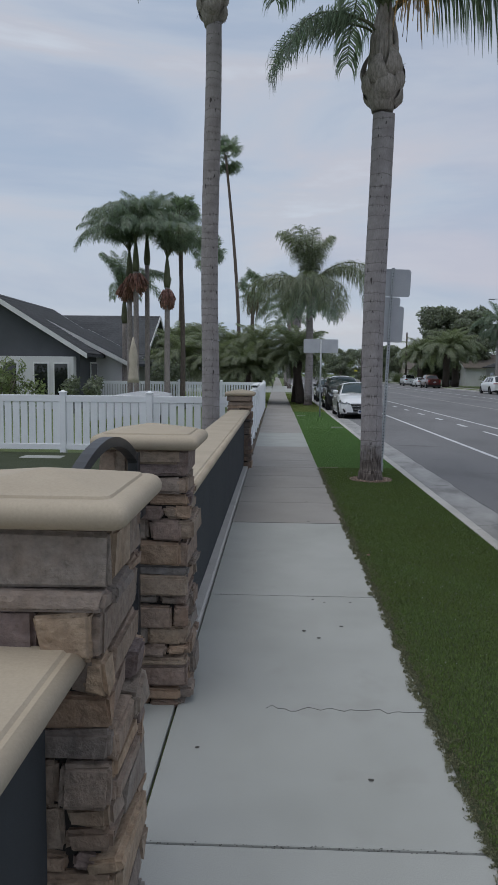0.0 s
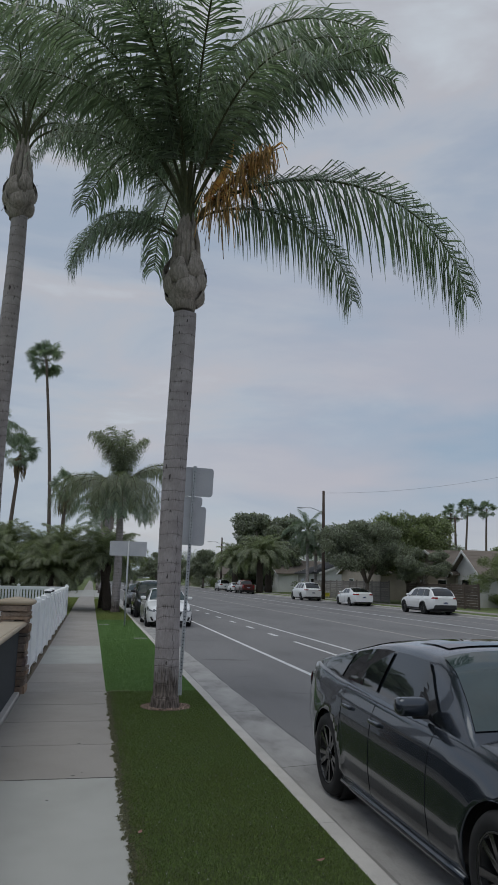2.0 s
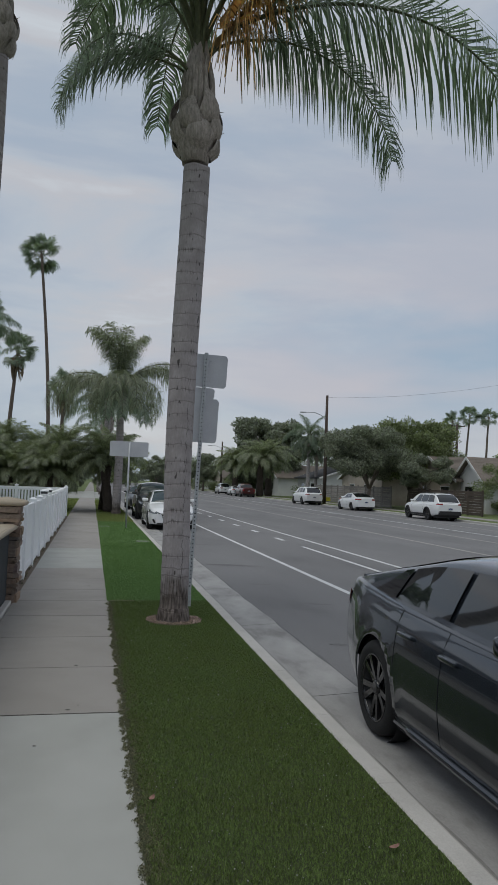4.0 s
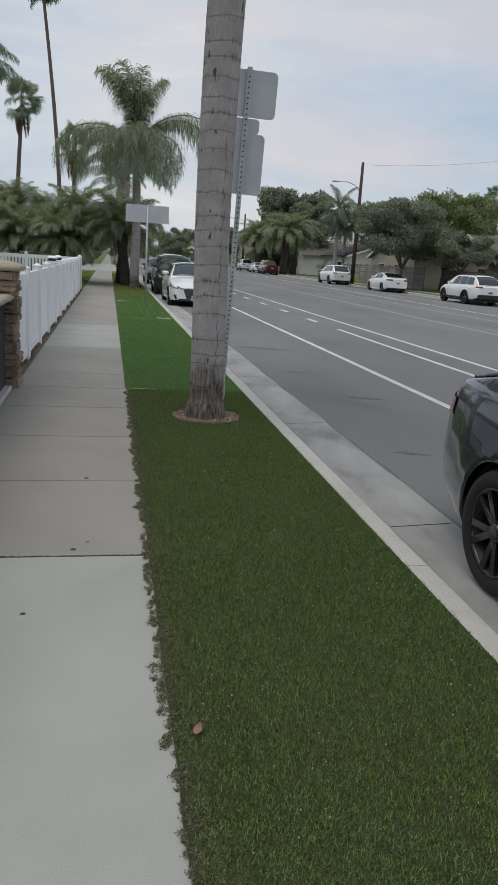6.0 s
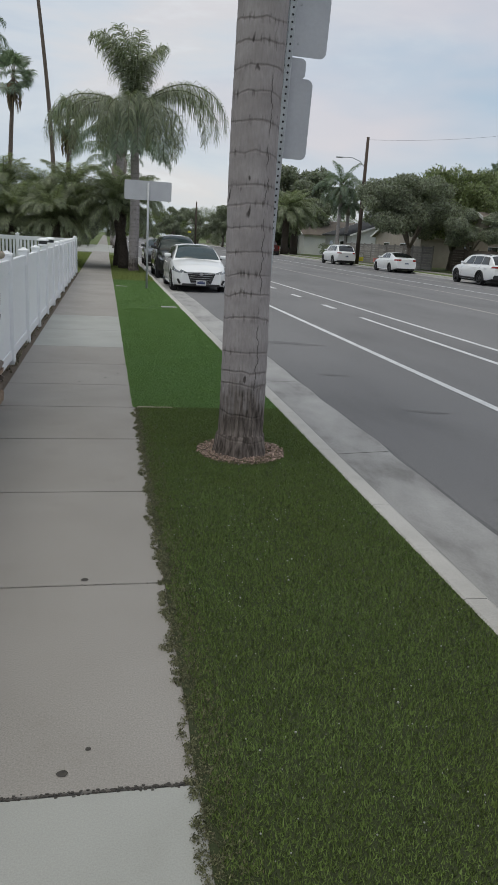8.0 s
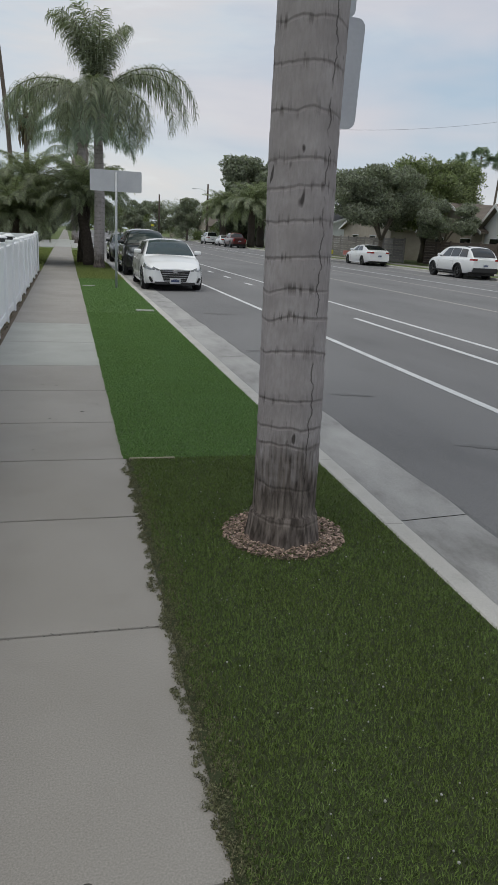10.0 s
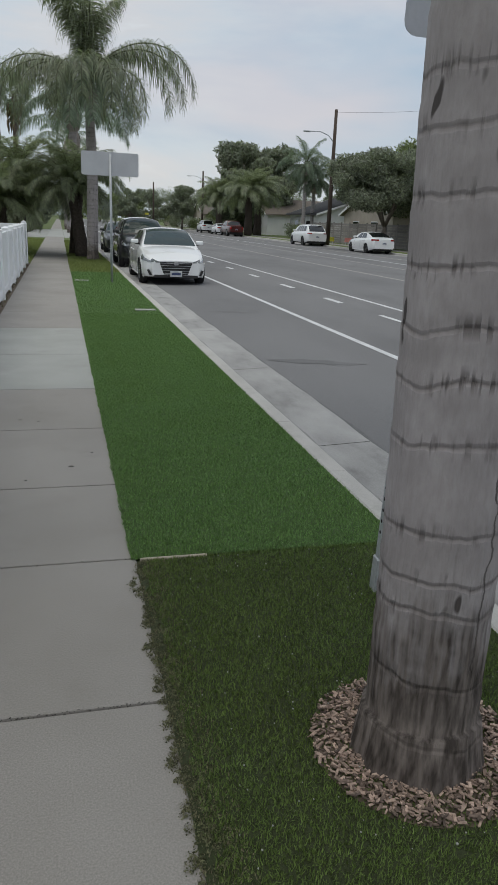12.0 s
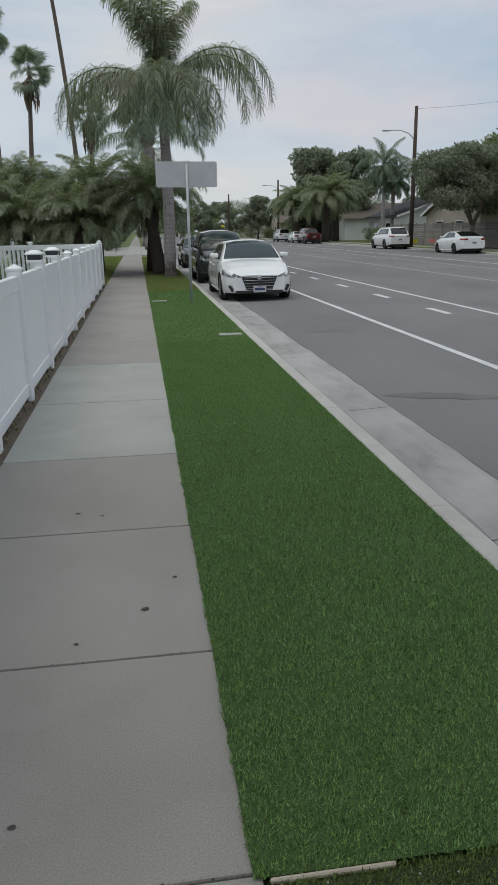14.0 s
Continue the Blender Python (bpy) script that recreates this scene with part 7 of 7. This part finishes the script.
car("pickup_truck", (20.2, 95.0, zz), 180, "dark red pickup truck parked across the street", 5.6, 1.98, 1.86, M["car_red"],
    [(0, 0.85), (0.2, 1.0), (0.9, 1.12), (1.5, 1.16), (5.3, 1.18), (5.6, 1.12)], plan_for(5.6), [(0, 0.42), (0.5, 0.4), (5.0, 0.42), (5.6, 0.5)],
    (1.4, 2.1, 3.6, 3.95, 1.86, 0.26), (1.0, 4.45), 0.4, M["rim_silver"], 5, bed=(4.0, 5.5),
    windows=((1.95, 2.75, 0.3, 0.0), (2.85, 3.55, 0.0, 0.0)), rear_lamps=(0.15, 0.8, 1.1, 0.82), plate_front=False, detail=False)
car("car", (20.3, 102.0, zz), 180, "white sedan half hidden behind the pickup", 4.6, 1.80, 1.44, M["car_white"],
    [(0, 0.60), (0.25, 0.74), (0.9, 0.86), (1.35, 0.92), (2.5, 0.95), (3.7, 1.0), (4.6, 0.93)], plan_for(4.6), [(0, 0.22), (4.6, 0.34)],
    (1.12, 2.0, 3.05, 4.1, 1.44, 0.44), (0.88, 3.58), 0.32, M["rim_silver"], 5, windows=((1.75, 2.55, 0.4, 0.0), (2.62, 3.3, 0.0, -0.2)), rear_lamps=(0.3, 0.8, 0.95, 0.5), plate_front=False, detail=False)
car("car", (20.3, 112.5, zz), 180, "white sport utility car far along the street", 4.95, 1.98, 1.8, M["car_white"],
    [(0, 0.75), (0.2, 0.9), (0.8, 1.04), (4.5, 1.12), (4.95, 1.02)], plan_for(4.95), [(0, 0.35), (4.95, 0.4)],
    (1.15, 1.95, 4.15, 4.86, 1.8, 0.34), (0.92, 3.88), 0.38, M["rim_silver"], 5, windows=((1.8, 2.65, 0.4, 0.0), (2.75, 3.6, 0.0, 0.0), (3.7, 4.3, 0.0, -0.15)), rear_lamps=(0.3, 0.95, 1.07, 0.55), plate_front=False, detail=False)
car("car", (2.7, 38.5, road_z(2.4) - 0.002), 0, "dark car parked further along the kerb", 4.6, 1.80, 1.44, M["car_dark"],
    [(0, 0.60), (0.25, 0.74), (0.9, 0.88), (1.35, 0.94), (2.5, 0.96), (3.7, 1.0), (4.6, 0.93)], plan_for(4.6), [(0, 0.22), (4.6, 0.34)],
    (1.12, 1.95, 3.05, 4.05, 1.44, 0.42), (0.86, 3.56), 0.32, M["rim_silver"], 5, windows=((1.72, 2.52, 0.4, 0.0), (2.6, 3.3, 0.0, -0.16)), detail=False)


# ---- turf strip ----
def turf(name, x0, x1, y0, y1, per_m2, hgt, m, label, seed, ragged=0.0, blade=0.0028):
    """Backing sheet and single upright blades; ragged: how far tufts spill over the pavement edge."""
    rg = np.random.default_rng(seed)
    n = int((x1 - x0 + ragged) * (y1 - y0) * per_m2)
    x = rg.uniform(x0 - ragged, x1, n)
    y = rg.uniform(y0, y1, n)
    edge = np.array([noise.noise((0.0, 3.0 * yy, seed)) + 0.7 * noise.noise((2.0, 11.0 * yy, seed)) + 0.6 * noise.noise((5.0, 26.0 * yy, seed)) for yy in y]) if ragged else np.zeros(n)
    keep = x > x0 - ragged * np.clip(0.25 + 0.75 * edge, -0.4, 1)
    x, y = x[keep], y[keep]
    n = len(x)
    a, lean = rg.uniform(0, 2 * np.pi, n), rg.uniform(0.1, 0.95, n)
    h = hgt * rg.uniform(0.5, 1.15, n)
    w = blade * rg.uniform(0.7, 1.5, n)
    base_z = 0.004
    c = np.stack([x, y, np.full(n, base_z)], 1)
    s = np.stack([-np.sin(a) * w, np.cos(a) * w, 0 * a], 1)
    t = c + np.stack([np.cos(a) * lean * h, np.sin(a) * lean * h, h * np.sqrt(1 - 0.8 * lean ** 2)], 1)
    v = np.stack([c - s, c + s, t], 1).reshape(-1, 3)
    ob = new(name, fast_mesh(name, v, np.arange(n * 3).reshape(-1, 3), m))
    return tagged(ob, label, "turf", kind="stuff")


bm = bmesh.new()
ysn = [-14 + 0.05 * k for k in range(377)]
surface(bm, lambda u, v: (u if u > 0.05 else 0.02 + 0.008 * noise.noise((0, v * 4, 2)), v, 0.006), (0.0, 0.7, 1.372), ysn, smooth=False)
tagged(link_mesh("turf_backing", bm, M["turf_base"]), "dark green artificial turf in the parking strip", "turf", kind="structure")
bm = bmesh.new()
surface(bm, lambda u, v: (u, v, 0.006), (0.0, 0.7, 1.372), (4.83, 8, 12, 16, 20, 23.4), smooth=False)
tagged(link_mesh("turf_backing", bm, mat("turf_backing_bright", (0.055, 0.10, 0.03), 0.95, 0.3, 220, 1.2, 0.5, tint=(0.85, 0.88, 0.8))), "brighter green artificial turf in the parking strip", "turf", kind="structure")
bm = bmesh.new()
surface(bm, lambda u, v: (u, v, 0.004), (0.0, 0.7, 1.372), (23.4, 40, 56.4), smooth=False)
tagged(link_mesh("lawn_verge", bm, M["lawn"]), "patchy natural grass verge", "lawn", kind="structure")
turf("turf", 0.06, 1.37, -7.5, 4.822, 36000, 0.018, M["turf"], "short dark green artificial turf blades", 21, 0.05, 0.0019)
turf("turf", 0.0, 1.37, 4.826, 14.0, 27000, 0.019, M["turf_bright"], "short bright green artificial turf blades", 22, 0.015, 0.0021)
turf("turf", 0.0, 1.37, 14.0, 23.4, 4500, 0.035, M["turf_bright"], "short bright green artificial turf blades", 23, 0.02)
turf("grass", 0.0, 1.37, 23.4, 50.0, 1800, 0.07, M["leaf_dry_grass"], "uneven natural grass in the verge", 24, 0.04, 0.005)
turf("grass", -3.0, -1.25, 26.8, 52.0, 700, 0.08, M["leaf_dry_grass"], "uneven natural grass beside the pavement", 25, 0.0, 0.006)
turf("dry_thatch", 0.02, 0.15, -7.5, 4.8, 12000, 0.012, M["thatch"], "dry brown thatch along the pavement edge", 26, 0.02, 0.0022)


def edge_weeds(y0, y1, step, seed):
    """Low mats of tiny leaves creeping over the pavement's edge."""
    rg = np.random.default_rng(seed)
    v = []
    y = y0
    while y < y1:
        y += step * rg.uniform(0.3, 1.7)
        reach = 0.5 + 0.5 * noise.noise((1.0, y * 1.3, 4.0)) + 0.35 * noise.noise((3.0, y * 6.0, 1.0))
        cx, r = 0.115 - (0.075 + 0.09 * reach) * rg.uniform(0.0, 1.0) ** 0.7, rg.uniform(0.012, 0.03)
        n = int(64 * r / 0.02)
        d = rg.normal(size=(n, 3))
        d /= np.linalg.norm(d, axis=1)[:, None]
        d[:, 2] = np.abs(d[:, 2]) * 0.55
        c = np.array([cx, y, 0.003]) + d * r * rg.uniform(0.3, 1.0, (n, 1))
        a = rg.normal(size=(n, 3))
        a /= np.linalg.norm(a, axis=1)[:, None]
        b = np.cross(a, d)
        ln = rg.uniform(0.0025, 0.0055, (n, 1))
        v.append(np.stack([c - a * ln, c - b * ln * 0.6, c + a * ln, c + b * ln * 0.6], 1).reshape(-1, 3))
    v = np.concatenate(v)
    ob = new("edge_weeds", fast_mesh("edge_weeds", v, np.arange(len(v)).reshape(-1, 4), M["weed"]))
    return tagged(ob, "low grey-green weeds creeping over the pavement edge", "weeds", kind="stuff")


edge_weeds(-7.5, 4.8, 0.0065, 31)
bm = new_box((0.04, 4.808, 0.0), (0.36, 4.821, 0.016), 0.004)
tagged(link_mesh("turf_edging", bm, M["canvas"]), "thin pale edging strip between two turf pieces", "edging", kind="structure")
for x0, x1, y in ((0.95, 1.3, 14.5), (0.05, 0.38, 20.4)):
    bm = new_box((x0, y - 0.11, 0.0), (x1, y + 0.09, 0.024), 0.004)
    tagged(link_mesh("meter_lid", bm, M["concrete_new"]), "pale concrete meter lid set in turf", "meter lid", kind="structure")
# a few fallen leaves and pebbles
rg = random.Random(77)
litter = bmesh.new()
for k in range(900):
    x, y = rg.uniform(0.1, 1.34), rg.uniform(-4, 4.8)
    r = rg.uniform(0.0012, 0.0034) * (1.5 if k % 12 == 0 else 1)
    bmesh.ops.create_icosphere(litter, subdivisions=1, radius=r, matrix=Matrix.Translation((x, y, 0.03)))
tagged(link_mesh("pebbles", litter, M["concrete_new"]), "pale pebbles and flecks lying in the turf", "pebbles", kind="stuff")
for x, y, z, a in ((1.15, -2.15, 0.03, 0.4), (0.1, -1.5, 0.03, 1.2)):
    bm = bmesh.new()
    surface(bm, lambda u, v: (0.035 * u, 0.014 * (1 - u * u) * v, 0.006 * u * u + 0.004 * v * v), [k / 4 - 1 for k in range(9)], (-1, 0, 1))
    bm.transform(Matrix.Translation((x, y, z)) @ Matrix.Rotation(a, 4, "Z"))
    tagged(link_mesh("fallen_leaf", bm, M["fruit_red"]), "curled reddish fallen leaf", "leaf", "fallen leaves")

# ---- the pavement, slab by slab ----
pavement = thing("pavement", label="concrete pavement of pale and tan slabs", category="pavement", kind="structure")
part("bedding", new_box((-1.23, -14, -0.2), (0.03, 300, -0.022)), M["joint"], pavement)
JOINTS = [-14, -12.2, -10.4, -8.6, -7.4, -5.56, -2.65, 0.018, 1.31, 2.56, 3.765, 4.85, 5.87, 7.12, 8.48, 10.28, 12.36]
while JOINTS[-1] < 62:
    JOINTS.append(JOINTS[-1] + 1.83)
JOINTS += [90, 130, 200, 300]
for y0, y1 in zip(JOINTS[:-1], JOINTS[1:]):
    fresh = y1 <= 0.03 or 8.4 < y0 < 12.3 or 58 < y0 < 74
    bm = new_box((-1.225, y0 + 0.005, -0.08), (0.025, y1 - 0.005, 0.0), 0.008, 2)
    part("slab", bm, M["concrete_new"] if fresh else M["concrete_old"], pavement, "paler newer slab" if fresh else "")
# grit caught in the joints
grit = bmesh.new()
rg_grit = random.Random(15)
for yj, n in ((0.018, 420), (-2.65, 80), (1.31, 80), (2.56, 80), (3.765, 160), (4.85, 60), (-5.56, 100), (5.87, 50)):
    for k in range(n):
        gx, r = rg_grit.uniform(-1.2, 0.02), rg_grit.uniform(0.001, 0.0028) * (1.6 if yj == 0.018 else 1)
        bmesh.ops.create_icosphere(grit, subdivisions=1, radius=r, matrix=Matrix.Translation((gx, yj + rg_grit.gauss(0, 0.005), 0.0)) @ Matrix.Diagonal((rg_grit.uniform(1, 2.2), 1, 0.5, 1)))
tagged(part("joint_grit", grit, M["joint"], pavement), kind="stuff")
# a hairline crack, gum spots
bm = bmesh.new()
pts = [(-1.2 + 1.2 * k / 40, -4.5 + 0.05 * noise.noise((k * 0.3, 0, 5)) + 0.03 * noise.noise((k * 0.9, 3, 5)), 0.001) for k in range(14, 41)]
tube(bm, pts, 0.0013, 4)
part("crack", bm, M["joint"], pavement)
for x, y, r in ((-0.37, 0.1, 0.018), (-0.3, 0.2, 0.01), (-0.25, 6.23, 0.02), (-0.62, 7.4, 0.014), (-0.48, 7.34, 0.012), (-0.11, 6.51, 0.012), (-0.52, 6.0, 0.011), (-0.46, -2.74, 0.013), (-0.19, -2.79, 0.011), (-0.46, -3.52, 0.014), (-1.08, -4.9, 0.012), (-0.34, -5.12, 0.013), (-0.55, -0.6, 0.012), (-0.3, -3.3, 0.014), (-0.34, 1.36, 0.02), (-0.62, 5.1, 0.012), (-0.55, -3.4, 0.016), (-0.38, -2.8, 0.01)):
    bm = bmesh.new()
    ring = [bm.verts.new((x + r * math.cos(a) * rg.uniform(0.7, 1.2), y + r * 0.8 * math.sin(a), 0.0025)) for a in (2 * math.pi * k / 10 for k in range(10))]
    bm.faces.new(ring)
    part("spot", bm, M["joint"], pavement)
bm = new_box((-14, 56.5, -0.06), (-1.235, 86, 0.004), 0.02)
tagged(link_mesh("driveway", bm, M["concrete_new"]), "pale concrete driveway crossing the verge", "driveway", kind="structure")
bm = new_box((0.04, 56.5, -0.06), (1.36, 86, 0.006), 0.02)
tagged(link_mesh("driveway", bm, M["concrete_new"]), "pale concrete driveway crossing the verge", "driveway", kind="structure")
